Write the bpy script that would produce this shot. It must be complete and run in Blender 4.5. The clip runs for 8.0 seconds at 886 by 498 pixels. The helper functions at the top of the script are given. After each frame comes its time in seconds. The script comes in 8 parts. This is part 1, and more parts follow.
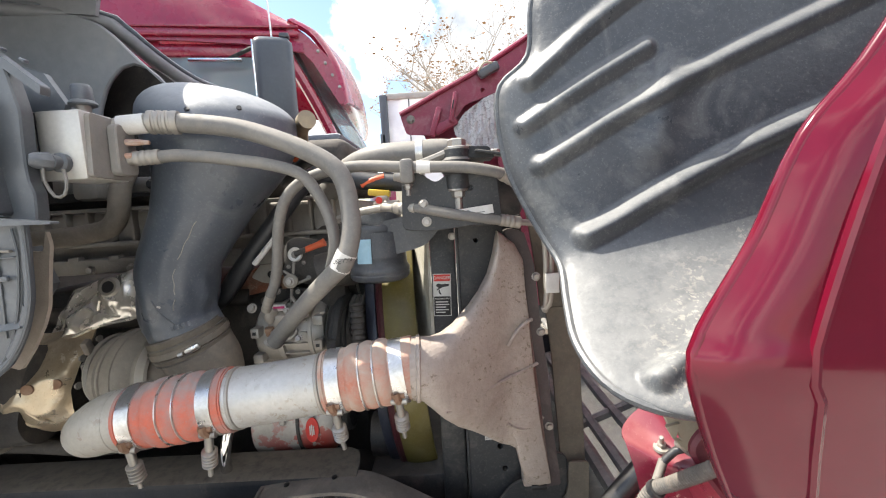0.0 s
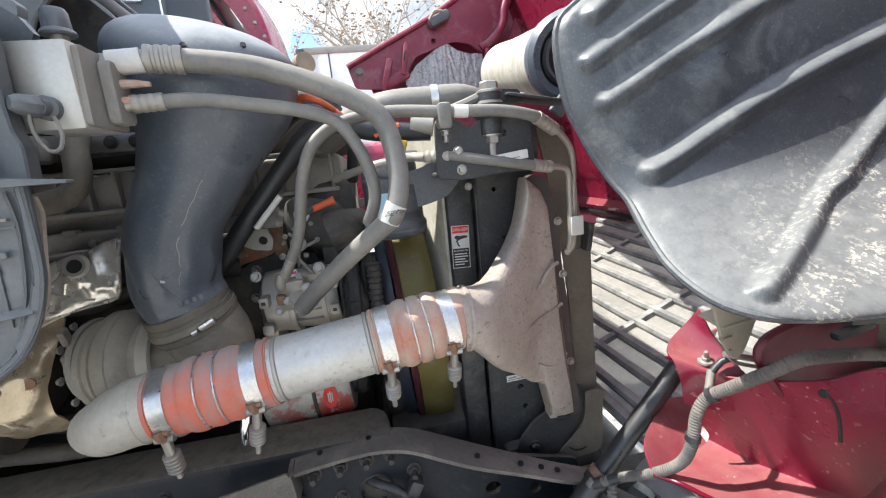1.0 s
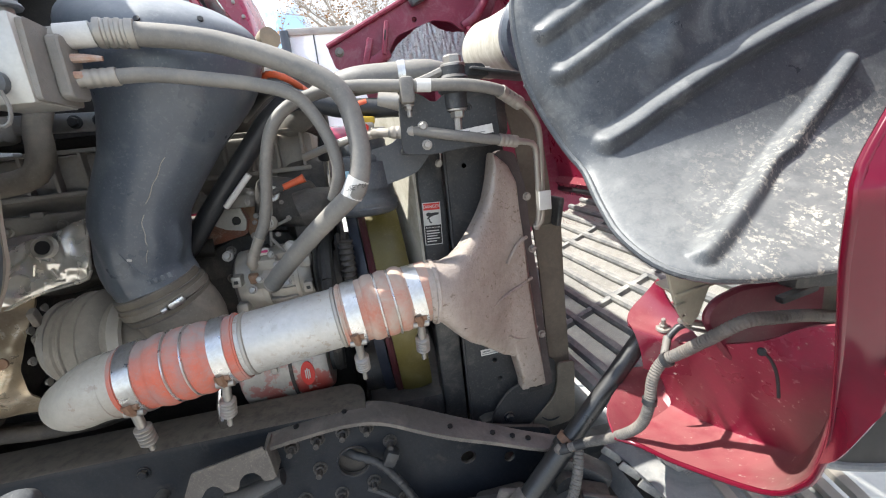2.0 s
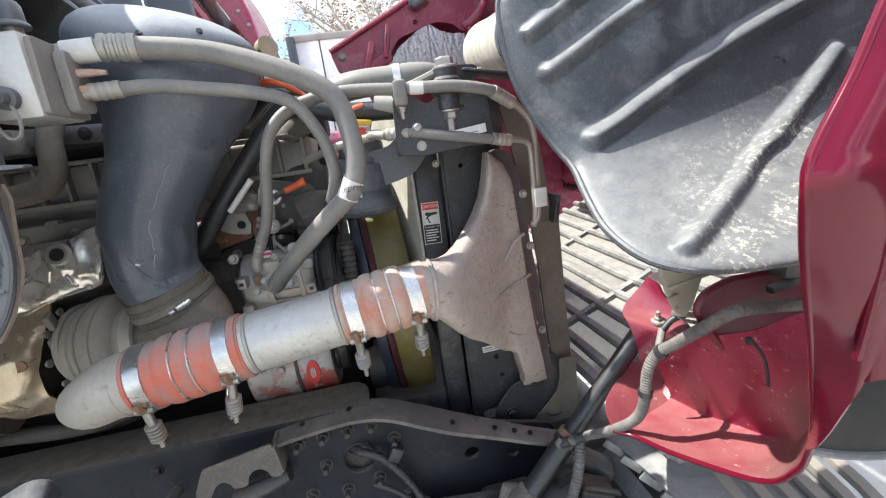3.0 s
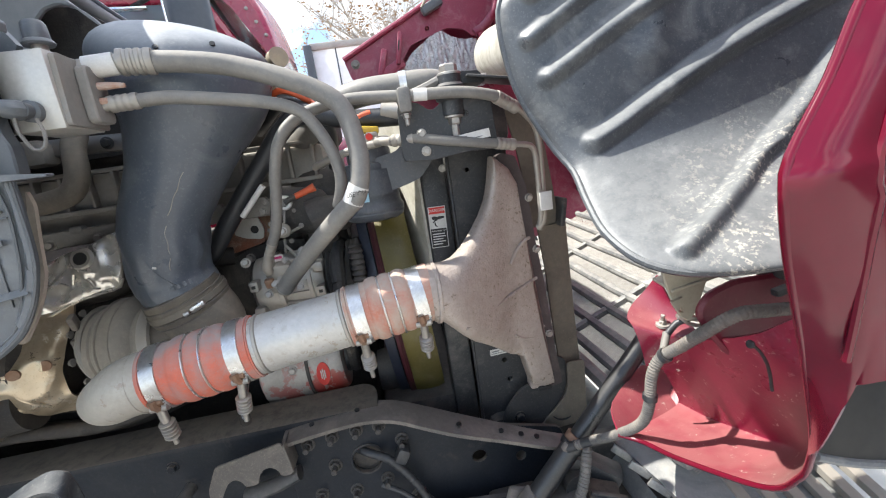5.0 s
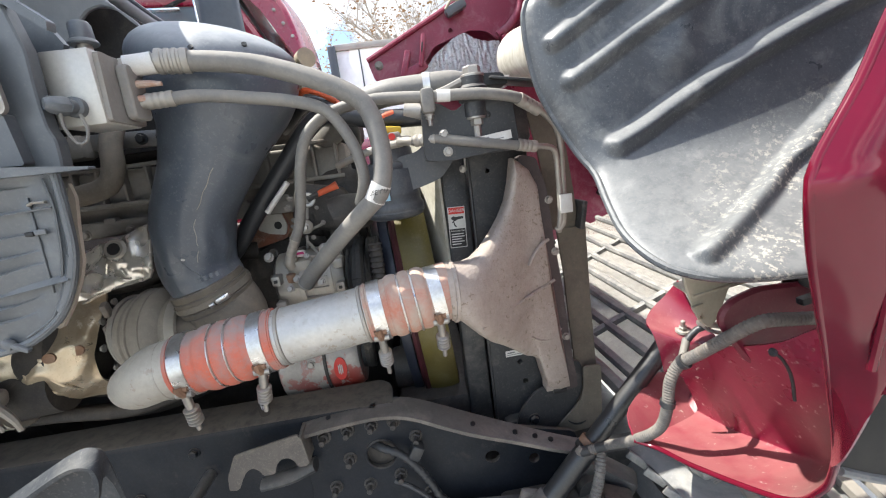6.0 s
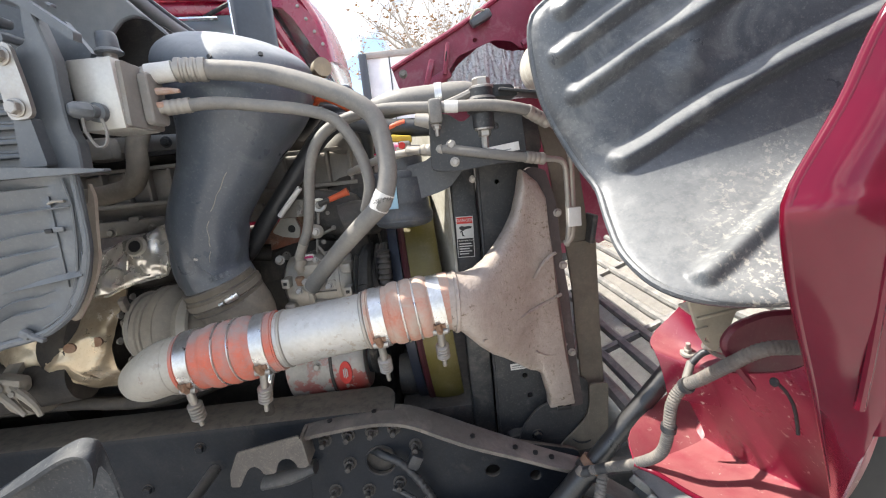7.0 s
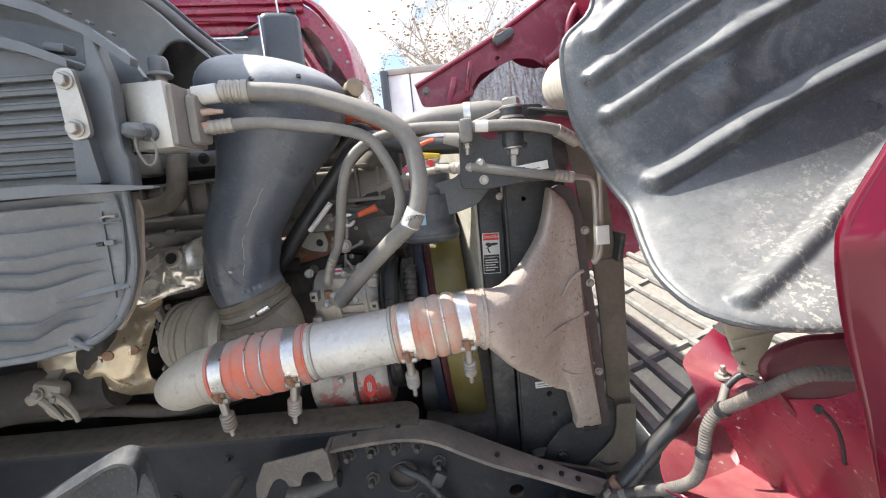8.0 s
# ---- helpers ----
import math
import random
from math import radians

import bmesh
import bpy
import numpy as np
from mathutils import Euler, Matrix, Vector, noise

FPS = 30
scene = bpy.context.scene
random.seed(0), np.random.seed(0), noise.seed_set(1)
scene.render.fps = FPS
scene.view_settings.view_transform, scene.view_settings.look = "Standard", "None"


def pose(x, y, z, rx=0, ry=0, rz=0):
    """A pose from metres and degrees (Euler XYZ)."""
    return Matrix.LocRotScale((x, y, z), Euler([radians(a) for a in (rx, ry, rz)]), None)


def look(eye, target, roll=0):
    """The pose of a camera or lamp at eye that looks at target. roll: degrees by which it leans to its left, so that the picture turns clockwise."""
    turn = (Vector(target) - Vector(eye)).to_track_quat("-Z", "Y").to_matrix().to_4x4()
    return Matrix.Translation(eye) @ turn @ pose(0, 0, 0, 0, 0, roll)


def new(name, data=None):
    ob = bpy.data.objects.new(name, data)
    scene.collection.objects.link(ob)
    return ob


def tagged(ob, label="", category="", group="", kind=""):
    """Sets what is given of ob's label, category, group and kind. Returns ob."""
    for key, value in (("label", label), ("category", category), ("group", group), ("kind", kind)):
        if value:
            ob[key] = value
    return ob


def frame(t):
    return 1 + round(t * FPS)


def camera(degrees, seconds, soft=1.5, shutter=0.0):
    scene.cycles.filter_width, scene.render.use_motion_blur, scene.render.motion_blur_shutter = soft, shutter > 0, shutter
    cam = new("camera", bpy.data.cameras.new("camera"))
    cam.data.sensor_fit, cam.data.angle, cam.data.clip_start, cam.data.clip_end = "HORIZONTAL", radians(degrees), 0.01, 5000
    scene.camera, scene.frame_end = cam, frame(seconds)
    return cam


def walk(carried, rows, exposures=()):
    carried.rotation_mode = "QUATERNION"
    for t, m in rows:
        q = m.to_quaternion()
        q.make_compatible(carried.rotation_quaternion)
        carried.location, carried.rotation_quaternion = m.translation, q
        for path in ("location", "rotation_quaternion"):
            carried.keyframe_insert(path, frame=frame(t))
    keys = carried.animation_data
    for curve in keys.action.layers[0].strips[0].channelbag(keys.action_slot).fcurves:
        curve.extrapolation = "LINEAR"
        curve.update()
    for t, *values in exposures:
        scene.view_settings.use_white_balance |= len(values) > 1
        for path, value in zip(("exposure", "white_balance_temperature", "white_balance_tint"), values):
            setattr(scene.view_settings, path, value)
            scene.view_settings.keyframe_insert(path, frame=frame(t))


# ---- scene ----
cam = camera(93.9, 8.0, soft=1.15)
PATH = [
    (0, (0.011, 0.028, 1.545), (-0.018, 2.018, 1.344), -3.4),
    (0.5, (-0.102, 0.094, 1.538), (0.12, 2.059, 1.237), -4.9),
    (0.9, (-0.176, 0.067, 1.54), (0.133, 2.001, 1.137), -5.5),
    (1, (-0.178, 0.055, 1.535), (0.134, 1.989, 1.132), -5.7),
    (1.5, (-0.16, 0.039, 1.52), (0.179, 1.951, 1.044), -5.9),
    (3, (-0.119, 0.016, 1.513), (0.166, 1.939, 1.045), -8.0),
    (3.5, (-0.118, 0.007, 1.516), (0.15, 1.937, 1.065), -8.4),
    (4, (-0.107, 0.004, 1.514), (0.147, 1.939, 1.073), -8.5),
    (5.5, (-0.101, 0.003, 1.511), (0.079, 1.947, 1.077), -8.3),
    (6, (-0.106, -0.004, 1.51), (0.028, 1.947, 1.09), -7.6),
    (6.5, (-0.069, -0.001, 1.508), (0.005, 1.957, 1.107), -6.8),
    (7, (-0.07, -0.006, 1.511), (-0.046, 1.958, 1.136), -6.1),
    (7.5, (-0.084, -0.011, 1.513), (-0.094, 1.959, 1.172), -5.8),
    (8, (-0.091, -0.013, 1.52), (-0.138, 1.963, 1.216), -5.7),
]
walk(cam, [(t, look(eye, target, roll)) for t, eye, target, roll in PATH], [(0, 1.43, 6700, 9), (0.5, 1.23, 6300, 8), (1.0, 1.31, 6270, 8), (1.5, 1.36, 6250, 8), (3.5, 1.36, 6250, 8), (5.5, 1.38, 6300, 8), (7.5, 1.43, 6500, 10), (8, 1.41, 6500, 10)])

# ---- light ----
world = bpy.data.worlds.new("world")
scene.world = world
world.use_nodes = True
wn, wl = world.node_tree.nodes, world.node_tree.links
SUN_ELEVATION, SUN_AZIMUTH = 58.0, 282.0     # degrees; azimuth clockwise from +y
sky = wn.new("ShaderNodeTexSky")
sky.sky_type = 'NISHITA'
sky.sun_disc = False
sky.sun_elevation = radians(SUN_ELEVATION)
sky.sun_rotation = radians(SUN_AZIMUTH)
sky.air_density, sky.dust_density = 1.0, 0.6
coord = wn.new("ShaderNodeTexCoord")
puff = wn.new("ShaderNodeTexNoise")
puff.inputs["Scale"].default_value = 2.6
puff.inputs["Detail"].default_value = 9.0
puff.inputs["Roughness"].default_value = 0.62
cover = wn.new("ShaderNodeMapRange")
cover.inputs["From Min"].default_value = 0.47
cover.inputs["From Max"].default_value = 0.56
white = wn.new("ShaderNodeMix")
white.data_type = 'RGBA'
white.inputs["B"].default_value = (9.0, 9.2, 9.6, 1)
shift = wn.new("ShaderNodeMapping")
shift.inputs["Location"].default_value = (0.9, -0.4, 0.6)
wl.new(coord.outputs["Generated"], shift.inputs["Vector"])
wl.new(shift.outputs["Vector"], puff.inputs["Vector"])
wl.new(puff.outputs["Fac"], cover.inputs["Value"])
# two cumulus banks low over the yard beyond the trucks
ragged = wn.new("ShaderNodeTexNoise")
ragged.inputs["Scale"].default_value, ragged.inputs["Detail"].default_value, ragged.inputs["Roughness"].default_value = 7.0, 8.0, 0.6
wl.new(coord.outputs["Generated"], ragged.inputs["Vector"])
heaped = None
for middle, reach in (((0.15, 0.92, 0.29), 0.22), ((-0.27, 0.93, 0.24), 0.10)):
    span_ = wn.new("ShaderNodeVectorMath")
    span_.operation = 'DISTANCE'
    span_.inputs[1].default_value = middle
    wl.new(coord.outputs["Generated"], span_.inputs[0])
    edge_ = wn.new("ShaderNodeMath")
    edge_.operation = 'MULTIPLY_ADD'
    edge_.inputs[1].default_value = 0.30
    wl.new(ragged.outputs["Fac"], edge_.inputs[0])
    wl.new(span_.outputs["Value"], edge_.inputs[2])
    bank = wn.new("ShaderNodeMapRange")
    for key, v in (("From Min", reach + 0.165), ("From Max", reach + 0.135)):
        bank.inputs[key].default_value = v
    wl.new(edge_.outputs[0], bank.inputs["Value"])
    if heaped is None:
        heaped = bank.outputs["Result"]
    else:
        most = wn.new("ShaderNodeMath")
        most.operation = 'MAXIMUM'
        wl.new(heaped, most.inputs[0])
        wl.new(bank.outputs["Result"], most.inputs[1])
        heaped = most.outputs[0]
billow = wn.new("ShaderNodeMapRange")
billow.inputs["From Min"].default_value, billow.inputs["From Max"].default_value = 0.62, 0.36
wl.new(ragged.outputs["Fac"], billow.inputs["Value"])
shaded = wn.new("ShaderNodeMix")
shaded.data_type = 'RGBA'
shaded.inputs["A"].default_value, shaded.inputs["B"].default_value = (2.5, 2.75, 3.1, 1), (4.6, 4.7, 4.8, 1)
wl.new(billow.outputs["Result"], shaded.inputs["Factor"])
low_clouds = wn.new("ShaderNodeMix")
low_clouds.data_type = 'RGBA'
wl.new(cover.outputs["Result"], white.inputs["Factor"])
wl.new(sky.outputs["Color"], white.inputs["A"])
wl.new(heaped, low_clouds.inputs["Factor"])
wl.new(white.outputs["Result"], low_clouds.inputs["A"])
wl.new(shaded.outputs["Result"], low_clouds.inputs["B"])
wl.new(low_clouds.outputs["Result"], wn["Background"].inputs["Color"])
wn["Background"].inputs["Strength"].default_value = 0.12
sun = new("sun", bpy.data.lights.new("sun", 'SUN'))
sun.data.energy, sun.data.angle, sun.data.color = 4.2, radians(0.55), (1.0, 0.95, 0.87)
_el, _az = radians(SUN_ELEVATION), radians(SUN_AZIMUTH)
TO_SUN = Vector((math.sin(_az) * math.cos(_el), math.cos(_az) * math.cos(_el), math.sin(_el)))
sun.matrix_world = look(TO_SUN * 30, (0, 0, 0))
scene.view_settings.exposure = 1.0

# ---- materials ----


def material(name, color, color2=None, rough=0.6, metal=0.0, scale=9.0, dust=None, dust_amount=0.0, dust_light_up=0.0, bump=0.15,
             bump_scale=120.0, fine=0.19, coat=0.0, specks=None, speck_amount=0.0, speck_scale=60.0, spec=0.5, rnd=0.0, speck_at=None, relief=0.004, stain_at=None):
    """A surface with blotches (color, color2), fine grain, dust in patches, upward faces paled by dust and painted
    light, and specks.
    """
    m = bpy.data.materials.new(name)
    m.use_nodes = True
    n, l = m.node_tree.nodes, m.node_tree.links
    b = n["Principled BSDF"]
    tc = n.new("ShaderNodeTexCoord")

    def noisy(sc, detail=5.0, ro=0.6, dist=0.0):
        t = n.new("ShaderNodeTexNoise")
        t.inputs["Scale"].default_value, t.inputs["Detail"].default_value = sc, detail
        t.inputs["Roughness"].default_value, t.inputs["Distortion"].default_value = ro, dist
        l.new(tc.outputs["Object"], t.inputs["Vector"])
        return t.outputs["Fac"]

    def ranged(value, a, c, lo=0.0, hi=1.0):
        r = n.new("ShaderNodeMapRange")
        for key, v in (("From Min", a), ("From Max", c), ("To Min", lo), ("To Max", hi)):
            r.inputs[key].default_value = v
        l.new(value, r.inputs["Value"])
        return r.outputs["Result"]

    def mixed(fac, a, c):
        x = n.new("ShaderNodeMix")
        x.data_type = 'RGBA'
        for key, v in (("Factor", fac), ("A", a), ("B", c)):
            if isinstance(v, tuple):
                x.inputs[key].default_value = (*v, 1)
            elif isinstance(v, float):
                x.inputs[key].default_value = v
            else:
                l.new(v, x.inputs[key])
        return x.outputs["Result"]

    def maths(op, a, c):
        x = n.new("ShaderNodeMath")
        x.operation = op
        x.use_clamp = True
        for k, v in enumerate((a, c)):
            if isinstance(v, float):
                x.inputs[k].default_value = v
            else:
                l.new(v, x.inputs[k])
        return x.outputs[0]

    color2 = color2 or tuple(c * 0.8 for c in color)
    big, grain = noisy(scale, 6.0, 0.62, 0.4), noisy(scale * 14, 3.0)
    col = mixed(ranged(big, 0.36, 0.64), color, color2)
    col = mixed(ranged(grain, 0.3, 0.75, 0.0, fine * 2), col, tuple(min(1, c * 0.62) for c in color))
    rough_v = ranged(noisy(scale * 2.3), 0.3, 0.7, max(0.02, rough - 0.1), min(1, rough + 0.1))
    if dust:
        lying = ranged(noisy(scale * 1.7, 7.0, 0.68, 0.6), 0.62 - 0.35 * dust_amount, 0.85 - 0.35 * dust_amount, 0.0, min(1.0, 0.25 + dust_amount))
        # upward faces turn paler: lying dust with light from above painted in
        if dust_light_up:
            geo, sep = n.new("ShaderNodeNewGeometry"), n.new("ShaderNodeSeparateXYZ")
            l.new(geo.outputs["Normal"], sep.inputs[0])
            up = ranged(sep.outputs["Z"], 0.15, 0.95, 0.0, dust_light_up)
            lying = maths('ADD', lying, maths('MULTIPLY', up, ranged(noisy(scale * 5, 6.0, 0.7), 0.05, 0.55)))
        col = mixed(ranged(noisy(max(220.0, scale * 34), 3.0, 0.75), 0.56, 0.68, 0.0, min(0.4, dust_amount)), col, dust)
        col = mixed(lying, col, dust)
        rough_v = maths('ADD', rough_v, maths('MULTIPLY', lying, 0.3))
    if specks:
        v = noisy(speck_scale, 6.0, 0.72, 0.15)
        gate = noisy(speck_scale * 0.12, 3.0)
        sp = maths('MULTIPLY', ranged(v, 0.68 - 0.25 * speck_amount, 0.72 - 0.25 * speck_amount), ranged(gate, 0.4, 0.56))
        if speck_at:
            far_ = n.new("ShaderNodeVectorMath")
            far_.operation = 'DISTANCE'
            far_.inputs[1].default_value = speck_at[0]
            l.new(tc.outputs["Object"], far_.inputs[0])
            sp = maths('MULTIPLY', sp, ranged(far_.outputs["Value"], speck_at[1] * 1.15, speck_at[1] * 0.5))
        col = mixed(sp, col, specks)
    if stain_at:
        off_ = n.new("ShaderNodeVectorMath")
        off_.operation = 'DISTANCE'
        off_.inputs[1].default_value = stain_at[0]
        l.new(tc.outputs["Object"], off_.inputs[0])
        soft_ = maths('ADD', off_.outputs["Value"], maths('MULTIPLY', noisy(9.0, 6.0, 0.65), 0.08))
        stain = ranged(soft_, stain_at[1] * 1.15, stain_at[1] * 0.55, 0.0, 0.9)
        col = mixed(stain, col, stain_at[2])
        rough_v = maths('ADD', rough_v, maths('MULTIPLY', stain, 0.4))
    if rnd:
        info, hsv = n.new("ShaderNodeObjectInfo"), n.new("ShaderNodeHueSaturation")
        l.new(ranged(info.outputs["Random"], 0.0, 1.0, 1 - rnd, 1 + rnd), hsv.inputs["Value"])
        l.new(col, hsv.inputs["Color"])
        col = hsv.outputs["Color"]
    l.new(col, b.inputs["Base Color"])
    l.new(rough_v, b.inputs["Roughness"])
    b.inputs["Metallic"].default_value = metal
    b.inputs["Specular IOR Level"].default_value = spec
    if coat:
        b.inputs["Coat Weight"].default_value, b.inputs["Coat Roughness"].default_value = coat, 0.08
    if bump:
        bp = n.new("ShaderNodeBump")
        bp.inputs["Strength"].default_value, bp.inputs["Distance"].default_value = bump, relief
        l.new(maths('ADD', maths('MULTIPLY', noisy(bump_scale, 5.0), 0.6), maths('MULTIPLY', big, 0.5)), bp.inputs["Height"])
        l.new(bp.outputs["Normal"], b.inputs["Normal"])
    return m


DUST = (0.36, 0.31, 0.25)
M = {}
M["hose"] = material("dusty_rubber_hose", (0.142, 0.135, 0.125), (0.178, 0.168, 0.153), 0.52, dust=(0.25, 0.228, 0.195), dust_amount=0.36, dust_light_up=0.7, bump=0.2)
M["hose_black"] = material("black_rubber_hose", (0.016, 0.018, 0.022), (0.028, 0.030, 0.034), 0.45, dust=(0.20, 0.18, 0.155), dust_amount=0.10, dust_light_up=0.2)
# the dome's pale top is dust with sunlight painted into it
M["duct"] = material("black_moulded_rubber", (0.076, 0.090, 0.112), (0.098, 0.112, 0.134), 0.33, scale=5, dust=(0.34, 0.345, 0.345), dust_amount=0.2, dust_light_up=0.85, bump=0.12, bump_scale=60)
M["cast"] = material("dusty_cast_aluminium", (0.36, 0.305, 0.265), (0.42, 0.36, 0.315), 0.6, metal=0.2, scale=7, dust=(0.285, 0.225, 0.185), dust_amount=0.4, dust_light_up=0.2, bump=0.55, bump_scale=190, specks=(0.20, 0.155, 0.115), speck_amount=0.42, speck_scale=110)
M["alu"] = material("brushed_aluminium_tube", (0.53, 0.515, 0.485), (0.44, 0.425, 0.40), 0.45, metal=0.4, scale=7, dust=(0.42, 0.38, 0.32), dust_amount=0.45, dust_light_up=0.0, bump=0.15, specks=(0.36, 0.32, 0.27), speck_amount=0.5, speck_scale=85)
M["alu_dusty"] = material("dusty_aluminium", (0.37, 0.35, 0.315), (0.30, 0.28, 0.25), 0.45, metal=0.5, scale=8, dust=(0.37, 0.33, 0.28), dust_amount=0.5, dust_light_up=0.4, bump=0.2)
M["elbow"] = material("dusty_tan_aluminium", (0.40, 0.37, 0.315), (0.46, 0.425, 0.365), 0.55, metal=0.15, scale=8, dust=(0.38, 0.33, 0.27), dust_amount=0.4, bump=0.2, specks=(0.3, 0.25, 0.2), speck_amount=0.3)
M["steel"] = material("bright_steel_band", (0.74, 0.73, 0.71), (0.6, 0.59, 0.57), 0.30, metal=0.9, scale=16, dust=(0.42, 0.38, 0.32), dust_amount=0.42, bump=0.1)
M["zinc"] = material("zinc_plated_steel", (0.42, 0.40, 0.37), (0.32, 0.30, 0.275), 0.42, metal=0.8, scale=20, dust=(0.4, 0.35, 0.29), dust_amount=0.35, dust_light_up=0.3, bump=0.15)
M["rust"] = material("rusty_steel", (0.22, 0.12, 0.07), (0.30, 0.2, 0.14), 0.75, metal=0.3, scale=30, bump=0.4)
M["orange"] = material("orange_silicone", (0.62, 0.13, 0.068), (0.50, 0.125, 0.075), 0.58, scale=9, dust=(0.31, 0.245, 0.225), dust_amount=0.55, dust_light_up=0.75, bump=0.12)
M["orange_dusty"] = material("dusty_orange_silicone", (0.46, 0.155, 0.095), (0.40, 0.175, 0.12), 0.6, scale=10, dust=(0.40, 0.31, 0.25), dust_amount=0.72, dust_light_up=0.45, bump=0.12)
M["black_steel"] = material("black_painted_steel", (0.022, 0.024, 0.027), (0.035, 0.036, 0.038), 0.5, scale=7, dust=(0.20, 0.18, 0.155), dust_amount=0.25, dust_light_up=0.6, bump=0.15)
M["rail"] = material("black_frame_paint", (0.010, 0.0125, 0.017), (0.017, 0.020, 0.026), 0.5, scale=9, dust=(0.16, 0.136, 0.11), dust_amount=0.06, dust_light_up=0.9, bump=0.25, spec=0.2)
M["strut"] = material("black_tube_paint", (0.014, 0.015, 0.017), (0.022, 0.023, 0.025), 0.34, scale=10, dust=(0.2, 0.18, 0.155), dust_amount=0.1, dust_light_up=0.15, bump=0.1)
M["flange"] = material("dusty_black_steel", (0.108, 0.095, 0.084), (0.076, 0.068, 0.062), 0.6, scale=9, dust=(0.25, 0.215, 0.18), dust_amount=0.4, dust_light_up=0.5, bump=0.25)
M["loom"] = material("dusty_corrugated_loom", (0.070, 0.068, 0.066), (0.105, 0.100, 0.094), 0.65, scale=14, dust=(0.27, 0.235, 0.195), dust_amount=0.35, dust_light_up=0.45, bump=0.2)
M["plastic"] = material("grey_black_plastic", (0.082, 0.090, 0.100), (0.108, 0.116, 0.124), 0.36, scale=5, dust=(0.27, 0.268, 0.255), dust_amount=0.13, dust_light_up=0.6, bump=0.12)
M["cowl"] = material("grey_plastic_panel", (0.21, 0.217, 0.232), (0.24, 0.247, 0.26), 0.42, scale=3, dust=(0.30, 0.29, 0.27), dust_amount=0.15, bump=0.15)
# its upward scoop is paled by dust and by painted sunlight
M["liner"] = material("scuffed_black_liner", (0.046, 0.052, 0.060), (0.070, 0.075, 0.082), 0.36, scale=9, dust=(0.25, 0.25, 0.24), dust_amount=0.24, dust_light_up=0.68, bump=0.3, bump_scale=90, specks=(0.58, 0.53, 0.44), speck_amount=0.60, speck_scale=150, speck_at=((0.11, -0.13, 0.04), 0.22))
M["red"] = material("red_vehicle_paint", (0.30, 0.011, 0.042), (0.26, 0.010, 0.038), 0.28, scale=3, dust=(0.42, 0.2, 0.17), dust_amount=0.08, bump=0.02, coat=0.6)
# darker copy of the red; the fender side's shade is in its colour
M["red_skin"] = material("red_fender_paint_with_shade", (0.122, 0.004, 0.016), (0.100, 0.004, 0.014), 0.17, scale=3, bump=0.012, coat=0.22, spec=0.30)
M["red_far"] = material("dusty_rose_red_paint", (0.26, 0.022, 0.060), (0.21, 0.020, 0.050), 0.42, scale=6, dust=(0.36, 0.19, 0.20), dust_amount=0.35, dust_light_up=0.3, bump=0.06)
# red paint darkened to hold the shade on the lamp box
M["red_shaded"] = material("red_paint_with_shade", (0.13, 0.008, 0.022), (0.10, 0.008, 0.02), 0.5, scale=6, dust=(0.2, 0.1, 0.09), dust_amount=0.2, bump=0.1)
M["red_inner"] = material("red_inner_paint", (0.235, 0.008, 0.036), (0.17, 0.008, 0.030), 0.30, scale=5, dust=(0.38, 0.18, 0.16), dust_amount=0.10, dust_light_up=0.5, bump=0.08, coat=0.25, specks=(0.5, 0.40, 0.34), speck_amount=0.26, speck_scale=75, stain_at=((-0.545, -0.93, 0.15), 0.145, (0.15, 0.115, 0.09)))
M["iron"] = material("grey_engine_casting", (0.27, 0.255, 0.235), (0.20, 0.188, 0.172), 0.65, metal=0.2, scale=9, dust=(0.27, 0.235, 0.195), dust_amount=0.45, dust_light_up=0.5, bump=0.5, bump_scale=160)
M["iron_dark"] = material("dark_engine_casting", (0.042, 0.040, 0.039), (0.070, 0.064, 0.058), 0.62, metal=0.2, scale=9, dust=(0.18, 0.155, 0.13), dust_amount=0.3, dust_light_up=0.4, bump=0.5, bump_scale=160)
M["shield"] = material("heat_stained_shield", (0.80, 0.77, 0.71), (0.62, 0.56, 0.47), 0.27, metal=0.65, scale=9, dust=(0.50, 0.42, 0.32), dust_amount=0.2, bump=0.12, bump_scale=40)
M["shield_dull"] = material("stained_olive_shield", (0.60, 0.51, 0.38), (0.36, 0.27, 0.17), 0.32, metal=0.6, scale=7, dust=(0.24, 0.18, 0.115), dust_amount=0.4, bump=0.2, bump_scale=40, specks=(0.62, 0.55, 0.44), speck_amount=0.4, speck_scale=22)
M["turbo"] = material("dusty_grey_casting", (0.215, 0.19, 0.158), (0.27, 0.24, 0.20), 0.6, metal=0.05, scale=7, dust=(0.30, 0.265, 0.22), dust_amount=0.35, dust_light_up=0.35, bump=0.35, bump_scale=150)
M["strip"] = material("dull_brown_black_steel", (0.050, 0.036, 0.037), (0.068, 0.050, 0.048), 0.45, scale=9, dust=(0.2, 0.165, 0.145), dust_amount=0.2, dust_light_up=0.3, bump=0.15)
M["maroon"] = material("dark_maroon_plastic", (0.075, 0.016, 0.022), (0.05, 0.014, 0.018), 0.4, scale=9, dust=(0.2, 0.15, 0.12), dust_amount=0.2, bump=0.1)
M["navy"] = material("blue_black_plastic", (0.018, 0.022, 0.036), (0.028, 0.032, 0.046), 0.4, scale=9, dust=(0.12, 0.11, 0.1), dust_amount=0.2, bump=0.1)
M["tan"] = material("dusty_tan_rubber", (0.155, 0.134, 0.108), (0.195, 0.17, 0.14), 0.7, scale=7, dust=(0.27, 0.23, 0.182), dust_amount=0.5, dust_light_up=0.5, bump=0.2)
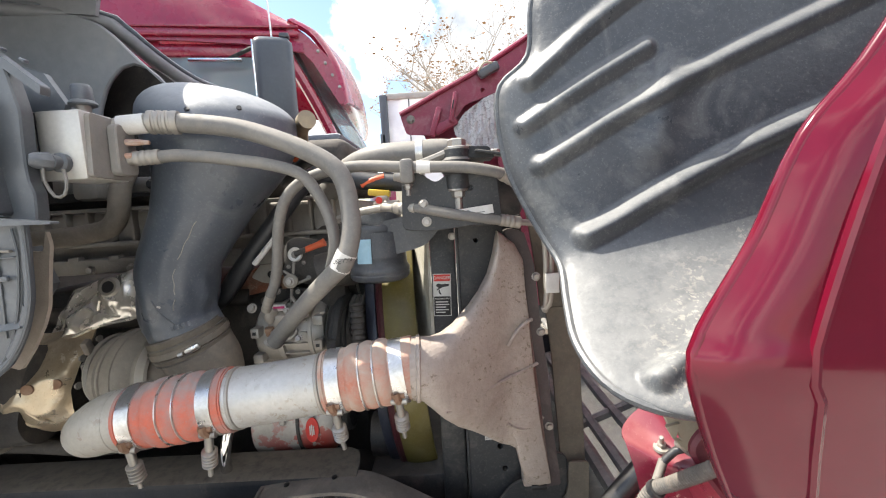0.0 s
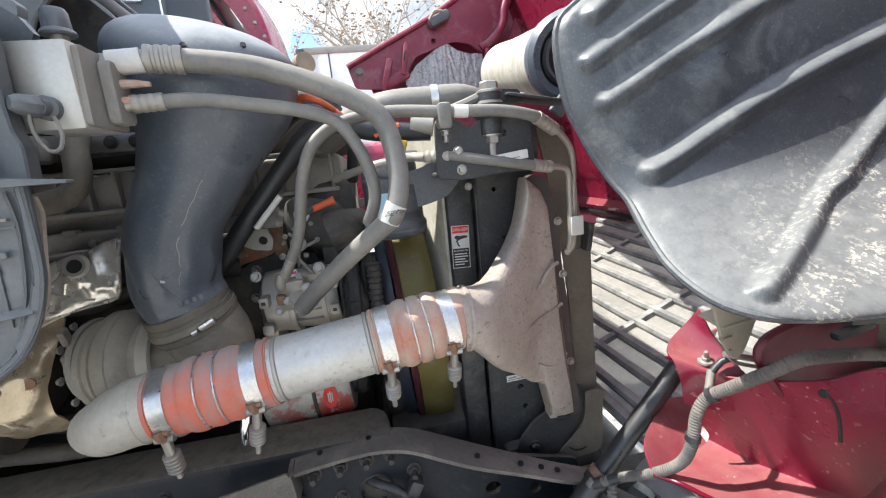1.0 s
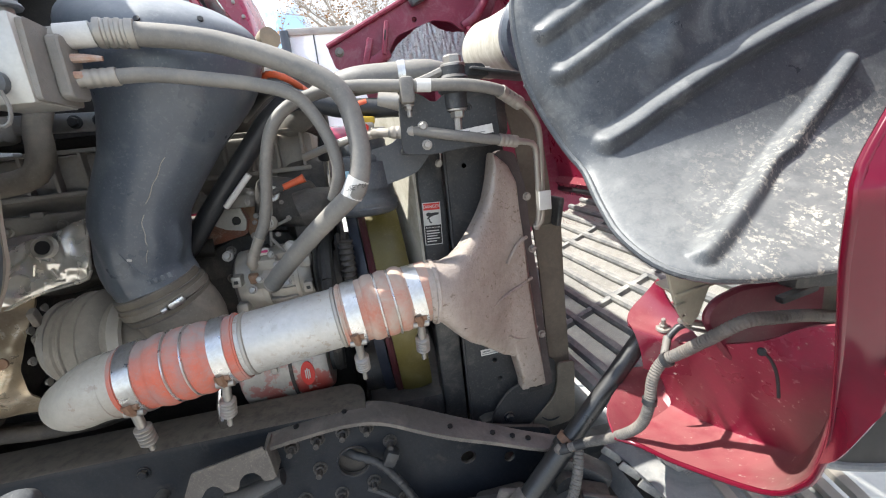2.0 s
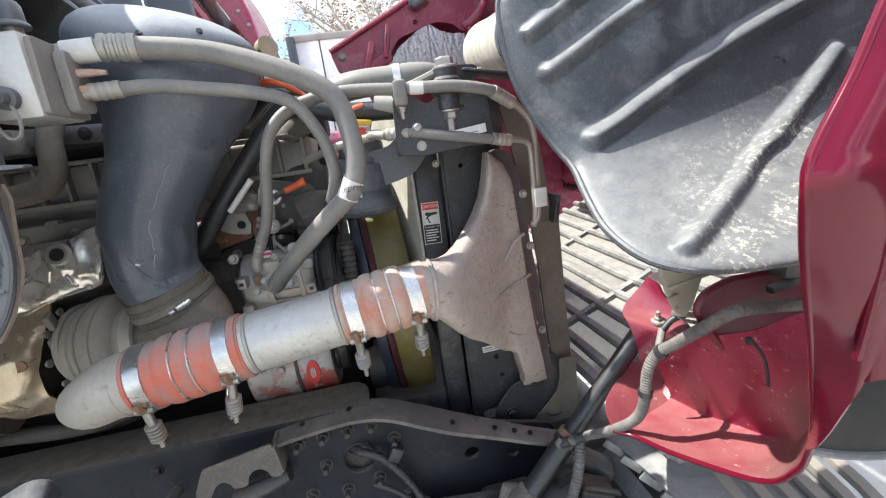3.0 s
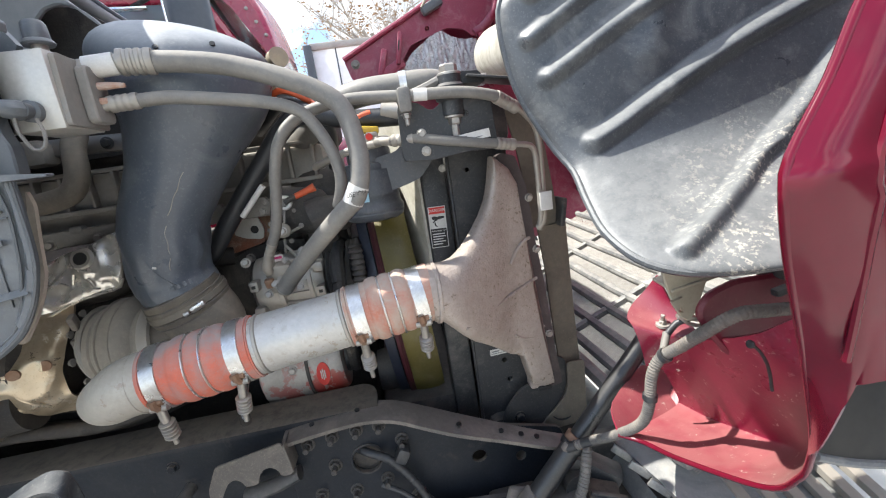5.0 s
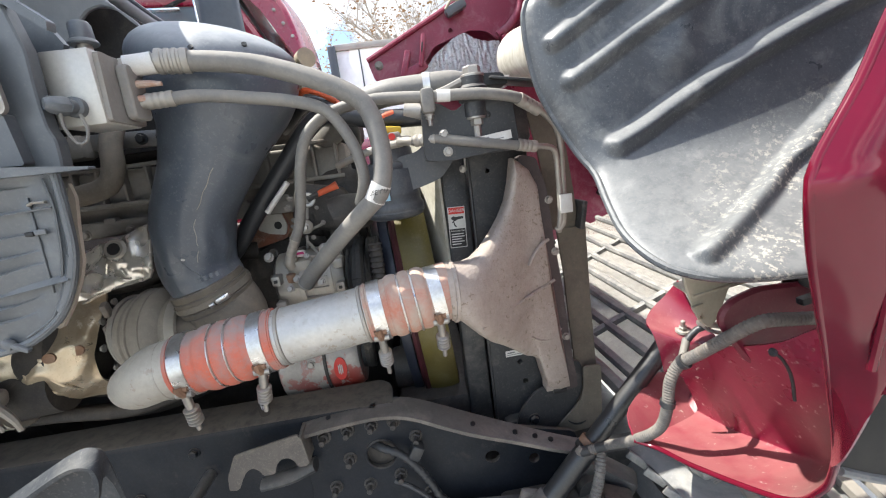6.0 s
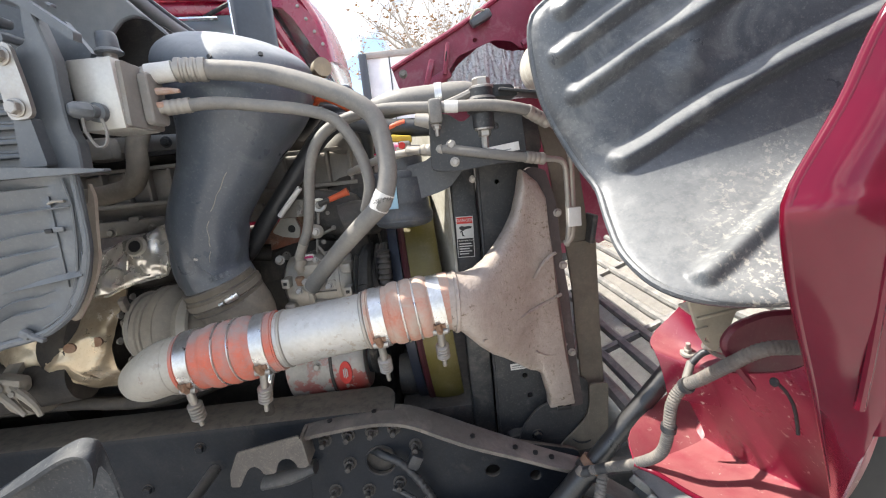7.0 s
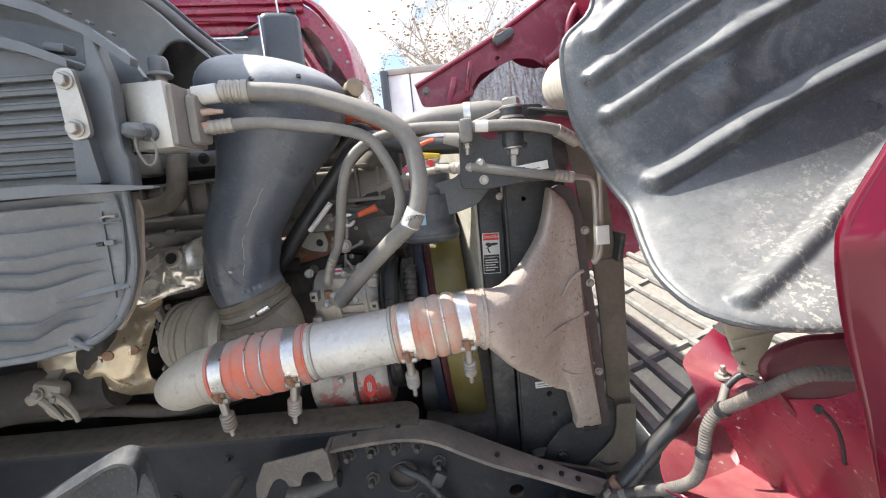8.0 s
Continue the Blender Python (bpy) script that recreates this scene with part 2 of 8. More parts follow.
M["baffle"] = material("brown_dusty_rubber", (0.115, 0.098, 0.076), (0.15, 0.13, 0.10), 0.7, scale=7, dust=(0.21, 0.178, 0.135), dust_amount=0.4, dust_light_up=0.4, bump=0.2)
# near-black for sooty pipes; elsewhere it puts shade into the colour
M["soot_shade"] = material("sooty_steel_and_shade", (0.018, 0.016, 0.015), (0.034, 0.029, 0.025), 0.7, scale=11, dust=(0.12, 0.10, 0.08), dust_amount=0.25, dust_light_up=0.4, bump=0.4)
M["felt"] = material("tan_felt", (0.46, 0.40, 0.34), (0.38, 0.33, 0.27), 0.85, scale=14, bump=0.5, bump_scale=200)
M["beige"] = material("beige_bracket_paint", (0.42, 0.38, 0.29), (0.34, 0.30, 0.22), 0.6, scale=12, dust=DUST, dust_amount=0.4, bump=0.15)
M["canister"] = material("slate_grey_plastic", (0.062, 0.068, 0.080), (0.085, 0.090, 0.100), 0.42, scale=8, dust=(0.24, 0.225, 0.205), dust_amount=0.25, dust_light_up=0.4, bump=0.1)
M["yellow"] = material("olive_yellow_plastic", (0.135, 0.108, 0.02), (0.085, 0.068, 0.022), 0.45, scale=6, dust=(0.2, 0.17, 0.1), dust_amount=0.3, bump=0.1)
M["bright_yellow"] = material("bright_yellow_plastic", (0.60, 0.40, 0.03), (0.48, 0.33, 0.04), 0.45, scale=30, bump=0.1)
M["signal_orange"] = material("orange_connector_plastic", (0.70, 0.11, 0.03), (0.5, 0.10, 0.04), 0.5, scale=30, bump=0.1)
M["paper"] = material("white_label_paper", (0.64, 0.63, 0.60), (0.52, 0.50, 0.47), 0.6, scale=30, dust=(0.45, 0.41, 0.36), dust_amount=0.25, bump=0.03)
M["label_red"] = material("red_label_ink", (0.62, 0.03, 0.02), None, 0.5, bump=0.0)
M["label_black"] = material("black_label_ink", (0.012, 0.012, 0.013), None, 0.5, bump=0.0)
M["label_blue"] = material("pale_blue_label", (0.35, 0.55, 0.66), None, 0.5, bump=0.0)
M["ink_grey"] = material("grey_label_ink", (0.2, 0.2, 0.2), None, 0.5, bump=0.0)
M["magenta"] = material("magenta_label_ink", (0.5, 0.03, 0.16), None, 0.5, bump=0.0)
M["block_white"] = material("machined_aluminium_block", (0.54, 0.525, 0.49), (0.47, 0.455, 0.42), 0.42, metal=0.35, scale=12, dust=(0.5, 0.47, 0.41), dust_amount=0.35, bump=0.08)
M["white_duct"] = material("white_ribbed_duct", (0.56, 0.54, 0.47), (0.46, 0.43, 0.36), 0.5, scale=9, dust=(0.30, 0.27, 0.20), dust_amount=0.5, dust_light_up=0.0, bump=0.1)
M["silver_foil"] = material("crinkled_silver_foil", (0.88, 0.89, 0.90), (0.66, 0.67, 0.69), 0.30, metal=0.35, scale=26, dust=(0.25, 0.25, 0.25), dust_amount=0.3, bump=0.4, bump_scale=60, relief=0.01)
M["mesh"] = material("woven_insect_screen", (0.38, 0.36, 0.325), (0.32, 0.30, 0.265), 0.7, scale=30, dust=(0.5, 0.46, 0.4), dust_amount=0.35, bump=0.5, bump_scale=420)
M["bar"] = material("dark_grille_plastic", (0.115, 0.12, 0.125), (0.16, 0.162, 0.162), 0.4, scale=8, dust=(0.33, 0.32, 0.29), dust_amount=0.55, dust_light_up=0.35, bump=0.1)
M["concrete"] = material("pale_concrete", (0.46, 0.44, 0.40), (0.38, 0.36, 0.33), 0.85, scale=1.6, dust=(0.55, 0.52, 0.47), dust_amount=0.3, bump=0.5, bump_scale=50)
M["grey_panel"] = material("grey_bumper_plastic", (0.16, 0.168, 0.178), (0.12, 0.126, 0.134), 0.5, scale=6, dust=(0.4, 0.38, 0.34), dust_amount=0.3, dust_light_up=0.3, bump=0.12)
M["tyre"] = material("tyre_rubber", (0.02, 0.02, 0.021), (0.035, 0.034, 0.032), 0.75, scale=12, dust=DUST, dust_amount=0.15, bump=0.3)
M["white_paint"] = material("white_trailer_paint", (0.78, 0.79, 0.80), (0.72, 0.73, 0.74), 0.4, scale=0.6, bump=0.02)
M["bark"] = material("grey_bark", (0.23, 0.19, 0.155), (0.30, 0.26, 0.22), 0.85, scale=14, bump=0.6, bump_scale=40)
M["leaf"] = material("dry_russet_leaf", (0.28, 0.13, 0.05), (0.36, 0.20, 0.07), 0.7, scale=3, bump=0.0, rnd=0.35)
M["mirror_shell"] = material("grey_mirror_shell", (0.055, 0.063, 0.075), (0.065, 0.073, 0.085), 0.4, scale=3, bump=0.05)
M["guard"] = material("dull_black_mudguard", (0.030, 0.034, 0.040), (0.042, 0.046, 0.052), 0.62, scale=7, dust=(0.2, 0.19, 0.17), dust_amount=0.3, bump=0.25, spec=0.3)
M["chrome"] = material("polished_chrome", (0.85, 0.85, 0.85), None, 0.12, metal=1.0, bump=0.0)
M["brass"] = material("dull_brass_fitting", (0.40, 0.33, 0.22), (0.30, 0.25, 0.18), 0.5, metal=0.4, scale=30, dust=(0.33, 0.29, 0.23), dust_amount=0.35, bump=0.1)
M["copper"] = material("rust_red_paint", (0.27, 0.085, 0.04), (0.15, 0.075, 0.05), 0.55, scale=25, dust=(0.45, 0.40, 0.34), dust_amount=0.3, bump=0.2)
M["copper_pale"] = material("dusty_copper", (0.40, 0.23, 0.16), (0.34, 0.21, 0.155), 0.55, metal=0.3, scale=25, dust=(0.5, 0.45, 0.4), dust_amount=0.5, bump=0.2)
M["alt_red"] = material("worn_red_casing", (0.45, 0.42, 0.38), (0.5, 0.47, 0.42), 0.5, metal=0.3, scale=10, specks=(0.42, 0.045, 0.032), speck_amount=0.8, speck_scale=14)


def glass_material(name, tint, rough=0.03):
    m = bpy.data.materials.new(name)
    m.use_nodes = True
    b = m.node_tree.nodes["Principled BSDF"]
    b.inputs["Base Color"].default_value = (*tint, 1)
    b.inputs["Roughness"].default_value = rough
    b.inputs["Transmission Weight"].default_value = 0.55
    b.inputs["IOR"].default_value = 1.5
    return m


M["glass"] = glass_material("tinted_window_glass", (0.30, 0.40, 0.42))

# ---- mesh tools ----
BASE = {}


def mesh_of(name, bm, mat, base, smooth=38.0):
    bmesh.ops.translate(bm, verts=bm.verts[:], vec=-Vector(base))
    bmesh.ops.recalc_face_normals(bm, faces=bm.faces[:])
    me = bpy.data.meshes.new(name)
    bm.to_mesh(me)
    bm.free()
    me.polygons.foreach_set("use_smooth", [True] * len(me.polygons))
    me.set_sharp_from_angle(angle=radians(smooth))
    me.materials.append(mat)
    return me


def thing(name, base, label, category, group="", kind=""):
    e = new(name)
    e.location = base
    e.empty_display_size = 0.05
    BASE[e.name] = Vector(base)
    return tagged(e, label, category, group, kind)


def part(name, bm, mat, parent, label="", smooth=38.0):
    base = BASE[parent.name]
    ob = new(name, mesh_of(name, bm, mat, base, smooth))
    ob.parent = parent
    BASE[ob.name] = base
    return tagged(ob, label)


def solo(name, bm, mat, label, category, group="", kind="", smooth=38.0):
    xs = [v.co for v in bm.verts]
    base = Vector([(min(c[k] for c in xs) + max(c[k] for c in xs)) / 2 for k in (0, 1)] + [min(c[2] for c in xs)])
    ob = new(name, mesh_of(name, bm, mat, base, smooth))
    ob.location = base
    BASE[ob.name] = base
    return tagged(ob, label, category, group, kind)


def joined(*bms):
    out = bmesh.new()
    for b in bms:
        me = bpy.data.meshes.new("tmp")
        b.to_mesh(me)
        b.free()
        out.from_mesh(me)
        bpy.data.meshes.remove(me)
    return out


def axes_for(direction, up=(0, 0, 1)):
    d = Vector(direction).normalized()
    u = Vector(up)
    if abs(d.dot(u)) > 0.97:
        u = Vector((1, 0, 0))
    a = u.cross(d).normalized()
    return a, d.cross(a), d


def box(center, size, bevel=0.003, rot=(0, 0, 0), segments=2):
    bm = bmesh.new()
    bmesh.ops.create_cube(bm, size=1)
    bmesh.ops.scale(bm, vec=size, verts=bm.verts[:])
    if bevel:
        bmesh.ops.bevel(bm, geom=bm.edges[:], offset=min(bevel, min(size) * 0.45), segments=segments, profile=0.5, affect='EDGES')
    bm.transform(pose(*center, *rot))
    return bm


def smooth_path(points, step=0.012):
    """Catmull-Rom through the points, evenly stepped."""
    p = [Vector(q) for q in points]
    p = [p[0] * 2 - p[1]] + p + [p[-1] * 2 - p[-2]]
    out, marks = [], []
    for i in range(1, len(p) - 2):
        n = max(2, int((p[i + 1] - p[i]).length / step))
        for k in range(n):
            t = k / n
            a, b, c, d = p[i - 1], p[i], p[i + 1], p[i + 2]
            out.append(0.5 * (2 * b + (c - a) * t + (2 * a - 5 * b + 4 * c - d) * t * t + (3 * b - a - 3 * c + d) * t ** 3))
            marks.append(i - 1 + t)
    out.append(p[-2])
    marks.append(len(points) - 1.0)
    return out, marks


def tube(points, radius, seg=14, step=0.012, cap=True, curved=True, ripple=0.0, pitch=0.0, squash=1.0):
    """A round bar along the points; radius one number or one for each point; ripple adds rings every pitch metres."""
    if curved:
        path, marks = smooth_path(points, step)
    else:
        path, marks = [Vector(q) for q in points], list(range(len(points)))
    bm = bmesh.new()
    rings, a = [], None
    run = 0.0
    for i, c in enumerate(path):
        d = (path[min(i + 1, len(path) - 1)] - path[max(i - 1, 0)]).normalized()
        a = axes_for(d)[0] if a is None else (a - d * a.dot(d)).normalized()
        b = d.cross(a)
        if isinstance(radius, (tuple, list)):
            k = min(int(marks[i]), len(radius) - 2)
            r = radius[k] + (radius[k + 1] - radius[k]) * (marks[i] - k)
        else:
            r = radius
        if i:
            run += (c - path[i - 1]).length
        if ripple:
            r += ripple * math.cos(2 * math.pi * run / pitch)
        rings.append([bm.verts.new(c + a * (r * math.cos(2 * math.pi * j / seg)) + b * (r * squash * math.sin(2 * math.pi * j / seg))) for j in range(seg)])
    for u, v in zip(rings, rings[1:]):
        for j in range(seg):
            bm.faces.new((u[j], u[(j + 1) % seg], v[(j + 1) % seg], v[j]))
    if cap:
        bm.faces.new(rings[0][::-1])
        bm.faces.new(rings[-1])
    return bm


def lathe(profile, origin, direction, seg=32, close=False, squash=1.0, up=(0, 0, 1)):
    """Turns (radius, height) pairs round the direction."""
    a, b, d = axes_for(direction, up)
    o = Vector(origin)
    bm = bmesh.new()
    rings = []
    for r, h in profile:
        rings.append([bm.verts.new(o + d * h + a * (r * math.cos(2 * math.pi * j / seg)) + b * (r * squash * math.sin(2 * math.pi * j / seg))) for j in range(seg)])
    pairs = list(zip(rings, rings[1:])) + ([(rings[-1], rings[0])] if close else [])
    for u, v in pairs:
        for j in range(seg):
            bm.faces.new((u[j], u[(j + 1) % seg], v[(j + 1) % seg], v[j]))
    if not close:
        bm.faces.new(rings[0][::-1])
        bm.faces.new(rings[-1])
    bmesh.ops.remove_doubles(bm, verts=bm.verts[:], dist=1e-6)
    return bm


def circle2(cx, cy, r, n=20, ry=None):
    return [(cx + r * math.cos(2 * math.pi * k / n), cy + (ry or r) * math.sin(2 * math.pi * k / n)) for k in range(n)]


def rounded(points, r=0.01, n=4):
    """A 2D outline with its corners rounded."""
    out = []
    for i, q in enumerate(points):
        p0, p1, p2 = Vector(points[i - 1]), Vector(q), Vector(points[(i + 1) % len(points)])
        u, v = p0 - p1, p2 - p1
        k = min(r, u.length * 0.45, v.length * 0.45)
        s, e = p1 + u.normalized() * k, p1 + v.normalized() * k
        for j in range(n + 1):
            t = j / n
            out.append(tuple((s * (1 - t) ** 2 + p1 * 2 * t * (1 - t) + e * t * t)[:2]))
    return out


def plate(outline, origin, ux, uy, thick, holes=(), bevel=0.0):
    """A flat sheet: a 2D outline with holes, laid at origin along ux and uy, thickened along their cross product."""
    o, ux, uy = Vector(origin), Vector(ux).normalized(), Vector(uy).normalized()
    un = ux.cross(uy)
    bm = bmesh.new()
    edges = []
    for loop in (outline, *holes):
        vs = [bm.verts.new(o + ux * x + uy * y) for x, y in loop]
        edges += [bm.edges.new((vs[i], vs[(i + 1) % len(vs)])) for i in range(len(vs))]
    bmesh.ops.triangle_fill(bm, use_beauty=True, use_dissolve=False, edges=edges)
    faces = bm.faces[:]
    got = bmesh.ops.extrude_face_region(bm, geom=faces)
    bmesh.ops.translate(bm, vec=un * thick, verts=[g for g in got["geom"] if isinstance(g, bmesh.types.BMVert)])
    bmesh.ops.recalc_face_normals(bm, faces=bm.faces[:])
    if bevel:
        sharp = [e for e in bm.edges if len(e.link_faces) == 2 and e.calc_face_angle(0) > 0.9]
        bmesh.ops.bevel(bm, geom=sharp, offset=bevel, segments=1, affect='EDGES')
    return bm


def xz(outline, y, thick, holes=(), bevel=0.0):
    """A sheet that faces -y, given by its x and z; it grows thick metres towards +y."""
    return plate(outline, (0, y + thick, 0), (1, 0, 0), (0, 0, 1), thick, holes, bevel)


def loft(rows, closed=False, thick=0.0, smooth_n=0, cap=False):
    """A skin over rows of points of equal number; thick gives it an inner side."""
    bm = bmesh.new()
    grid = [[bm.verts.new(p) for p in row] for row in rows]
    n = len(grid[0])
    for u, v in zip(grid, grid[1:]):
        for j in range(n if closed else n - 1):
            bm.faces.new((u[j], u[(j + 1) % n], v[(j + 1) % n], v[j]))
    if cap and closed:
        bm.faces.new(grid[0][::-1])
        bm.faces.new(grid[-1])
    bmesh.ops.recalc_face_normals(bm, faces=bm.faces[:])
    if smooth_n:
        bmesh.ops.subdivide_edges(bm, edges=bm.edges[:], cuts=smooth_n, use_grid_fill=True, smooth=0.9)
    if thick:
        bmesh.ops.solidify(bm, geom=bm.faces[:], thickness=thick)
    return bm


def curve2(points, per=6):
    """A smooth 3D row through the points, with per steps between them."""
    p = [Vector(q) for q in points]
    p = [p[0] * 2 - p[1]] + p + [p[-1] * 2 - p[-2]]
    out = []
    for i in range(1, len(p) - 2):
        for k in range(per):
            t = k / per
            a, b, c, d = p[i - 1], p[i], p[i + 1], p[i + 2]
            out.append(0.5 * (2 * b + (c - a) * t + (2 * a - 5 * b + 4 * c - d) * t * t + (3 * b - a - 3 * c + d) * t ** 3))
    out.append(p[-2])
    return out


def surface(rows, per_u=6, per_v=6, thick=0.0):
    """A smooth skin through a coarse net of points."""
    fine = [curve2(r, per_u) for r in rows]
    cols = [curve2([fine[i][j] for i in range(len(rows))], per_v) for j in range(len(fine[0]))]
    return loft([[cols[j][i] for j in range(len(cols))] for i in range(len(cols[0]))], thick=thick)


def hexbolt_mesh(name, mat, stud=0.0):
    """A unit bolt: washer of radius 1, hex head 0.75, along +z; stud adds a thread end."""
    b = lathe([(0.0, 0), (1.0, 0), (1.0, 0.16), (0.9, 0.22), (0.0, 0.22)], (0, 0, 0), (0, 0, 1), 16)
    h = lathe([(0.0, 0.2), (0.74, 0.2), (0.74, 0.75), (0.62, 0.86), (0.0, 0.86)], (0, 0, 0), (0, 0, 1), 6)
    parts_ = [b, h]
    if stud:
        parts_.append(lathe([(0.0, 0.8), (0.42, 0.8), (0.42, 0.86 + stud), (0.34, 0.95 + stud), (0.0, 0.95 + stud)], (0, 0, 0), (0, 0, 1), 10))
    return mesh_of(name, joined(*parts_), mat, (0, 0, 0), 30)


BOLT = {k: hexbolt_mesh("bolt", M[k]) for k in ("zinc", "black_steel", "rail", "rust", "iron")}
STUD = {k: hexbolt_mesh("nut", M[k], 1.1) for k in ("zinc", "rail", "iron_dark")}


def bolt(parent, place, direction, r, kind="zinc", stud=False, name=None, label=""):
    ob = new(name or ("nut" if stud else "bolt"), (STUD if stud else BOLT)[kind])
    ob.parent = parent
    a, b, d = axes_for(direction)
    m = Matrix((a, b, d)).transposed().to_4x4()
    ob.matrix_local = Matrix.Translation(Vector(place) - BASE[parent.name]) @ m @ Matrix.Scale(r, 4)
    BASE[ob.name] = BASE[parent.name]
    return tagged(ob, label)


def words(name, text, size, m, mat, parent, thick=0.0006, round_bar=None):
    """Raised lettering in Blender's own font at the pose m (local x along the line, local z out of the surface)."""
    cu = bpy.data.curves.new(name, 'FONT')
    cu.body, cu.size, cu.extrude, cu.align_x, cu.align_y = text, size, thick, 'CENTER', 'CENTER'
    tmp = bpy.data.objects.new(name, cu)
    scene.collection.objects.link(tmp)
    me = bpy.data.meshes.new_from_object(tmp.evaluated_get(bpy.context.evaluated_depsgraph_get()))
    bpy.data.objects.remove(tmp)
    bm = bmesh.new()
    bm.from_mesh(me)
    bm.transform(m)
    if round_bar:
        p, d, r = Vector(round_bar[0]), Vector(round_bar[1]).normalized(), round_bar[2]
        for v in bm.verts:
            foot = p + d * (v.co - p).dot(d)
            v.co = foot + (v.co - foot).normalized() * r
    return part(name, bm, mat, parent)


def facing(place, right, up):
    """A pose whose x is right, y up and z out of the sheet."""
    r, u = Vector(right).normalized(), Vector(up).normalized()
    n = r.cross(u).normalized()
    u = n.cross(r)
    return Matrix.Translation(place) @ Matrix((r, u, n)).transposed().to_4x4()

# ---- ground and far surroundings ----
solo("ground", plate([(-400, -400), (400, -400), (400, 400), (-400, 400)], (0, 0, -0.2), (1, 0, 0), (0, 1, 0), 0.2), M["concrete"],
     "pale sunlit concrete yard under the vehicles", "ground", kind="structure")


# never in view; added so the near fender skin mirrors something dark
solo("yard_wall", box((2.7, -2.95, 1.7), (0.25, 6.0, 3.4), 0.02), M["mirror_shell"], "unseen dark wall added for the fender to reflect", "wall", kind="structure")


def trailer(x0, y0, z0, length, depth, height):
    t = thing("box_trailer", (x0 + length / 2, y0 + depth / 2, 0), "white box trailer with dark front corner post parked in the yard", "trailer")
    part("body", box((x0 + length / 2, y0 + depth / 2, z0 + height / 2), (length, depth, height), 0.03), M["white_paint"], t)
    part("corner_post", box((x0 - 0.03, y0 - 0.02, z0 + height / 2 - 0.02), (0.13, 0.10, height), 0.02), M["mirror_shell"], t, "dark grey corner post")
    part("skirt", box((x0 - 0.07, y0 - 0.03, z0 + 0.9), (0.10, 0.08, 1.6), 0.02), M["mirror_shell"], t)
    for k in range(1, 9):
        part("panel_seam", box((x0 + 1.2 * k - 0.80, y0 - 0.008, z0 + height / 2), (0.02, 0.02, height - 0.1), 0.004), M["mirror_shell"], t)
    part("top_rail", box((x0 + length / 2, y0 - 0.015, z0 + height - 0.05), (length, 0.05, 0.1), 0.01), M["alu_dusty"], t)
    for k in (0.2, 0.75):
        part("landing_leg", box((x0 + length * k, y0 + depth / 2, z0 / 2 + 0.02), (0.2, depth * 0.8, z0 + 0.05), 0.02), M["black_steel"], t)


trailer(-0.93, 7.3, 1.15, 12.0, 2.5, 2.36)


def tree(place, height, seed, lean=0.0, label="leafless tree with a few dry russet leaves behind the yard"):
    rng = random.Random(seed)
    t = thing("tree", place, label, "tree")
    limbs, tips = [], []

    def grow(p, d, length, r, level):
        q = [p]
        for k in range(4):
            d = (d + Vector((rng.uniform(-.16, .16), rng.uniform(-.16, .16), rng.uniform(-.05, .16)))).normalized()
            q.append(q[-1] + d * length / 4)
        limbs.append((q, r, level))
        if level >= 5:
            tips.extend(q[2:])
            return
        for k in range(4 if level < 2 else 3 if level < 4 else 2):
            s = rng.uniform(0.35, 1.0)
            i = min(3, int(s * 4))
            at = q[i].lerp(q[i + 1], s * 4 - i)
            side = Vector((rng.uniform(-1, 1), rng.uniform(-1, 1), rng.uniform(-.1, .75))).normalized()
            grow(at, (d * 0.55 + side * 0.75).normalized(), length * rng.uniform(0.5, 0.72), r * 0.56, level + 1)
        if level >= 3:
            tips.extend(q[2:])

    grow(Vector(place), Vector((lean, 0, 1)).normalized(), height * 0.34, height * 0.011, 0)
    trunk = [tube(q, [r * (1 - .11 * k) for k in range(5)], 8 if lv < 2 else 5, 0.5 if lv < 2 else 9, cap=False) for q, r, lv in limbs if lv < 2]
    twigs = [tube(q, [r * 0.60 * (1 - .15 * k) for k in range(5)], 4, 9, cap=False) for q, r, lv in limbs if lv >= 2]
    part("trunk", joined(*trunk), M["bark"], t)
    tagged(part("twig", joined(*twigs), M["bark"], t), kind="stuff")
    bm = bmesh.new()
    for p in tips:
        for k in range(2):
            if rng.random() < 0.24:
                c = p + Vector((rng.gauss(0, .07), rng.gauss(0, .07), rng.gauss(0, .07)))
                n = Vector((rng.gauss(0, 1), rng.gauss(0, 1), rng.gauss(0, 1))).normalized()
                a, b, _ = axes_for(n)
                s = rng.uniform(0.03, 0.065)
                vs = [bm.verts.new(c + a * (s * u) + b * (s * v) + n * w * s) for u, v, w in ((-1, 0, 0), (-.2, .55, .2), (1, 0, 0), (-.2, -.55, .2))]
                bm.faces.new(vs)
    crown = part("leaves", bm, M["leaf"], t, "sparse russet leaves")
    tagged(crown, kind="stuff")


tree((1.6, 13.0, 0), 13.5, 4)
tree((-0.9, 15.5, 0), 11.5, 11, 0.05)
tree((5.0, 17.0, 0), 14.0, 23)


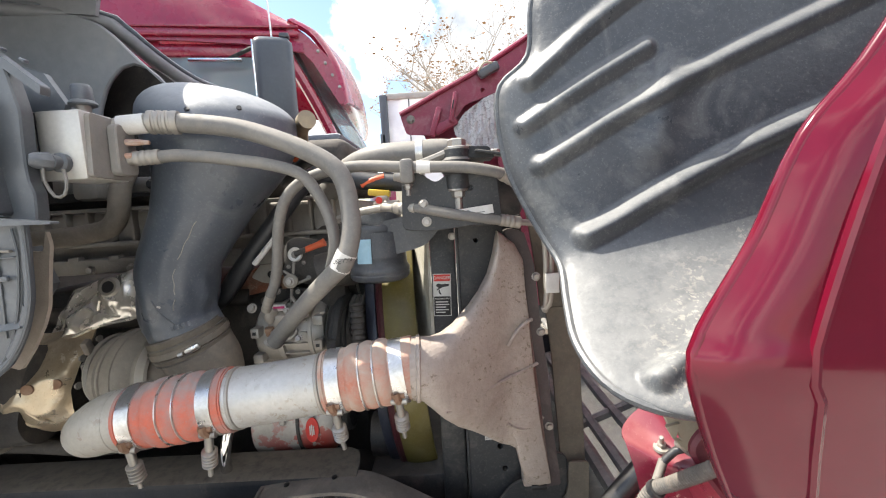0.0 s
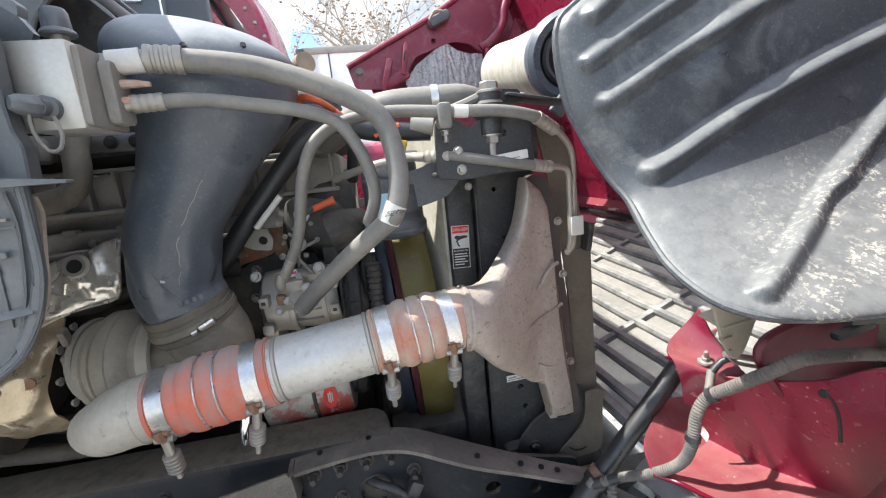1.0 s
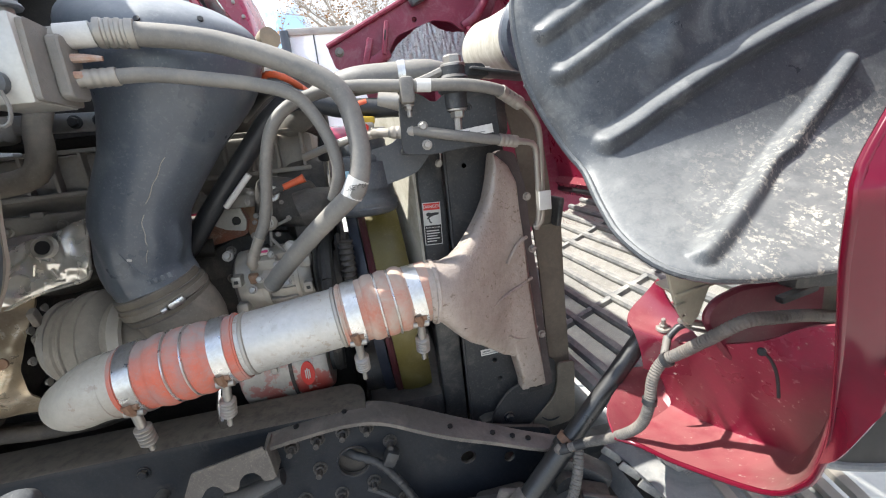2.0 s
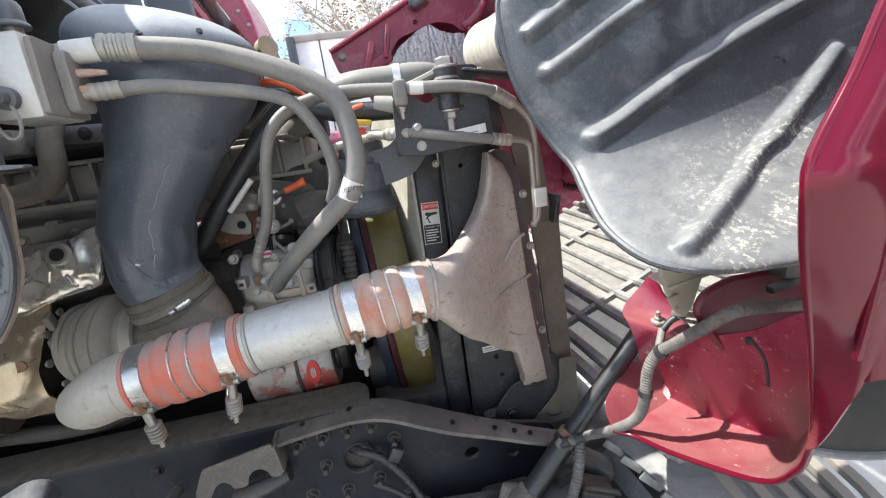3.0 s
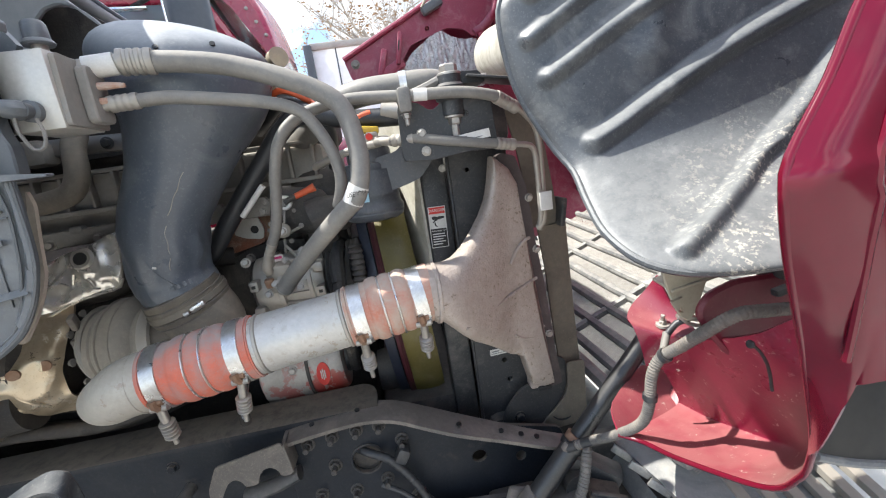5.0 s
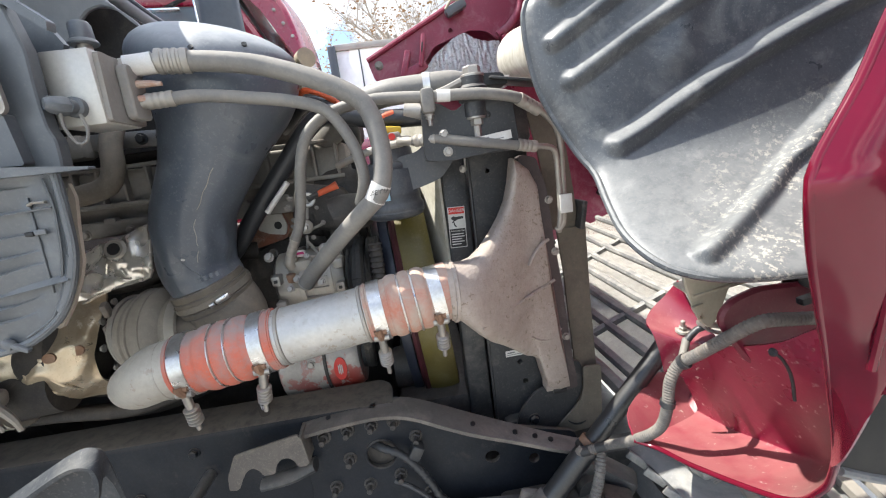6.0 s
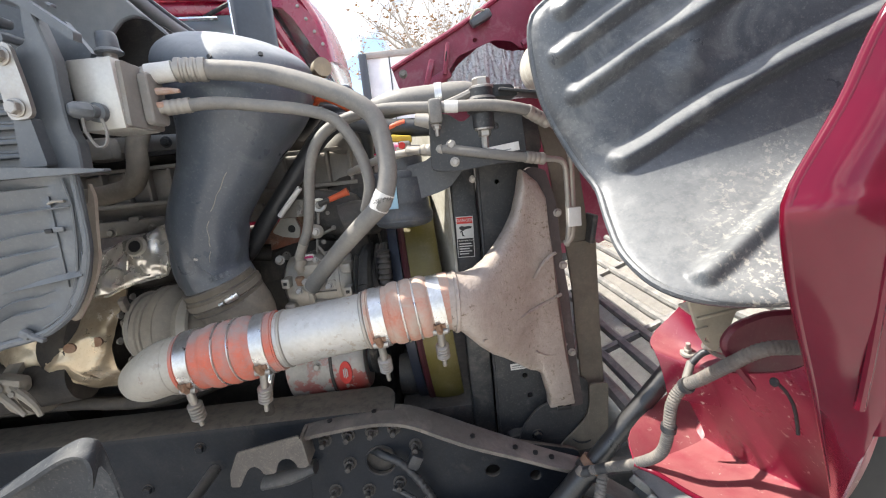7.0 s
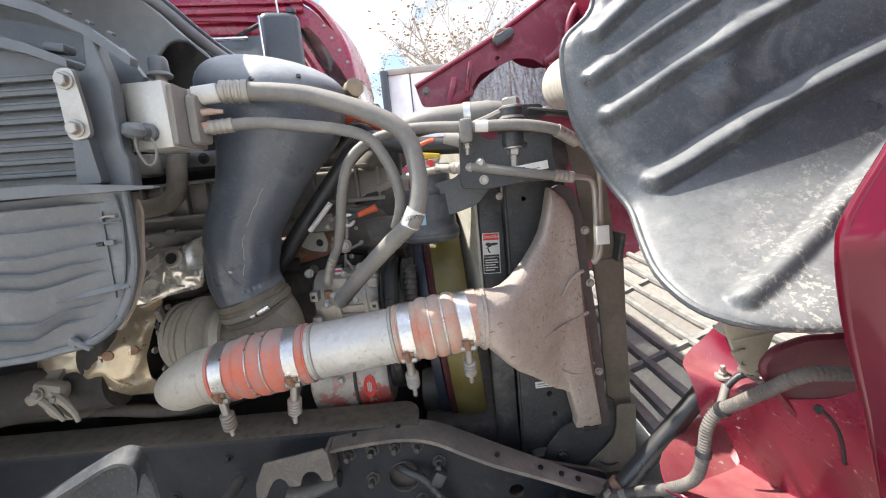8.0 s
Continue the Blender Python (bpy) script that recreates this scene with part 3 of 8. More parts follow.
def neighbour_truck():
    """The red tractor that stands beyond, facing +x: its near side at y about 3.3."""
    t = thing("truck_tractor", (-1.9, 4.4, 0), "red truck tractor with sun visor parked alongside", "truck")
    # roof and upper side: sections across y, from the rear to the brow of the roof
    rows = []
    for x, top, low in ((-3.2, 3.75, 2.82), (-2.7, 3.72, 2.82), (-2.2, 3.62, 2.81), (-1.8, 3.45, 2.80), (-1.4, 3.25, 2.78), (-1.1, 3.05, 2.74), (-0.98, 2.93, 2.72)):
        ys, h = [3.22, 3.24, 3.32, 3.55, 4.4, 5.25, 5.48, 5.56, 5.58], top - low
        f = [0, .45, .75, .93, 1, .93, .75, .45, 0]
        rows.append([(x, y, low + h * k) for y, k in zip(ys, f)])
    part("roof", loft(rows, thick=-0.02), M["red"], t, "glossy red moulded roof")
    part("side_panel", box((-2.6, 3.27, 2.1), (1.3, 0.06, 1.45), 0.02), M["red"], t)
    part("rain_rail", box((-2.1, 3.20, 2.845), (2.2, 0.05, 0.035), 0.012), M["red"], t)
    part("rain_rail", box((-2.1, 3.21, 2.90), (2.2, 0.04, 0.02), 0.008), M["red"], t)
    part("door", box((-1.55, 3.27, 1.75), (0.95, 0.06, 0.95), 0.03), M["red"], t)
    part("door_header", box((-1.62, 3.27, 2.755), (1.0, 0.06, 0.09), 0.02), M["red"], t)
    part("side_window", box((-1.62, 3.275, 2.46), (0.95, 0.02, 0.52), 0.008), M["glass"], t, "dark side window glass")
    pillar = [(-1.16, 3.26, 2.80), (-1.05, 3.26, 2.62), (-0.92, 3.26, 2.36), (-0.80, 3.26, 2.08), (-0.72, 3.26, 1.9)]
    part("pillar", tube(pillar, 0.042, 8), M["red"], t, "red windscreen pillar")
    ws = [[(-1.09, 3.3, 2.80), (-0.97, 3.55, 2.80), (-0.88, 4.4, 2.80), (-0.97, 5.25, 2.80), (-1.09, 5.5, 2.80)],
          [(-0.74, 3.3, 2.05), (-0.60, 3.55, 2.05), (-0.50, 4.4, 2.05), (-0.60, 5.25, 2.05), (-0.74, 5.5, 2.05)]]
    part("windscreen", loft(ws, thick=-0.012), M["glass"], t, "sloping windscreen glass")
    part("windscreen_seal", tube([(-1.06, 3.31, 2.79), (-0.9, 3.31, 2.42), (-0.71, 3.31, 2.03)], 0.016, 8), M["tyre"], t)
    v = []
    for x, z in ((-1.05, 2.99), (-0.90, 2.90), (-0.79, 2.74), (-0.725, 2.56), (-0.70, 2.38)):
        v.append([(x - 0.02, 3.22, z - 0.03), (x + 0.03, 3.3, z), (x + 0.12, 3.7, z + 0.02), (x + 0.15, 4.4, z + 0.03), (x + 0.12, 5.1, z + 0.02), (x, 5.5, z)])
    part("sun_visor", surface(v, 4, 4, 0.03), M["red"], t, "deep red sun visor over the windscreen")
    part("visor_end", plate(rounded([(-1.10, 2.90), (-0.96, 2.86), (-0.79, 2.68), (-0.70, 2.38), (-0.745, 2.35), (-0.82, 2.48), (-0.92, 2.66), (-0.96, 2.70)], 0.02),
                            (0, 3.235, 0), (1, 0, 0), (0, 0, 1), 0.02), M["red"], t)
    for k in range(4):
        bolt(t, (-0.875 + 0.045 * k, 3.21, 2.735 - 0.085 * k), (0, -1, 0), 0.012)
    part("hood", box((0.35, 4.4, 1.40), (1.9, 2.0, 0.75), 0.2, segments=4), M["red"], t)
    part("cab_base", box((-1.95, 4.4, 1.35), (2.5, 2.1, 0.6), 0.05), M["red"], t)
    for x in (0.75, -2.6):
        part("wheel", lathe([(0.25, 0), (0.5, 0.02), (0.52, 0.12), (0.5, 0.26), (0.25, 0.28)], (x, 3.3, 0.52), (0, 1, 0), 32), M["tyre"], t)
    mir = part("mirror", box((-1.13, 2.9, 2.42), (0.25, 0.12, 0.57), 0.055, (0, 0, 6), 4), M["mirror_shell"], t, "tall grey mirror housing")
    part("mirror_face", box((-1.245, 2.9, 2.42), (0.012, 0.1, 0.52), 0.004), M["chrome"], mir)
    part("mirror_arm", tube([(-1.1, 2.93, 2.69), (-1.2, 3.0, 2.715), (-1.5, 3.26, 2.70)], 0.014, 8), M["tyre"], t)
    part("mirror_bracket", box((-1.05, 2.9, 2.715), (0.06, 0.06, 0.03), 0.01), M["mirror_shell"], t)
    part("antenna", tube([(-1.13, 2.9, 2.70), (-1.14, 2.9, 3.1), (-1.16, 2.9, 3.9)], 0.006, 6, cap=True), M["white_paint"], t, "thin white whip antenna")
    turn = Matrix.Rotation(radians(10), 4, 'Z')
    hold = Vector((-0.72, 3.26, 0))
    t.rotation_euler = (0, 0, radians(10))
    t.location = hold + turn @ (Vector((-1.9, 4.4, 0)) - hold)
    part("grab_bar", tube([(-1.75, 3.19, 2.665), (-1.40, 3.19, 2.665)], 0.016, 8), M["chrome"], t, "bright grab bar")


neighbour_truck()

# ---- frame and front bracket ----
rail = thing("frame_rail", (-0.85, 0.84, 0.72), "black dusty steel frame rail of the truck", "frame rail")
prof = [(0.90, 1.026), (0.812, 1.026), (0.803, 1.022), (0.80, 1.012), (0.80, 0.765), (0.803, 0.755), (0.812, 0.75), (0.90, 0.75),
        (0.90, 0.758), (0.815, 0.758), (0.808, 0.766), (0.808, 1.010), (0.815, 1.018), (0.90, 1.018)]
rows = []
for x in (-2.6, -1.2, -0.5, -0.235):
    rows.append([(x, y, z) for y, z in prof])
for x, ymax in ((-0.222, 0.893), (-0.210, 0.880), (-0.203, 0.860), (-0.200, 0.835)):
    rows.append([(x, min(y, ymax), z) for y, z in prof])
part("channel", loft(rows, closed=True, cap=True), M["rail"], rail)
for x, z in ((-0.62, 0.985), (-0.75, 0.90), (-0.93, 0.93), (-1.02, 0.86)):
    bolt(rail, (x, 0.8, z), (0, -1, 0), 0.012, "rail")

solo("crossmember", joined(box((-0.10, 1.27, 0.86), (0.20, 0.76, 0.20), 0.02), box((0.16, 1.25, 0.80), (0.26, 0.80, 0.10), 0.02)), M["iron_dark"],
                   "dark front crossmember between the frame rails", "crossmember")

bracket = thing("front_frame_bracket", (-0.15, 0.79, 0.70), "black steel front frame bracket with dusty curved top flange", "bracket")
web = [(-0.395, 1.008), (-0.30, 1.012), (-0.20, 1.012), (-0.13, 0.998), (-0.07, 0.97), (0.0, 0.94), (0.08, 0.915), (0.19, 0.885), (0.19, 0.70), (-0.30, 0.70), (-0.40, 0.78)]
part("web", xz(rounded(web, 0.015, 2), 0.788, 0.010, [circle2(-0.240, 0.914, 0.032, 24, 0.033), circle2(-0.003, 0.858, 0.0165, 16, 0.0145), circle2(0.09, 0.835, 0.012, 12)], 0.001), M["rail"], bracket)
mid = [(-0.392, 0.785, 1.012), (-0.33, 0.79, 1.018), (-0.24, 0.795, 1.022), (-0.17, 0.785, 1.018), (-0.10, 0.762, 1.000), (-0.042, 0.745, 0.982), (0.04, 0.733, 0.953), (0.11, 0.715, 0.933), (0.175, 0.70, 0.918)]
half = [0.028, 0.03, 0.032, 0.034, 0.036, 0.034, 0.028, 0.024, 0.02]
outer = curve2([(x, y - h, z - 0.004) for (x, y, z), h in zip(mid, half)], 6)
inner = curve2([(x, y + h, z) for (x, y, z), h in zip(mid, half)], 6)
part("flange", loft([outer, curve2(mid, 6), inner], thick=0.008), M["flange"], bracket, "dust-covered curved top flange")
for x, y, z in ((-0.336, 0.791, 1.019), (-0.243, 0.80, 1.024), (-0.042, 0.735, 0.985), (0.04, 0.726, 0.956), (0.078, 0.718, 0.945), (0.108, 0.712, 0.936)):
    part("slot", lathe([(0.0, -0.001), (0.0065, -0.001), (0.0065, 0.0015), (0.0, 0.0015)], (x, y, z), (-0.05, 0.05, 1), 14, squash=0.8), M["label_black"], bracket)
for x, z in ((-0.351, 0.978), (-0.301, 0.984), (-0.251, 0.987), (-0.204, 0.987), (-0.163, 0.943), (-0.307, 0.917), (-0.207, 0.858), (-0.275, 0.847), (-0.347, 0.855), (-0.15, 0.80)):
    bolt(bracket, (x, 0.788, z), (0, -1, 0.1), 0.0145, "iron_dark", stud=True)
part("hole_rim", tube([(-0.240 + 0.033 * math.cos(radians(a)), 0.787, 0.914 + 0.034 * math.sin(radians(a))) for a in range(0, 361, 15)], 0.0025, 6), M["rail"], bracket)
# disc just behind the web, coloured as the shade inside the hole
part("hole_floor", lathe([(0.0, 0.0), (0.033, 0.0), (0.033, 0.001), (0.0, 0.001)], (-0.240, 0.7995, 0.914), (0, -1, 0), 24), M["soot_shade"], bracket, "dark disc for the shaded hole in the web")
part("gusset", xz(rounded([(-0.22, 0.74), (-0.10, 0.80), (0.06, 0.78), (0.10, 0.70), (-0.24, 0.70)], 0.02), 0.74, 0.012), M["black_steel"], bracket)

clip = thing("rail_clip", (-0.43, 0.76, 0.93), "dusty bent sheet-metal clip on the frame rail", "clip")
part("face", xz(rounded([(-0.515, 1.000), (-0.388, 1.022), (-0.379, 0.970), (-0.380, 0.950), (-0.400, 0.950), (-0.405, 0.966), (-0.416, 0.975), (-0.430, 0.974), (-0.441, 0.962), (-0.446, 0.944), (-0.470, 0.944), (-0.475, 0.958), (-0.487, 0.966), (-0.500, 0.960), (-0.512, 0.942), (-0.522, 0.922), (-0.541, 0.924), (-0.537, 0.955)], 0.006), 0.745, 0.004), M["flange"], clip)
part("saddle", tube([(-0.482, 0.765, 0.912), (-0.425, 0.762, 0.920), (-0.372, 0.765, 0.936)], 0.020, 14, squash=0.6), M["black_steel"], clip, "dull pressed saddle")
part("side_lip", box((-0.381, 0.768, 0.985), (0.004, 0.048, 0.062), 0.0015, (0, -6, 0)), M["flange"], clip)

wire = thing("frame_cable", (-0.2, 0.76, 0.75), "dusty corrugated cable passing through the frame hole", "cable")
part("loom", tube([(-0.285, 0.86, 0.915), (-0.262, 0.81, 0.930), (-0.235, 0.775, 0.938), (-0.195, 0.762, 0.922), (-0.165, 0.758, 0.885), (-0.145, 0.756, 0.85), (-0.12, 0.755, 0.80), (-0.06, 0.75, 0.75)], 0.0085, 10, 0.004, ripple=0.0009, pitch=0.006), M["hose_black"], wire)
part("loom", tube([(-0.22, 0.768, 0.86), (-0.18, 0.758, 0.84), (-0.14, 0.752, 0.80), (-0.10, 0.75, 0.74)], 0.0055, 8, 0.006), M["hose_black"], wire)
part("cable_clip", box((-0.165, 0.765, 0.925), (0.026, 0.03, 0.034), 0.006, (0, 30, 0)), M["hose_black"], wire)

# ---- hood prop strut ----
strut = thing("hood_strut", (0.06, 0.655, 0.80), "black hood strut tube with clamp collar", "strut")
a0, a1 = Vector((0.045, 0.655, 0.812)), Vector((0.365, 0.672, 1.168))
ax = (a1 - a0)
part("outer_tube", tube([a0 + ax * 0.12, a0 + ax * 0.40], 0.0200, 20, curved=False), M["strut"], strut)
part("inner_tube", tube([a0 + ax * 0.385, a1], 0.0172, 20, curved=False), M["strut"], strut)
part("collar", tube([a0 + ax * 0.375, a0 + ax * 0.405], 0.0222, 20, curved=False), M["rust"], strut, "rusty clamp collar")
part("clamp_ring", tube([a0 + ax * 0.352, a0 + ax * 0.376], 0.0238, 20, curved=False), M["strut"], strut, "black clamp ring")
part("clamp_screw", box(a0 + ax * 0.364 + Vector((-0.020, -0.016, 0.012)), (0.016, 0.012, 0.012), 0.003, (0, -45, 0)), M["flange"], strut)
part("clevis", box(a0 + ax * 0.07, (0.05, 0.04, 0.045), 0.008, (0, -45, 0)), M["flange"], strut)
bolt(strut, a0 + ax * 0.05 + Vector((0, -0.02, 0)), (0, -1, 0), 0.013, "iron")
mount = thing("strut_mount", (0.06, 0.70, 0.70), "cast steel strut mount on the frame bracket", "mount")
part("ear", box((0.055, 0.69, 0.80), (0.075, 0.018, 0.09), 0.015, (0, 20, 0)), M["flange"], mount)
part("ear", box((0.055, 0.62, 0.80), (0.075, 0.014, 0.085), 0.015, (0, 20, 0)), M["flange"], mount)
part("foot", box((0.06, 0.72, 0.74), (0.12, 0.14, 0.06), 0.015), M["iron_dark"], mount)

# ---- radiator and its mounts ----
rad = thing("radiator", (0.1, 1.25, 0.80), "tall radiator with black side channels behind the charge cooler duct", "radiator")
part("core", box((0.10, 1.28, 1.20), (0.13, 0.78, 0.66), 0.01), M["iron_dark"], rad)
part("top_tank", box((0.10, 1.25, 1.56), (0.12, 0.84, 0.09), 0.02), M["black_steel"], rad)
part("bottom_tank", box((0.10, 1.25, 0.86), (0.12, 0.84, 0.09), 0.02), M["black_steel"], rad)
part("side_channel", box((-0.003, 0.905, 1.19), (0.052, 0.06, 0.68), 0.006), M["black_steel"], rad)
part("side_channel", xz(rounded([(0.030, 0.845), (0.145, 0.845), (0.145, 1.06), (0.118, 1.085), (0.145, 1.12), (0.145, 1.53), (0.030, 1.53)], 0.008, 2), 0.858, 0.03,
                        [circle2(0.066, 1.475, 0.0045, 10), circle2(0.082, 1.375, 0.0045, 10), circle2(0.095, 1.035, 0.006, 12), circle2(0.104, 0.985, 0.006, 12)], 0.001), M["black_steel"], rad)
part("joint_strip", box((0.0275, 0.862, 1.19), (0.006, 0.012, 0.66), 0.002), M["black_steel"], rad)
bolt(rad, (0.026, 0.855, 1.125), (0, -1, 0), 0.010)
bolt(rad, (0.018, 0.872, 1.485), (0, -1, 0), 0.008)
part("lower_bracket", xz(rounded([(0.185, 1.04), (0.228, 1.03), (0.225, 0.955), (0.19, 0.90), (0.15, 0.868), (0.06, 0.868), (0.075, 0.925), (0.115, 0.972), (0.165, 0.985)], 0.02), 0.826, 0.008), M["black_steel"], rad)
bolt(rad, (0.108, 0.826, 0.906), (0, -1, 0), 0.013, "rail")


danger = thing("danger_label", (-0.009, 0.873, 1.32), "red, white and black fan danger label on the radiator channel", "label")
D = facing((-0.0085, 0.8735, 1.364), (0.999, 0, -0.035), (0.04, 0, 1))


def on(m, x, y, w, h, z=0.0, t=0.0007):
    bm = box((x, y, z), (w, h, t), 0.0)
    bm.transform(m)
    return bm


part("backing", on(D, 0, 0, 0.037, 0.089), M["paper"], danger)
part("header", on(D, 0, 0.036, 0.034, 0.014, 0.0007), M["label_red"], danger, "red header band")
part("lower_panel", on(D, 0, -0.023, 0.034, 0.040, 0.0007), M["label_black"], danger, "black text panel")
words("lettering", "DANGER", 0.0088, D @ Matrix.Translation((0, 0.036, 0.0012)), M["paper"], danger, 0.0002)
words("lettering", "Automatic Fan", 0.0052, D @ Matrix.Translation((0, -0.0075, 0.0012)), M["paper"], danger, 0.0002)
for k, w in enumerate((0.026, 0.028, 0.022, 0.027, 0.02)):
    part("text_bar", on(D, -0.014 + w / 2, -0.0145 - 0.0055 * k, w, 0.0022, 0.0012, 0.0004), M["paper"], danger)
fanblade = plate(rounded([(-0.004, -0.002), (0.001, 0.001), (0.0135, 0.003), (0.015, 0.007), (0.006, 0.008), (-0.001, 0.007), (-0.007, 0.009), (-0.013, 0.006), (-0.011, 0.002)], 0.001, 2), (0, 0, 0), (1, 0, 0), (0, 1, 0), 0.0007)
fanblade.transform(D @ Matrix.Translation((0, 0.0155, 0.0006)))
part("pictogram", fanblade, M["label_black"], danger)
for k in range(3):
    blade = plate(circle2(0, 0, 0.0035, 10, 0.0016), (0, 0, 0), (1, 0, 0), (0, 1, 0), 0.0007)
    blade.transform(D @ Matrix.Translation((-0.008 + 0.002 * k, 0.0125 - 0.0045 * k, 0.0006)) @ Matrix.Rotation(radians(40 + 50 * k), 4, 'Z'))
    part("pictogram", blade, M["label_black"], danger)
for n_, (cx, cz) in {"part_label": (0.0945, 1.0605), "serial_label": (0.062, 1.548)}.items():
    y_ = 0.8555 if cz < 1.2 else 0.726
    if cz > 1.2:
        cx, cz = 0.058, 1.535
    t_ = thing(n_, (cx, y_, cz - 0.01), "small white printed parts label on black steel", "label")
    Q = facing((cx, y_, cz), (0.997, 0, 0.03 if cz < 1.2 else 0.10), (-0.03, 0, 1))
    part("backing", on(Q, 0, 0, 0.062, 0.0145), M["paper"], t_)
    part("text_bar", on(Q, -0.006, -0.003, 0.045, 0.0016, 0.0005), M["ink_grey"], t_)
    part("text_bar", on(Q, -0.018, 0.002, 0.018, 0.003, 0.0005), M["ink_grey"], t_)

upper = thing("radiator_mount_bracket", (0.02, 0.75, 1.48), "black upper radiator mount bracket with rubber isolator", "bracket")
part("plate", xz(rounded([(-0.062, 1.605), (-0.03, 1.605), (-0.005, 1.585), (0.02, 1.605), (0.098, 1.60), (0.105, 1.515), (0.04, 1.51), (-0.02, 1.505), (-0.066, 1.51)], 0.012), 0.733, 0.010,
                 [circle2(0.052, 1.575, 0.005, 10)], 0.001), M["black_steel"], upper)
part("return", box((0.02, 0.80, 1.515), (0.16, 0.13, 0.01), 0.004), M["black_steel"], upper)
bolt(upper, (-0.028, 0.733, 1.552), (0, -1, 0), 0.0085)
bolt(upper, (-0.024, 0.733, 1.522), (0, -1, 0), 0.0085)
part("isolator", lathe([(0.0, 1.575), (0.021, 1.575), (0.021, 1.598), (0.026, 1.602), (0.026, 1.622), (0.021, 1.627), (0.021, 1.64), (0.0, 1.64)], (0.032, 0.742, 0), (0, 0, 1), 20), M["black_steel"], upper, "dark rubber isolator")
bolt(upper, (0.034, 0.742, 1.64), (0, 0, 1), 0.021)
bolt(upper, (0.032, 0.735, 1.574), (0, 0, -1), 0.017, stud=True)
part("tie_bar", tube([(-0.062, 0.742, 1.612), (-0.02, 0.738, 1.622), (0.03, 0.742, 1.640)], 0.0075, 8), M["hose"], upper)
part("top_arm", xz(rounded([(0.045, 1.648), (0.09, 1.645), (0.10, 1.625), (0.05, 1.628)], 0.006), 0.755, 0.06), M["black_steel"], upper)
part("hook_plate", box((0.13, 0.80, 1.632), (0.13, 0.12, 0.005), 0.002, (6, 10, 0)), M["black_steel"], upper)
bolt(upper, (0.10, 0.77, 1.632), (0, -0.2, 1), 0.011)

# seal column between radiator and grille
seal = thing("radiator_seal", (0.24, 0.86, 0.86), "dusty tan rubber baffle along the radiator edge", "seal")
rows = []
for z, x0, x1, x2 in ((1.585, 0.150, 0.185, 0.212), (1.50, 0.168, 0.200, 0.232), (1.40, 0.180, 0.212, 0.243), (1.335, 0.186, 0.220, 0.248)):
    rows.append([(x0, 0.835, z), (x1, 0.838, z), (x2, 0.845, z), (x2 + 0.004, 0.90, z)])
part("upper_strip", loft(rows, thick=0.004), M["baffle"], seal)
rows = []
for z, x0, x1, x2 in ((1.335, 0.195, 0.232, 0.262), (1.24, 0.204, 0.234, 0.263), (1.15, 0.208, 0.236, 0.264), (1.05, 0.214, 0.240, 0.267), (0.97, 0.216, 0.240, 0.269), (0.925, 0.200, 0.235, 0.270), (0.895, 0.165, 0.225, 0.269)):
    rows.append([(x0, 0.833, z), (x1, 0.836, z), (x2, 0.842, z), (x2 + 0.006, 0.92, z)])
part("lower_strip", loft(rows, thick=0.005), M["baffle"], seal)
part("foot", xz(rounded([(0.226, 1.02), (0.268, 1.02), (0.264, 0.880), (0.250, 0.866), (0.162, 0.858), (0.160, 0.885), (0.190, 0.912), (0.217, 0.940), (0.225, 0.97)], 0.010), 0.815, 0.006, (), 0.001), M["baffle"], seal, "flared lower foot")
part("foot_slit", tube([(0.183, 0.8135, 0.894), (0.196, 0.8130, 0.884), (0.212, 0.8130, 0.882), (0.224, 0.8135, 0.886)], [0.0012, 0.0022, 0.0022, 0.0012], 6), M["label_black"], seal, "dark torn slit")
part("edge_cap", box((0.250, 0.842, 1.36), (0.012, 0.05, 0.06), 0.004, (0, 10, 0)), M["black_steel"], seal)

# ---- charge air cooler duct ----
cac = thing("charge_cooler_duct", (0.05, 0.78, 0.99), "dusty cast aluminium charge air duct flaring onto the radiator", "duct")
secs = [(-0.060, 0.688, 1.284, 0.051, 0.051), (-0.045, 0.690, 1.282, 0.052, 0.052), (-0.030, 0.696, 1.272, 0.060, 0.052), (-0.012, 0.706, 1.262, 0.072, 0.052), (0.010, 0.724, 1.255, 0.089, 0.050),
        (0.036, 0.745, 1.255, 0.110, 0.048), (0.060, 0.763, 1.257, 0.134, 0.045), (0.078, 0.776, 1.262, 0.157, 0.042), (0.091, 0.786, 1.274, 0.182, 0.039), (0.101, 0.792, 1.2915, 0.2045, 0.036),
        (0.110, 0.796, 1.284, 0.206, 0.034), (0.1175, 0.799, 1.2445, 0.239, 0.033), (0.134, 0.803, 1.232, 0.238, 0.031), (0.150, 0.808, 1.217, 0.224, 0.028)]


def slant(z):
    """The casting's bolted edge leans forward towards its foot."""
    for (za, xa), (zb, xb) in zip(((1.50, 0.147), (1.40, 0.146), (1.263, 0.155), (1.165, 0.159), (0.98, 0.186)), ((1.40, 0.146), (1.263, 0.155), (1.165, 0.159), (0.98, 0.186), (0.90, 0.19))):
        if z >= zb:
            return xa + (xb - xa) * (za - min(z, za)) / (za - zb) - 0.150
    return 0.04


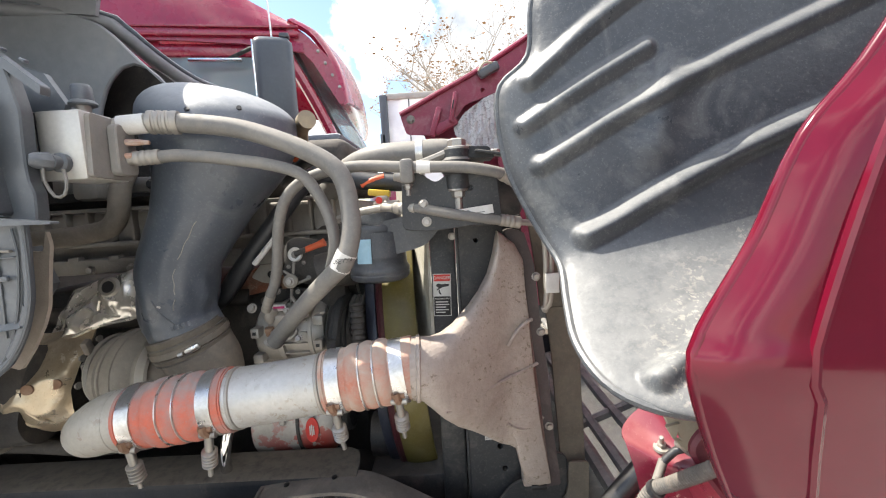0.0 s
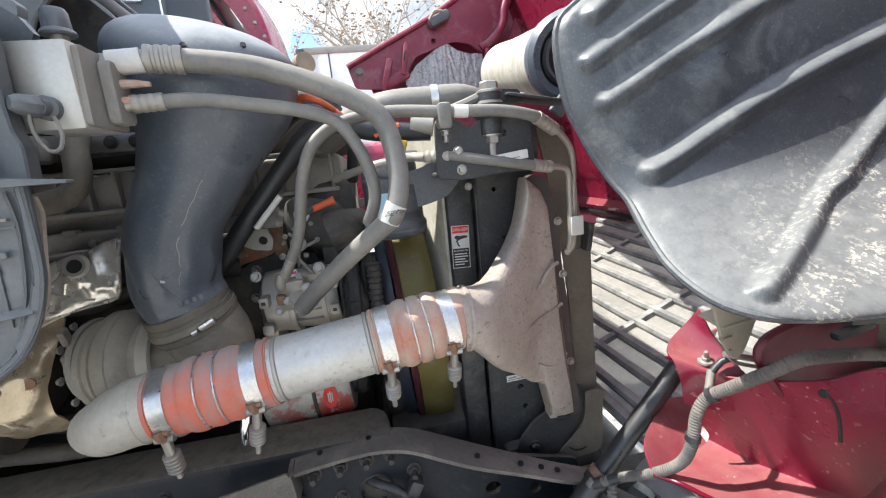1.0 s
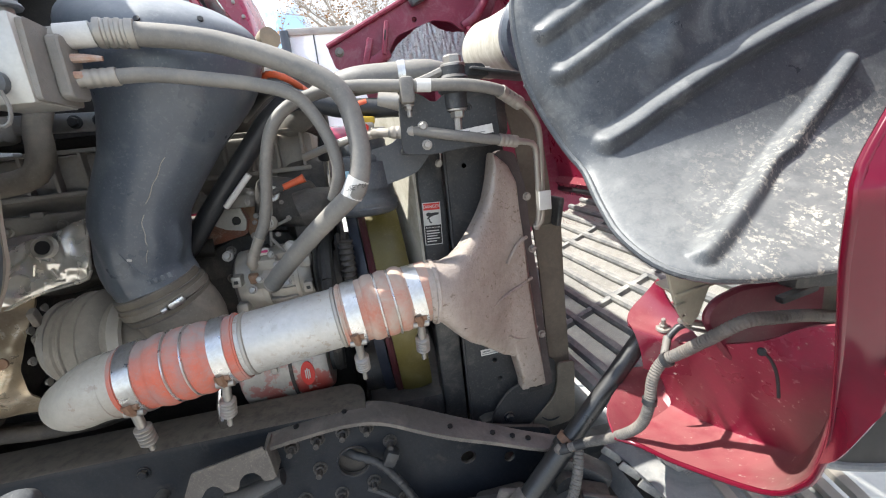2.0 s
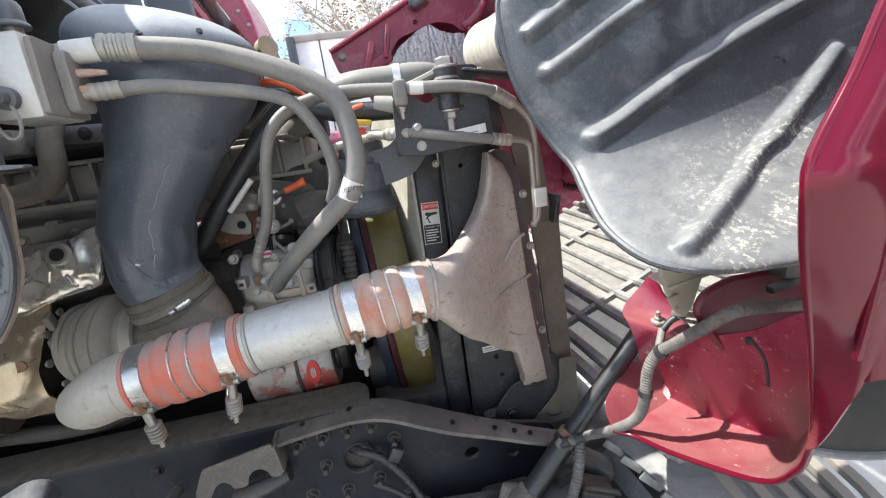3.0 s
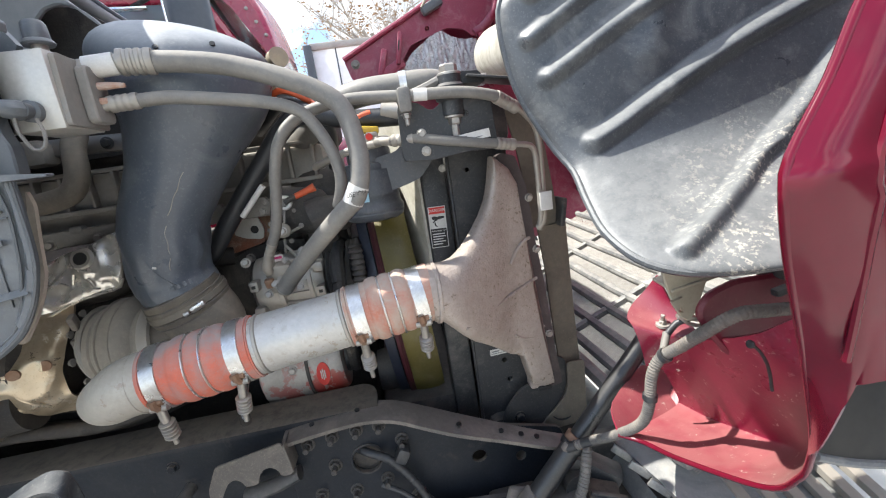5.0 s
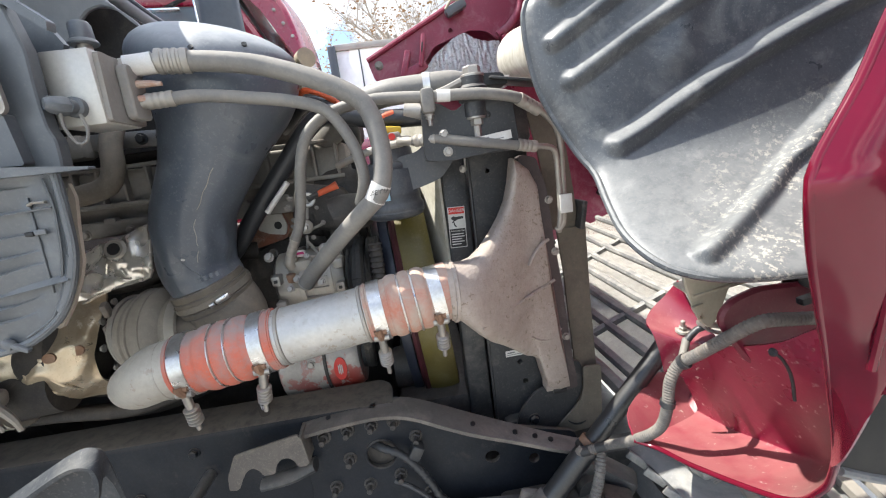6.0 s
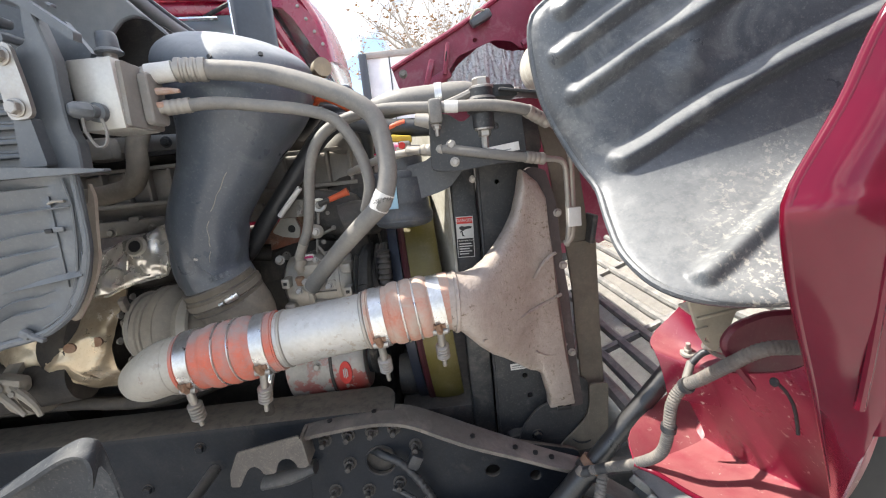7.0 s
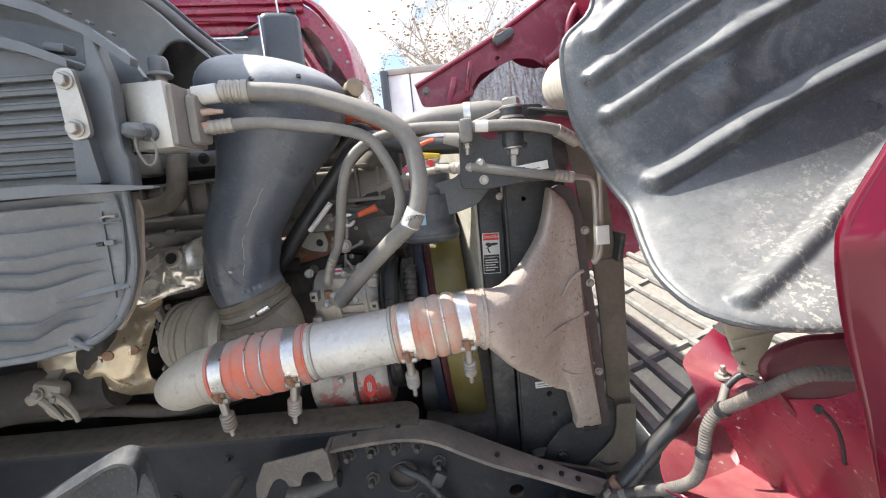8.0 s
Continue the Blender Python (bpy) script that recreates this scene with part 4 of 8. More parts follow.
rows = []
for i, (x, y, z, h, d) in enumerate(secs):
    e = 2.0 + 1.6 * min(1, max(0, (x + 0.03) / 0.10)) + 2.6 * min(1, max(0, (x - 0.09) / 0.03))
    lean_ = min(1, max(0, (x - 0.095) / 0.05))
    row = []
    for j in range(72):
        a = 2 * math.pi * j / 72
        c, q = math.cos(a), math.sin(a)
        zz = z + h * math.copysign(abs(q) ** (2 / e), q)
        row.append((x + lean_ * slant(zz), y + d * math.copysign(abs(c) ** (2 / e), c), zz))
    rows.append(row)
body = loft(rows, closed=True, cap=True)
part("casting", body, M["cast"], cac)
part("neck_bead", lathe([(0.050, -0.004), (0.0545, -0.002), (0.0545, 0.003), (0.050, 0.005)], (-0.052, 0.689, 1.283), (1, 0.08, -0.05), 40, close=True), M["cast"], cac)
for pts in ([(0.156, 0.775, 1.330), (0.142, 0.768, 1.326), (0.125, 0.762, 1.312), (0.108, 0.757, 1.288)], [(0.165, 0.783, 1.243), (0.12, 0.763, 1.232), (0.06, 0.722, 1.222), (0.01, 0.682, 1.214), (-0.01, 0.665, 1.216)],
            [(0.172, 0.787, 1.135), (0.15, 0.777, 1.120), (0.12, 0.766, 1.125), (0.10, 0.757, 1.140)]):
    part("casting_ridge", tube(pts, 0.0035, 6), M["cast"], cac)
part("flange_strip", xz(rounded([(0.112, 1.494), (0.126, 1.499), (0.152, 1.490), (0.169, 1.428), (0.177, 1.312), (0.187, 1.225), (0.195, 1.095), (0.206, 0.985), (0.165, 0.98), (0.150, 1.10), (0.145, 1.40), (0.135, 1.46)], 0.006), 0.800, 0.022), M["strip"], cac, "black bolted flange strip")
for x, z in ((0.1715, 1.405), (0.1770, 1.298), (0.1865, 1.108)):
    bolt(cac, (x, 0.80, z), (0, -1, 0), 0.0085)
part("lower_notch", box((0.152, 0.800, 1.004), (0.044, 0.03, 0.022), 0.003), M["cast"], cac)
part("notch_slot", box((0.160, 0.7845, 0.992), (0.030, 0.006, 0.010), 0.002), M["label_black"], cac)

# ---- charge air pipe ----
C0, C1 = Vector((-0.70, 0.652, 1.213)), Vector((-0.056, 0.690, 1.284))


def along(x):
    """The pipe's axis at a place x along the truck."""
    k = (x - C0.x) / (C1.x - C0.x)
    p = C0.lerp(C1, k)
    p.z += 0.004 * math.sin(math.pi * k)
    return p


AX = (C1 - C0).normalized()
elbow = thing("charge_air_elbow", (-0.60, 0.66, 1.16), "dusty grey aluminium charge air elbow from the turbocharger", "pipe")
part("body", tube([(-0.655, 0.84, 1.176), (-0.650, 0.775, 1.181), (-0.632, 0.715, 1.194), (-0.590, 0.672, 1.214), along(-0.545), along(-0.49)], [0.028, 0.030, 0.034, 0.0415, 0.0475, 0.0475], 32), M["elbow"], elbow)
part("weld_bead", lathe([(0.047, -0.003), (0.0490, -0.0015), (0.0490, 0.0015), (0.047, 0.003)], along(-0.532), AX, 40, close=True), M["elbow"], elbow)
pipe = thing("charge_air_pipe", (-0.27, 0.68, 1.2), "bright aluminium charge air tube between two orange hoses", "pipe")
part("body", tube([along(-0.375), along(-0.18)], 0.0478, 40, 0.01), M["alu"], pipe)
for x in (-0.343, -0.207):
    part("bead", lathe([(0.047, -0.004), (0.0500, -0.002), (0.0500, 0.002), (0.047, 0.004)], along(x), AX, 40, close=True), M["alu_dusty"], pipe)


def hump_hose(x0, x1, mat, label):
    h = thing("hump_hose", along((x0 + x1) / 2) - Vector((0, 0, 0.056)), label, "hose", "charge air hoses")
    n = 60
    prof_, L = [], x1 - x0
    for i in range(n + 1):
        u = i / n
        r = 0.0505
        if 0.27 < u < 0.73:
            k = (u - 0.27) / 0.46 * 3
            r = 0.0508 + 0.0040 * max(0.0, math.sin(math.pi * (k % 1))) ** 0.6
        prof_.append((r, u * L / AX.x))
    prof_ = [(0.046, 0.0)] + prof_ + [(0.046, L / AX.x)]
    part("sleeve", lathe(prof_, along(x0), AX, 40), M[mat], h)
    for k in (1, 2):
        part("hump_ring", lathe([(0.0505, -0.0020), (0.0530, -0.0019), (0.0546, -0.0008), (0.0546, 0.0008), (0.0530, 0.0019), (0.0505, 0.0020)], along(x0 + L * (0.27 + 0.46 * k / 3)), AX, 40, close=True), M["steel"], h, "thin steel hump ring")
    for u in (0.03, 0.975):
        part("end_bead", lathe([(0.0500, -0.0018), (0.0520, -0.001), (0.0520, 0.001), (0.0500, 0.0018)], along(x0 + L * u), AX, 40, close=True), M[mat], h)
    return h


hump_hose(-0.516, -0.352, "orange", "bright orange silicone hump hose, dusty on top")
hump_hose(-0.202, -0.056, "orange_dusty", "faded dusty orange silicone hump hose")


def spring_clamp(x, tip):
    """A wide steel band with a T-bolt under it that carries a stack of spring washers."""
    c = along(x)
    t = thing("spring_clamp", c - Vector((0, 0, 0.11)), "bright steel T-bolt spring clamp round an orange hose", "clamp", "spring clamps")
    part("band", lathe([(0.0498, -0.0105), (0.0526, -0.0105), (0.0526, 0.0105), (0.0498, 0.0105)], c, AX, 44, close=True), M["steel"], t)
    top, low = c + Vector((0.001, -0.040, -0.036)), Vector(tip)
    d = (low - top).normalized()
    L = (low - top).length
    part("saddle", tube([c + Vector((-0.002, -0.0495, -0.018)), c + Vector((0, -0.050, -0.026)), top], 0.0062, 8, curved=False), M["rust"], t, "rusty band loop")
    part("trunnion", tube([top + Vector((-0.0125, 0, 0.002)), top + Vector((0.0125, 0, 0.002))], 0.0062, 10, curved=False), M["zinc"], t)
    part("trunnion", tube([top + Vector((-0.010, -0.006, 0.014)), top + Vector((0.010, -0.006, 0.014))], 0.0052, 10, curved=False), M["rust"], t)
    part("sleeve", tube([top, top + d * L * 0.42], 0.0066, 12, curved=False), M["zinc"], t)
    a0_ = L * 0.36
    sp = [(0.0, a0_)]
    for k in range(5):
        sp += [(0.0080, a0_ + 0.0062 * k), (0.0118, a0_ + 0.0018 + 0.0062 * k), (0.0118, a0_ + 0.0036 + 0.0062 * k)]
    part("spring", lathe(sp + [(0.0080, a0_ + 0.033), (0.0, a0_ + 0.033)], top, d, 18), M["zinc"], t, "stacked pale spring washers")
    part("screw", tube([top, low], 0.0040, 10, curved=False), M["zinc"], t)


spring_clamp(-0.497, (-0.496, 0.636, 1.134))
spring_clamp(-0.377, (-0.392, 0.650, 1.139))
spring_clamp(-0.182, (-0.182, 0.680, 1.155))
spring_clamp(-0.082, (-0.080, 0.680, 1.170))

# ---- intake duct and turbocharger ----
intake = thing("air_intake_duct", (-0.50, 0.82, 1.29), "large black moulded intake duct with dusty bell top", "duct")
spine = [(-0.4195, 0.850, 1.738), (-0.4105, 0.838, 1.69), (-0.411, 0.824, 1.635), (-0.452, 0.815, 1.560), (-0.506, 0.815, 1.470), (-0.518, 0.818, 1.41), (-0.523, 0.821, 1.365), (-0.514, 0.822, 1.335)]
wide = [0.1400, 0.1330, 0.1120, 0.0840, 0.0713, 0.0688, 0.0645, 0.0665]
lean = [-0.06, -0.06, -0.08, -0.15, -0.18, -0.05, 0.16, 0.25]
rows = []
path, marks = smooth_path(spine, 0.010)


def duct_ring(c, r, deep, tilt, wob=0.0):
    return [(c[0] + r * math.cos(2 * math.pi * j / 56) * math.cos(math.atan(tilt)) + wob * math.sin(j * 0.9 + c[2] * 60), c[1] + deep * math.sin(2 * math.pi * j / 56) - wob * math.cos(j * 0.6 + c[2] * 45), c[2] + math.sin(math.atan(tilt)) * r * math.cos(2 * math.pi * j / 56)) for j in range(56)]


for c, mk in zip(path, marks):
    k = min(int(mk), len(wide) - 2)
    r = wide[k] + (wide[k + 1] - wide[k]) * (mk - k)
    tl = lean[k] + (lean[k + 1] - lean[k]) * (mk - k)
    rows.append(duct_ring(c, r, r * 1.02, tl, 0.0018 if 4.2 < mk < 6.6 else 0.0))
for i, (row, c, mk) in enumerate(zip(rows, path, marks)):
    much = 0.0042 * max(0.0, min(1.0, (mk - 3.4) / 2.0)) + 0.0012
    for j, q in enumerate(row):
        out = Vector((q[0] - c.x, q[1] - c.y, 0)).normalized()
        fold = noise.noise(Vector((out.x * 4.5, out.y * 4.5, c.z * 9.0))) + 0.5 * (0.5 - abs(noise.noise(Vector((out.x * 9 + 5, out.y * 9, c.z * 14.0 + out.x * 3)))))
        row[j] = tuple(Vector(q) + out * fold * much * (0.0 if mk > 6.8 else 1.0))
c, r0 = path[0], wide[0]
dome = []
for k in range(1, 10):
    a = k / 9 * math.pi / 2
    u = math.sin(a)
    dome.insert(0, duct_ring((c.x - 0.030 * u, c.y + 0.056 * u, c.z + 0.076 * u), r0 * math.cos(a) ** 0.75, r0 * 1.02 * math.cos(a), -0.06 - 0.12 * u))
for i in range(7):
    f = (1 - i / 7) ** 1.6
    rows[i] = [(x, y + 0.013 * f * max(0.0, (c.y - y) / r0), z) for x, y, z in rows[i]]
dome = [[(x, y + 0.013 * max(0.0, (c.y - y) / r0), z) for x, y, z in ring_] for ring_ in dome]
body_ = loft(dome + rows, closed=True, cap=True)
front_ = [v.co.copy() for v in body_.verts if v.co.y < c.y + 0.03]
part("body", body_, M["duct"], intake)
for x, z in ((-0.399, 1.730), (-0.334, 1.735)):
    p = min(front_, key=lambda q: (q.x - x) ** 2 + (q.z - z) ** 2)
    part("drain_hole", lathe([(0.0, 0.0), (0.0042, 0.0), (0.0042, 0.0040), (0.0, 0.0040)], p + Vector((0, 0.0022, -0.001)), (0.35 if x > -0.36 else 0.05, -1, 0.55), 12), M["label_black"], intake)
for a_, b_ in ((19, 27), (28, 34), (34, 37)):
    part("mould_seam", tube([Vector(rows[i][46]) + Vector((0.0012 * math.sin(i * 2.1), -0.0003, 0)) for i in range(a_, min(b_, len(rows) - 3))], 0.0007, 5, 0.006), M["zinc"], intake, "pale chipped mould seam")
RING, RD = Vector((-0.5125, 0.822, 1.320)), Vector((-0.25, -0.15, 0.95)).normalized()
part("cuff", lathe([(0.064, 0.024), (0.0690, 0.021), (0.0700, 0.014), (0.0685, 0.010), (0.0695, 0.005), (0.0722, 0.000), (0.0726, -0.010), (0.0702, -0.013), (0.0712, -0.020), (0.0695, -0.026), (0.060, -0.026)], RING, RD, 48), M["baffle"], intake, "dust-coated rubber cuff")
for off_, r_ in ((0.022, 0.0690), (0.0085, 0.0708), (-0.014, 0.0722), (-0.024, 0.0712)):
    part("cuff_ring", lathe([(r_ - 0.004, -0.0022), (r_, -0.0012), (r_, 0.0012), (r_ - 0.004, 0.0022)], RING + RD * off_, RD, 48, close=True), M["flange"], intake, "pale dusty moulded ring")
band = part("clamp_band", lathe([(0.0718, -0.0055), (0.0738, -0.0055), (0.0738, 0.0055), (0.0718, 0.0055)], RING - RD * 0.004, RD, 48, close=True), M["tan"], intake, "dusty steel band clamp")
part("clamp_screw", joined(box((-0.467, 0.757, 1.3155), (0.027, 0.012, 0.012), 0.004, (0, -22, 22)), tube([(-0.481, 0.751, 1.3090), (-0.489, 0.748, 1.3060)], 0.004, 8, curved=False)), M["steel"], band, "bright worm-drive screw housing")
part("embossing", joined(*[box((-0.497 + 0.011 * k, 0.7530, 1.3555 + 0.0028 * k), (0.0065, 0.0012, 0.0080), 0.0005, (0, -14, 4)) for k in range(4)]), M["duct"], intake)
part("mould_crease", tube([Vector(rows[i][41 + (i - 34)]) + Vector((0, -0.0004, 0)) for i in range(34, min(42, len(rows) - 1))], 0.0012, 5), M["duct"], intake)
part("scuff", box(Vector(rows[min(35, len(rows) - 3)][43]) + Vector((0, -0.0006, 0)), (0.007, 0.0016, 0.004), 0.0007, (0, 15, 0)), M["paper"], intake, "small pale scuff")

turbo = thing("turbocharger", (-0.58, 0.86, 1.15), "dusty cast turbocharger housing under the intake duct", "turbocharger")
part("inlet_neck", tube([(-0.512, 0.824, 1.315), (-0.494, 0.828, 1.275), (-0.50, 0.84, 1.24), (-0.55, 0.85, 1.235), (-0.60, 0.853, 1.24)], [0.066, 0.068, 0.070, 0.070, 0.066], 36), M["tan"], turbo)
part("compressor_volute", lathe([(0.02, -0.060), (0.078, -0.060), (0.082, -0.057), (0.082, -0.046), (0.079, -0.043), (0.079, -0.036), (0.088, -0.030), (0.094, -0.012), (0.093, 0.008), (0.086, 0.022), (0.074, 0.030), (0.072, 0.038), (0.080, 0.040), (0.080, 0.052), (0.070, 0.056), (0.05, 0.09), (0.02, 0.095)], (-0.638, 0.865, 1.235), (1, -0.12, 0.03), 40), M["turbo"], turbo)
part("v_band", lathe([(0.080, -0.012), (0.086, -0.010), (0.086, 0.010), (0.080, 0.012)], (-0.578, 0.858, 1.237), (1, -0.12, 0.03), 40, close=True), M["alu_dusty"], turbo, "steel V-band")
part("flange", lathe([(0.03, 0.0), (0.075, 0.0), (0.078, 0.006), (0.075, 0.012), (0.03, 0.012)], (-0.706, 0.868, 1.243), (1, -0.12, 0.03), 36), M["iron"], turbo)
for k in range(5):
    a = radians(100 + 40 * k)
    bolt(turbo, (-0.720, 0.868 + 0.075 * math.cos(a), 1.243 + 0.075 * math.sin(a)), (-1, 0, 0), 0.0075, "iron")
for dx, r_ in ((-0.022, 0.0945), (0.004, 0.0955)):
    part("cast_ring", lathe([(r_ - 0.004, -0.003), (r_, -0.001), (r_, 0.001), (r_ - 0.004, 0.003)], (-0.638 + dx, 0.865 - 0.12 * dx, 1.235 + 0.03 * dx), (1, -0.12, 0.03), 40, close=True), M["turbo"], turbo)
part("lug", box((-0.712, 0.815, 1.312), (0.012, 0.02, 0.030), 0.004, (20, 0, 10)), M["flange"], turbo)
part("lug", box((-0.716, 0.81, 1.272), (0.010, 0.02, 0.024), 0.004, (10, 0, 10)), M["flange"], turbo)
part("turbine_housing", lathe([(0.0, -0.06), (0.07, -0.055), (0.095, -0.02), (0.095, 0.03), (0.06, 0.06), (0.0, 0.065)], (-0.86, 0.88, 1.22), (1, 0, 0), 32), M["soot_shade"], turbo)

shield = thing("exhaust_heat_shield", (-0.78, 0.76, 1.12), "heat-stained crumpled metal exhaust heat shield", "heat shield")
rows = [[(-0.93, 0.82, 1.345), (-0.86, 0.79, 1.352), (-0.78, 0.775, 1.352), (-0.71, 0.765, 1.356), (-0.664, 0.765, 1.362)],
        [(-0.93, 0.77, 1.29), (-0.86, 0.725, 1.30), (-0.78, 0.71, 1.30), (-0.705, 0.715, 1.300), (-0.669, 0.735, 1.304)],
        [(-0.92, 0.75, 1.235), (-0.86, 0.705, 1.24), (-0.78, 0.69, 1.24), (-0.71, 0.695, 1.24), (-0.684, 0.722, 1.245)],
        [(-0.90, 0.76, 1.205), (-0.85, 0.73, 1.20), (-0.78, 0.715, 1.195), (-0.72, 0.72, 1.19), (-0.683, 0.735, 1.195)],
        [(-0.88, 0.81, 1.175), (-0.85, 0.78, 1.168), (-0.78, 0.765, 1.162), (-0.72, 0.77, 1.16), (-0.69, 0.785, 1.165)]]
crump = random.Random(8)


def crumpled(bm, depth, size, keep=0.0):
    """Dents and creases pressed into a thin sheet."""
    for v in bm.verts:
        q = v.co * size
        v.co.y -= depth * (1.0 - 2.2 * abs(noise.noise(q))) + depth * 0.5 * noise.noise(q * 2.7 + Vector((3, 1, 7)))
        v.co.z += depth * 0.6 * noise.noise(q * 1.6 + Vector((9, 4, 2)))
    return bm


rows = [[Vector(p) + Vector((0, crump.uniform(-.006, .006), crump.uniform(-.004, .004))) for p in r] for r in rows]
shell_ = crumpled(surface(rows, 14, 14, 0.003), 0.007, 17)
shell_at = [v.co.copy() for v in shell_.verts]


def on_shell(x, z, off=0.0):
    """The place on the shield's face at an x and z."""
    near_ = sorted(shell_at, key=lambda q: (q.x - x) ** 2 + (q.z - z) ** 2)[:4]
    return Vector((x, min(q.y for q in near_) - off, z))


part("lower_shell", shell_, M["shield_dull"], shield)
for pts in ([(-0.76, 1.235), (-0.748, 1.215), (-0.738, 1.195)], [(-0.735, 1.238), (-0.724, 1.220), (-0.714, 1.202)], [(-0.80, 1.30), (-0.78, 1.27), (-0.77, 1.245)]):
    part("press_line", tube([on_shell(x, z, -0.0015) for x, z in pts], [0.002, 0.0045, 0.002], 8), M["shield_dull"], shield)
for x, z in ((-0.729, 1.274), (-0.6935, 1.2755)):
    part("rust_hole", lathe([(0.0, -0.002), (0.0105, -0.002), (0.0100, 0.0008), (0.0, 0.0008)], on_shell(x, z), (0.1, -1, 0.15), 16, squash=0.85), M["rust"], shield, "rusty hole")

mshield = thing("manifold_heat_shield", (-0.75, 0.86, 1.30), "crumpled bright metal heat shield with grommet hole", "heat shield")
rows = [[(-0.83, 0.93, 1.405), (-0.78, 0.925, 1.420), (-0.712, 0.92, 1.437), (-0.670, 0.915, 1.450), (-0.642, 0.91, 1.457)],
        [(-0.85, 0.92, 1.360), (-0.78, 0.905, 1.390), (-0.715, 0.895, 1.405), (-0.672, 0.895, 1.412), (-0.645, 0.895, 1.418)],
        [(-0.86, 0.90, 1.315), (-0.79, 0.885, 1.350), (-0.722, 0.880, 1.370), (-0.676, 0.885, 1.378), (-0.649, 0.890, 1.380)],
        [(-0.875, 0.885, 1.268), (-0.828, 0.880, 1.302), (-0.745, 0.875, 1.338), (-0.690, 0.880, 1.348), (-0.657, 0.885, 1.352)]]
rows = [[Vector(p) + Vector((0, crump.uniform(-.005, .005), crump.uniform(-.002, .002))) for p in r] for r in rows]
part("upper_flap", crumpled(surface(rows, 16, 16, 0.003), 0.008, 19), M["shield"], mshield, "crumpled bright upper flap")
part("folded_hem", tube([(-0.642, 0.905, 1.455), (-0.645, 0.890, 1.418), (-0.649, 0.884, 1.380), (-0.656, 0.879, 1.353), (-0.690, 0.872, 1.347), (-0.745, 0.868, 1.336), (-0.828, 0.872, 1.300), (-0.872, 0.876, 1.268)], 0.0035, 8), M["shield"], mshield)
part("grommet_hole", lathe([(0.010, 0), (0.023, 0.0), (0.018, 0.004), (0.010, 0.004)], (-0.712, 0.886, 1.418), (0.0, -1, 0.35), 20), M["alu_dusty"], mshield)
part("hole", lathe([(0.0, 0.003), (0.0125, 0.003), (0.0125, 0.0055), (0.0, 0.0055)], (-0.712, 0.886, 1.418), (0.0, -1, 0.35), 16), M["label_black"], mshield)
for pts in ([(-0.735, 0.876, 1.372), (-0.728, 0.875, 1.392)], [(-0.705, 0.872, 1.380), (-0.698, 0.872, 1.362)], [(-0.76, 0.878, 1.378), (-0.72, 0.874, 1.360), (-0.69, 0.874, 1.356)]):
    part("press_line", tube(pts, 0.0024, 6, curved=len(pts) > 2), M["shield"], mshield)
shield.location, shield.scale = (-0.878, 0.874, 1.064), (1.15, 1.15, 1.15)

exhaust = thing("exhaust_pipe", (-1.0, 0.80, 1.05), "rusty exhaust pipe with clamp bolts", "pipe")
part("pipe", tube([(-0.84, 0.83, 1.17), (-0.95, 0.82, 1.165), (-1.1, 0.82, 1.15), (-1.4, 0.84, 1.10)], 0.054, 24), M["soot_shade"], exhaust)
part("clamp", tube([(-0.915, 0.82, 1.166), (-0.945, 0.82, 1.165)], 0.064, 24, curved=False), M["turbo"], exhaust)
part("clamp_lug", joined(box((-0.915, 0.755, 1.195), (0.060, 0.030, 0.034), 0.010, (0, 12, 0)), box((-0.950, 0.760, 1.180), (0.040, 0.030, 0.024), 0.008, (0, -20, 0))), M["turbo"], exhaust, "dusty pale clamp lug")
part("clamp_prong", tube([(-0.905, 0.745, 1.190), (-0.878, 0.738, 1.172), (-0.862, 0.736, 1.150), (-0.858, 0.736, 1.132)], [0.010, 0.008, 0.006, 0.005], 8), M["turbo"], exhaust)
part("clamp_prong", tube([(-0.925, 0.742, 1.178), (-0.900, 0.735, 1.160), (-0.882, 0.732, 1.138)], [0.009, 0.007, 0.0045], 8), M["turbo"], exhaust)
bolt(exhaust, (-0.925, 0.737, 1.195), (0, -1, 0.2), 0.012, "iron")
bolt(exhaust, (-0.895, 0.737, 1.182), (0, -1, 0.2), 0.009, "iron")

# ---- air cleaner housing ----
ab = thing("air_cleaner_housing", (-0.75, 0.70, 1.30), "charcoal ribbed plastic air cleaner housing", "air cleaner")
BOWL = [(-0.512, 1.553), (-0.512, 1.530), (-0.514, 1.503), (-0.517, 1.468), (-0.523, 1.442), (-0.535, 1.412), (-0.554, 1.382), (-0.574, 1.364), (-0.607, 1.346), (-0.66, 1.336), (-0.751, 1.326), (-1.25, 1.30)]
bead = curve2([(x, 0.54, z) for x, z in BOWL], 5)


def rim_x(z):
    """How far the bowl reaches forward at a height."""
    for p, q in zip(bead, bead[1:]):
        if q.z <= z <= p.z:
            return p.x + (q.x - p.x) * (p.z - z) / max(1e-6, p.z - q.z)
    return bead[0].x if z > 1.5 else -1.2


rows = []
for dy, inset in ((0.060, 0.062), (0.030, 0.030), (0.014, 0.010), (0.008, 0.001), (0.003, 0.0), (0.0, 0.003), (0.0, 0.008), (0.004, 0.012)):
    rows.append([Vector((p.x - inset * (1.0 if p.z > 1.38 else 0.4), 0.535 + dy, p.z + inset * (0.0 if p.z > 1.45 else 0.8))) for p in bead])
rims = loft(rows)
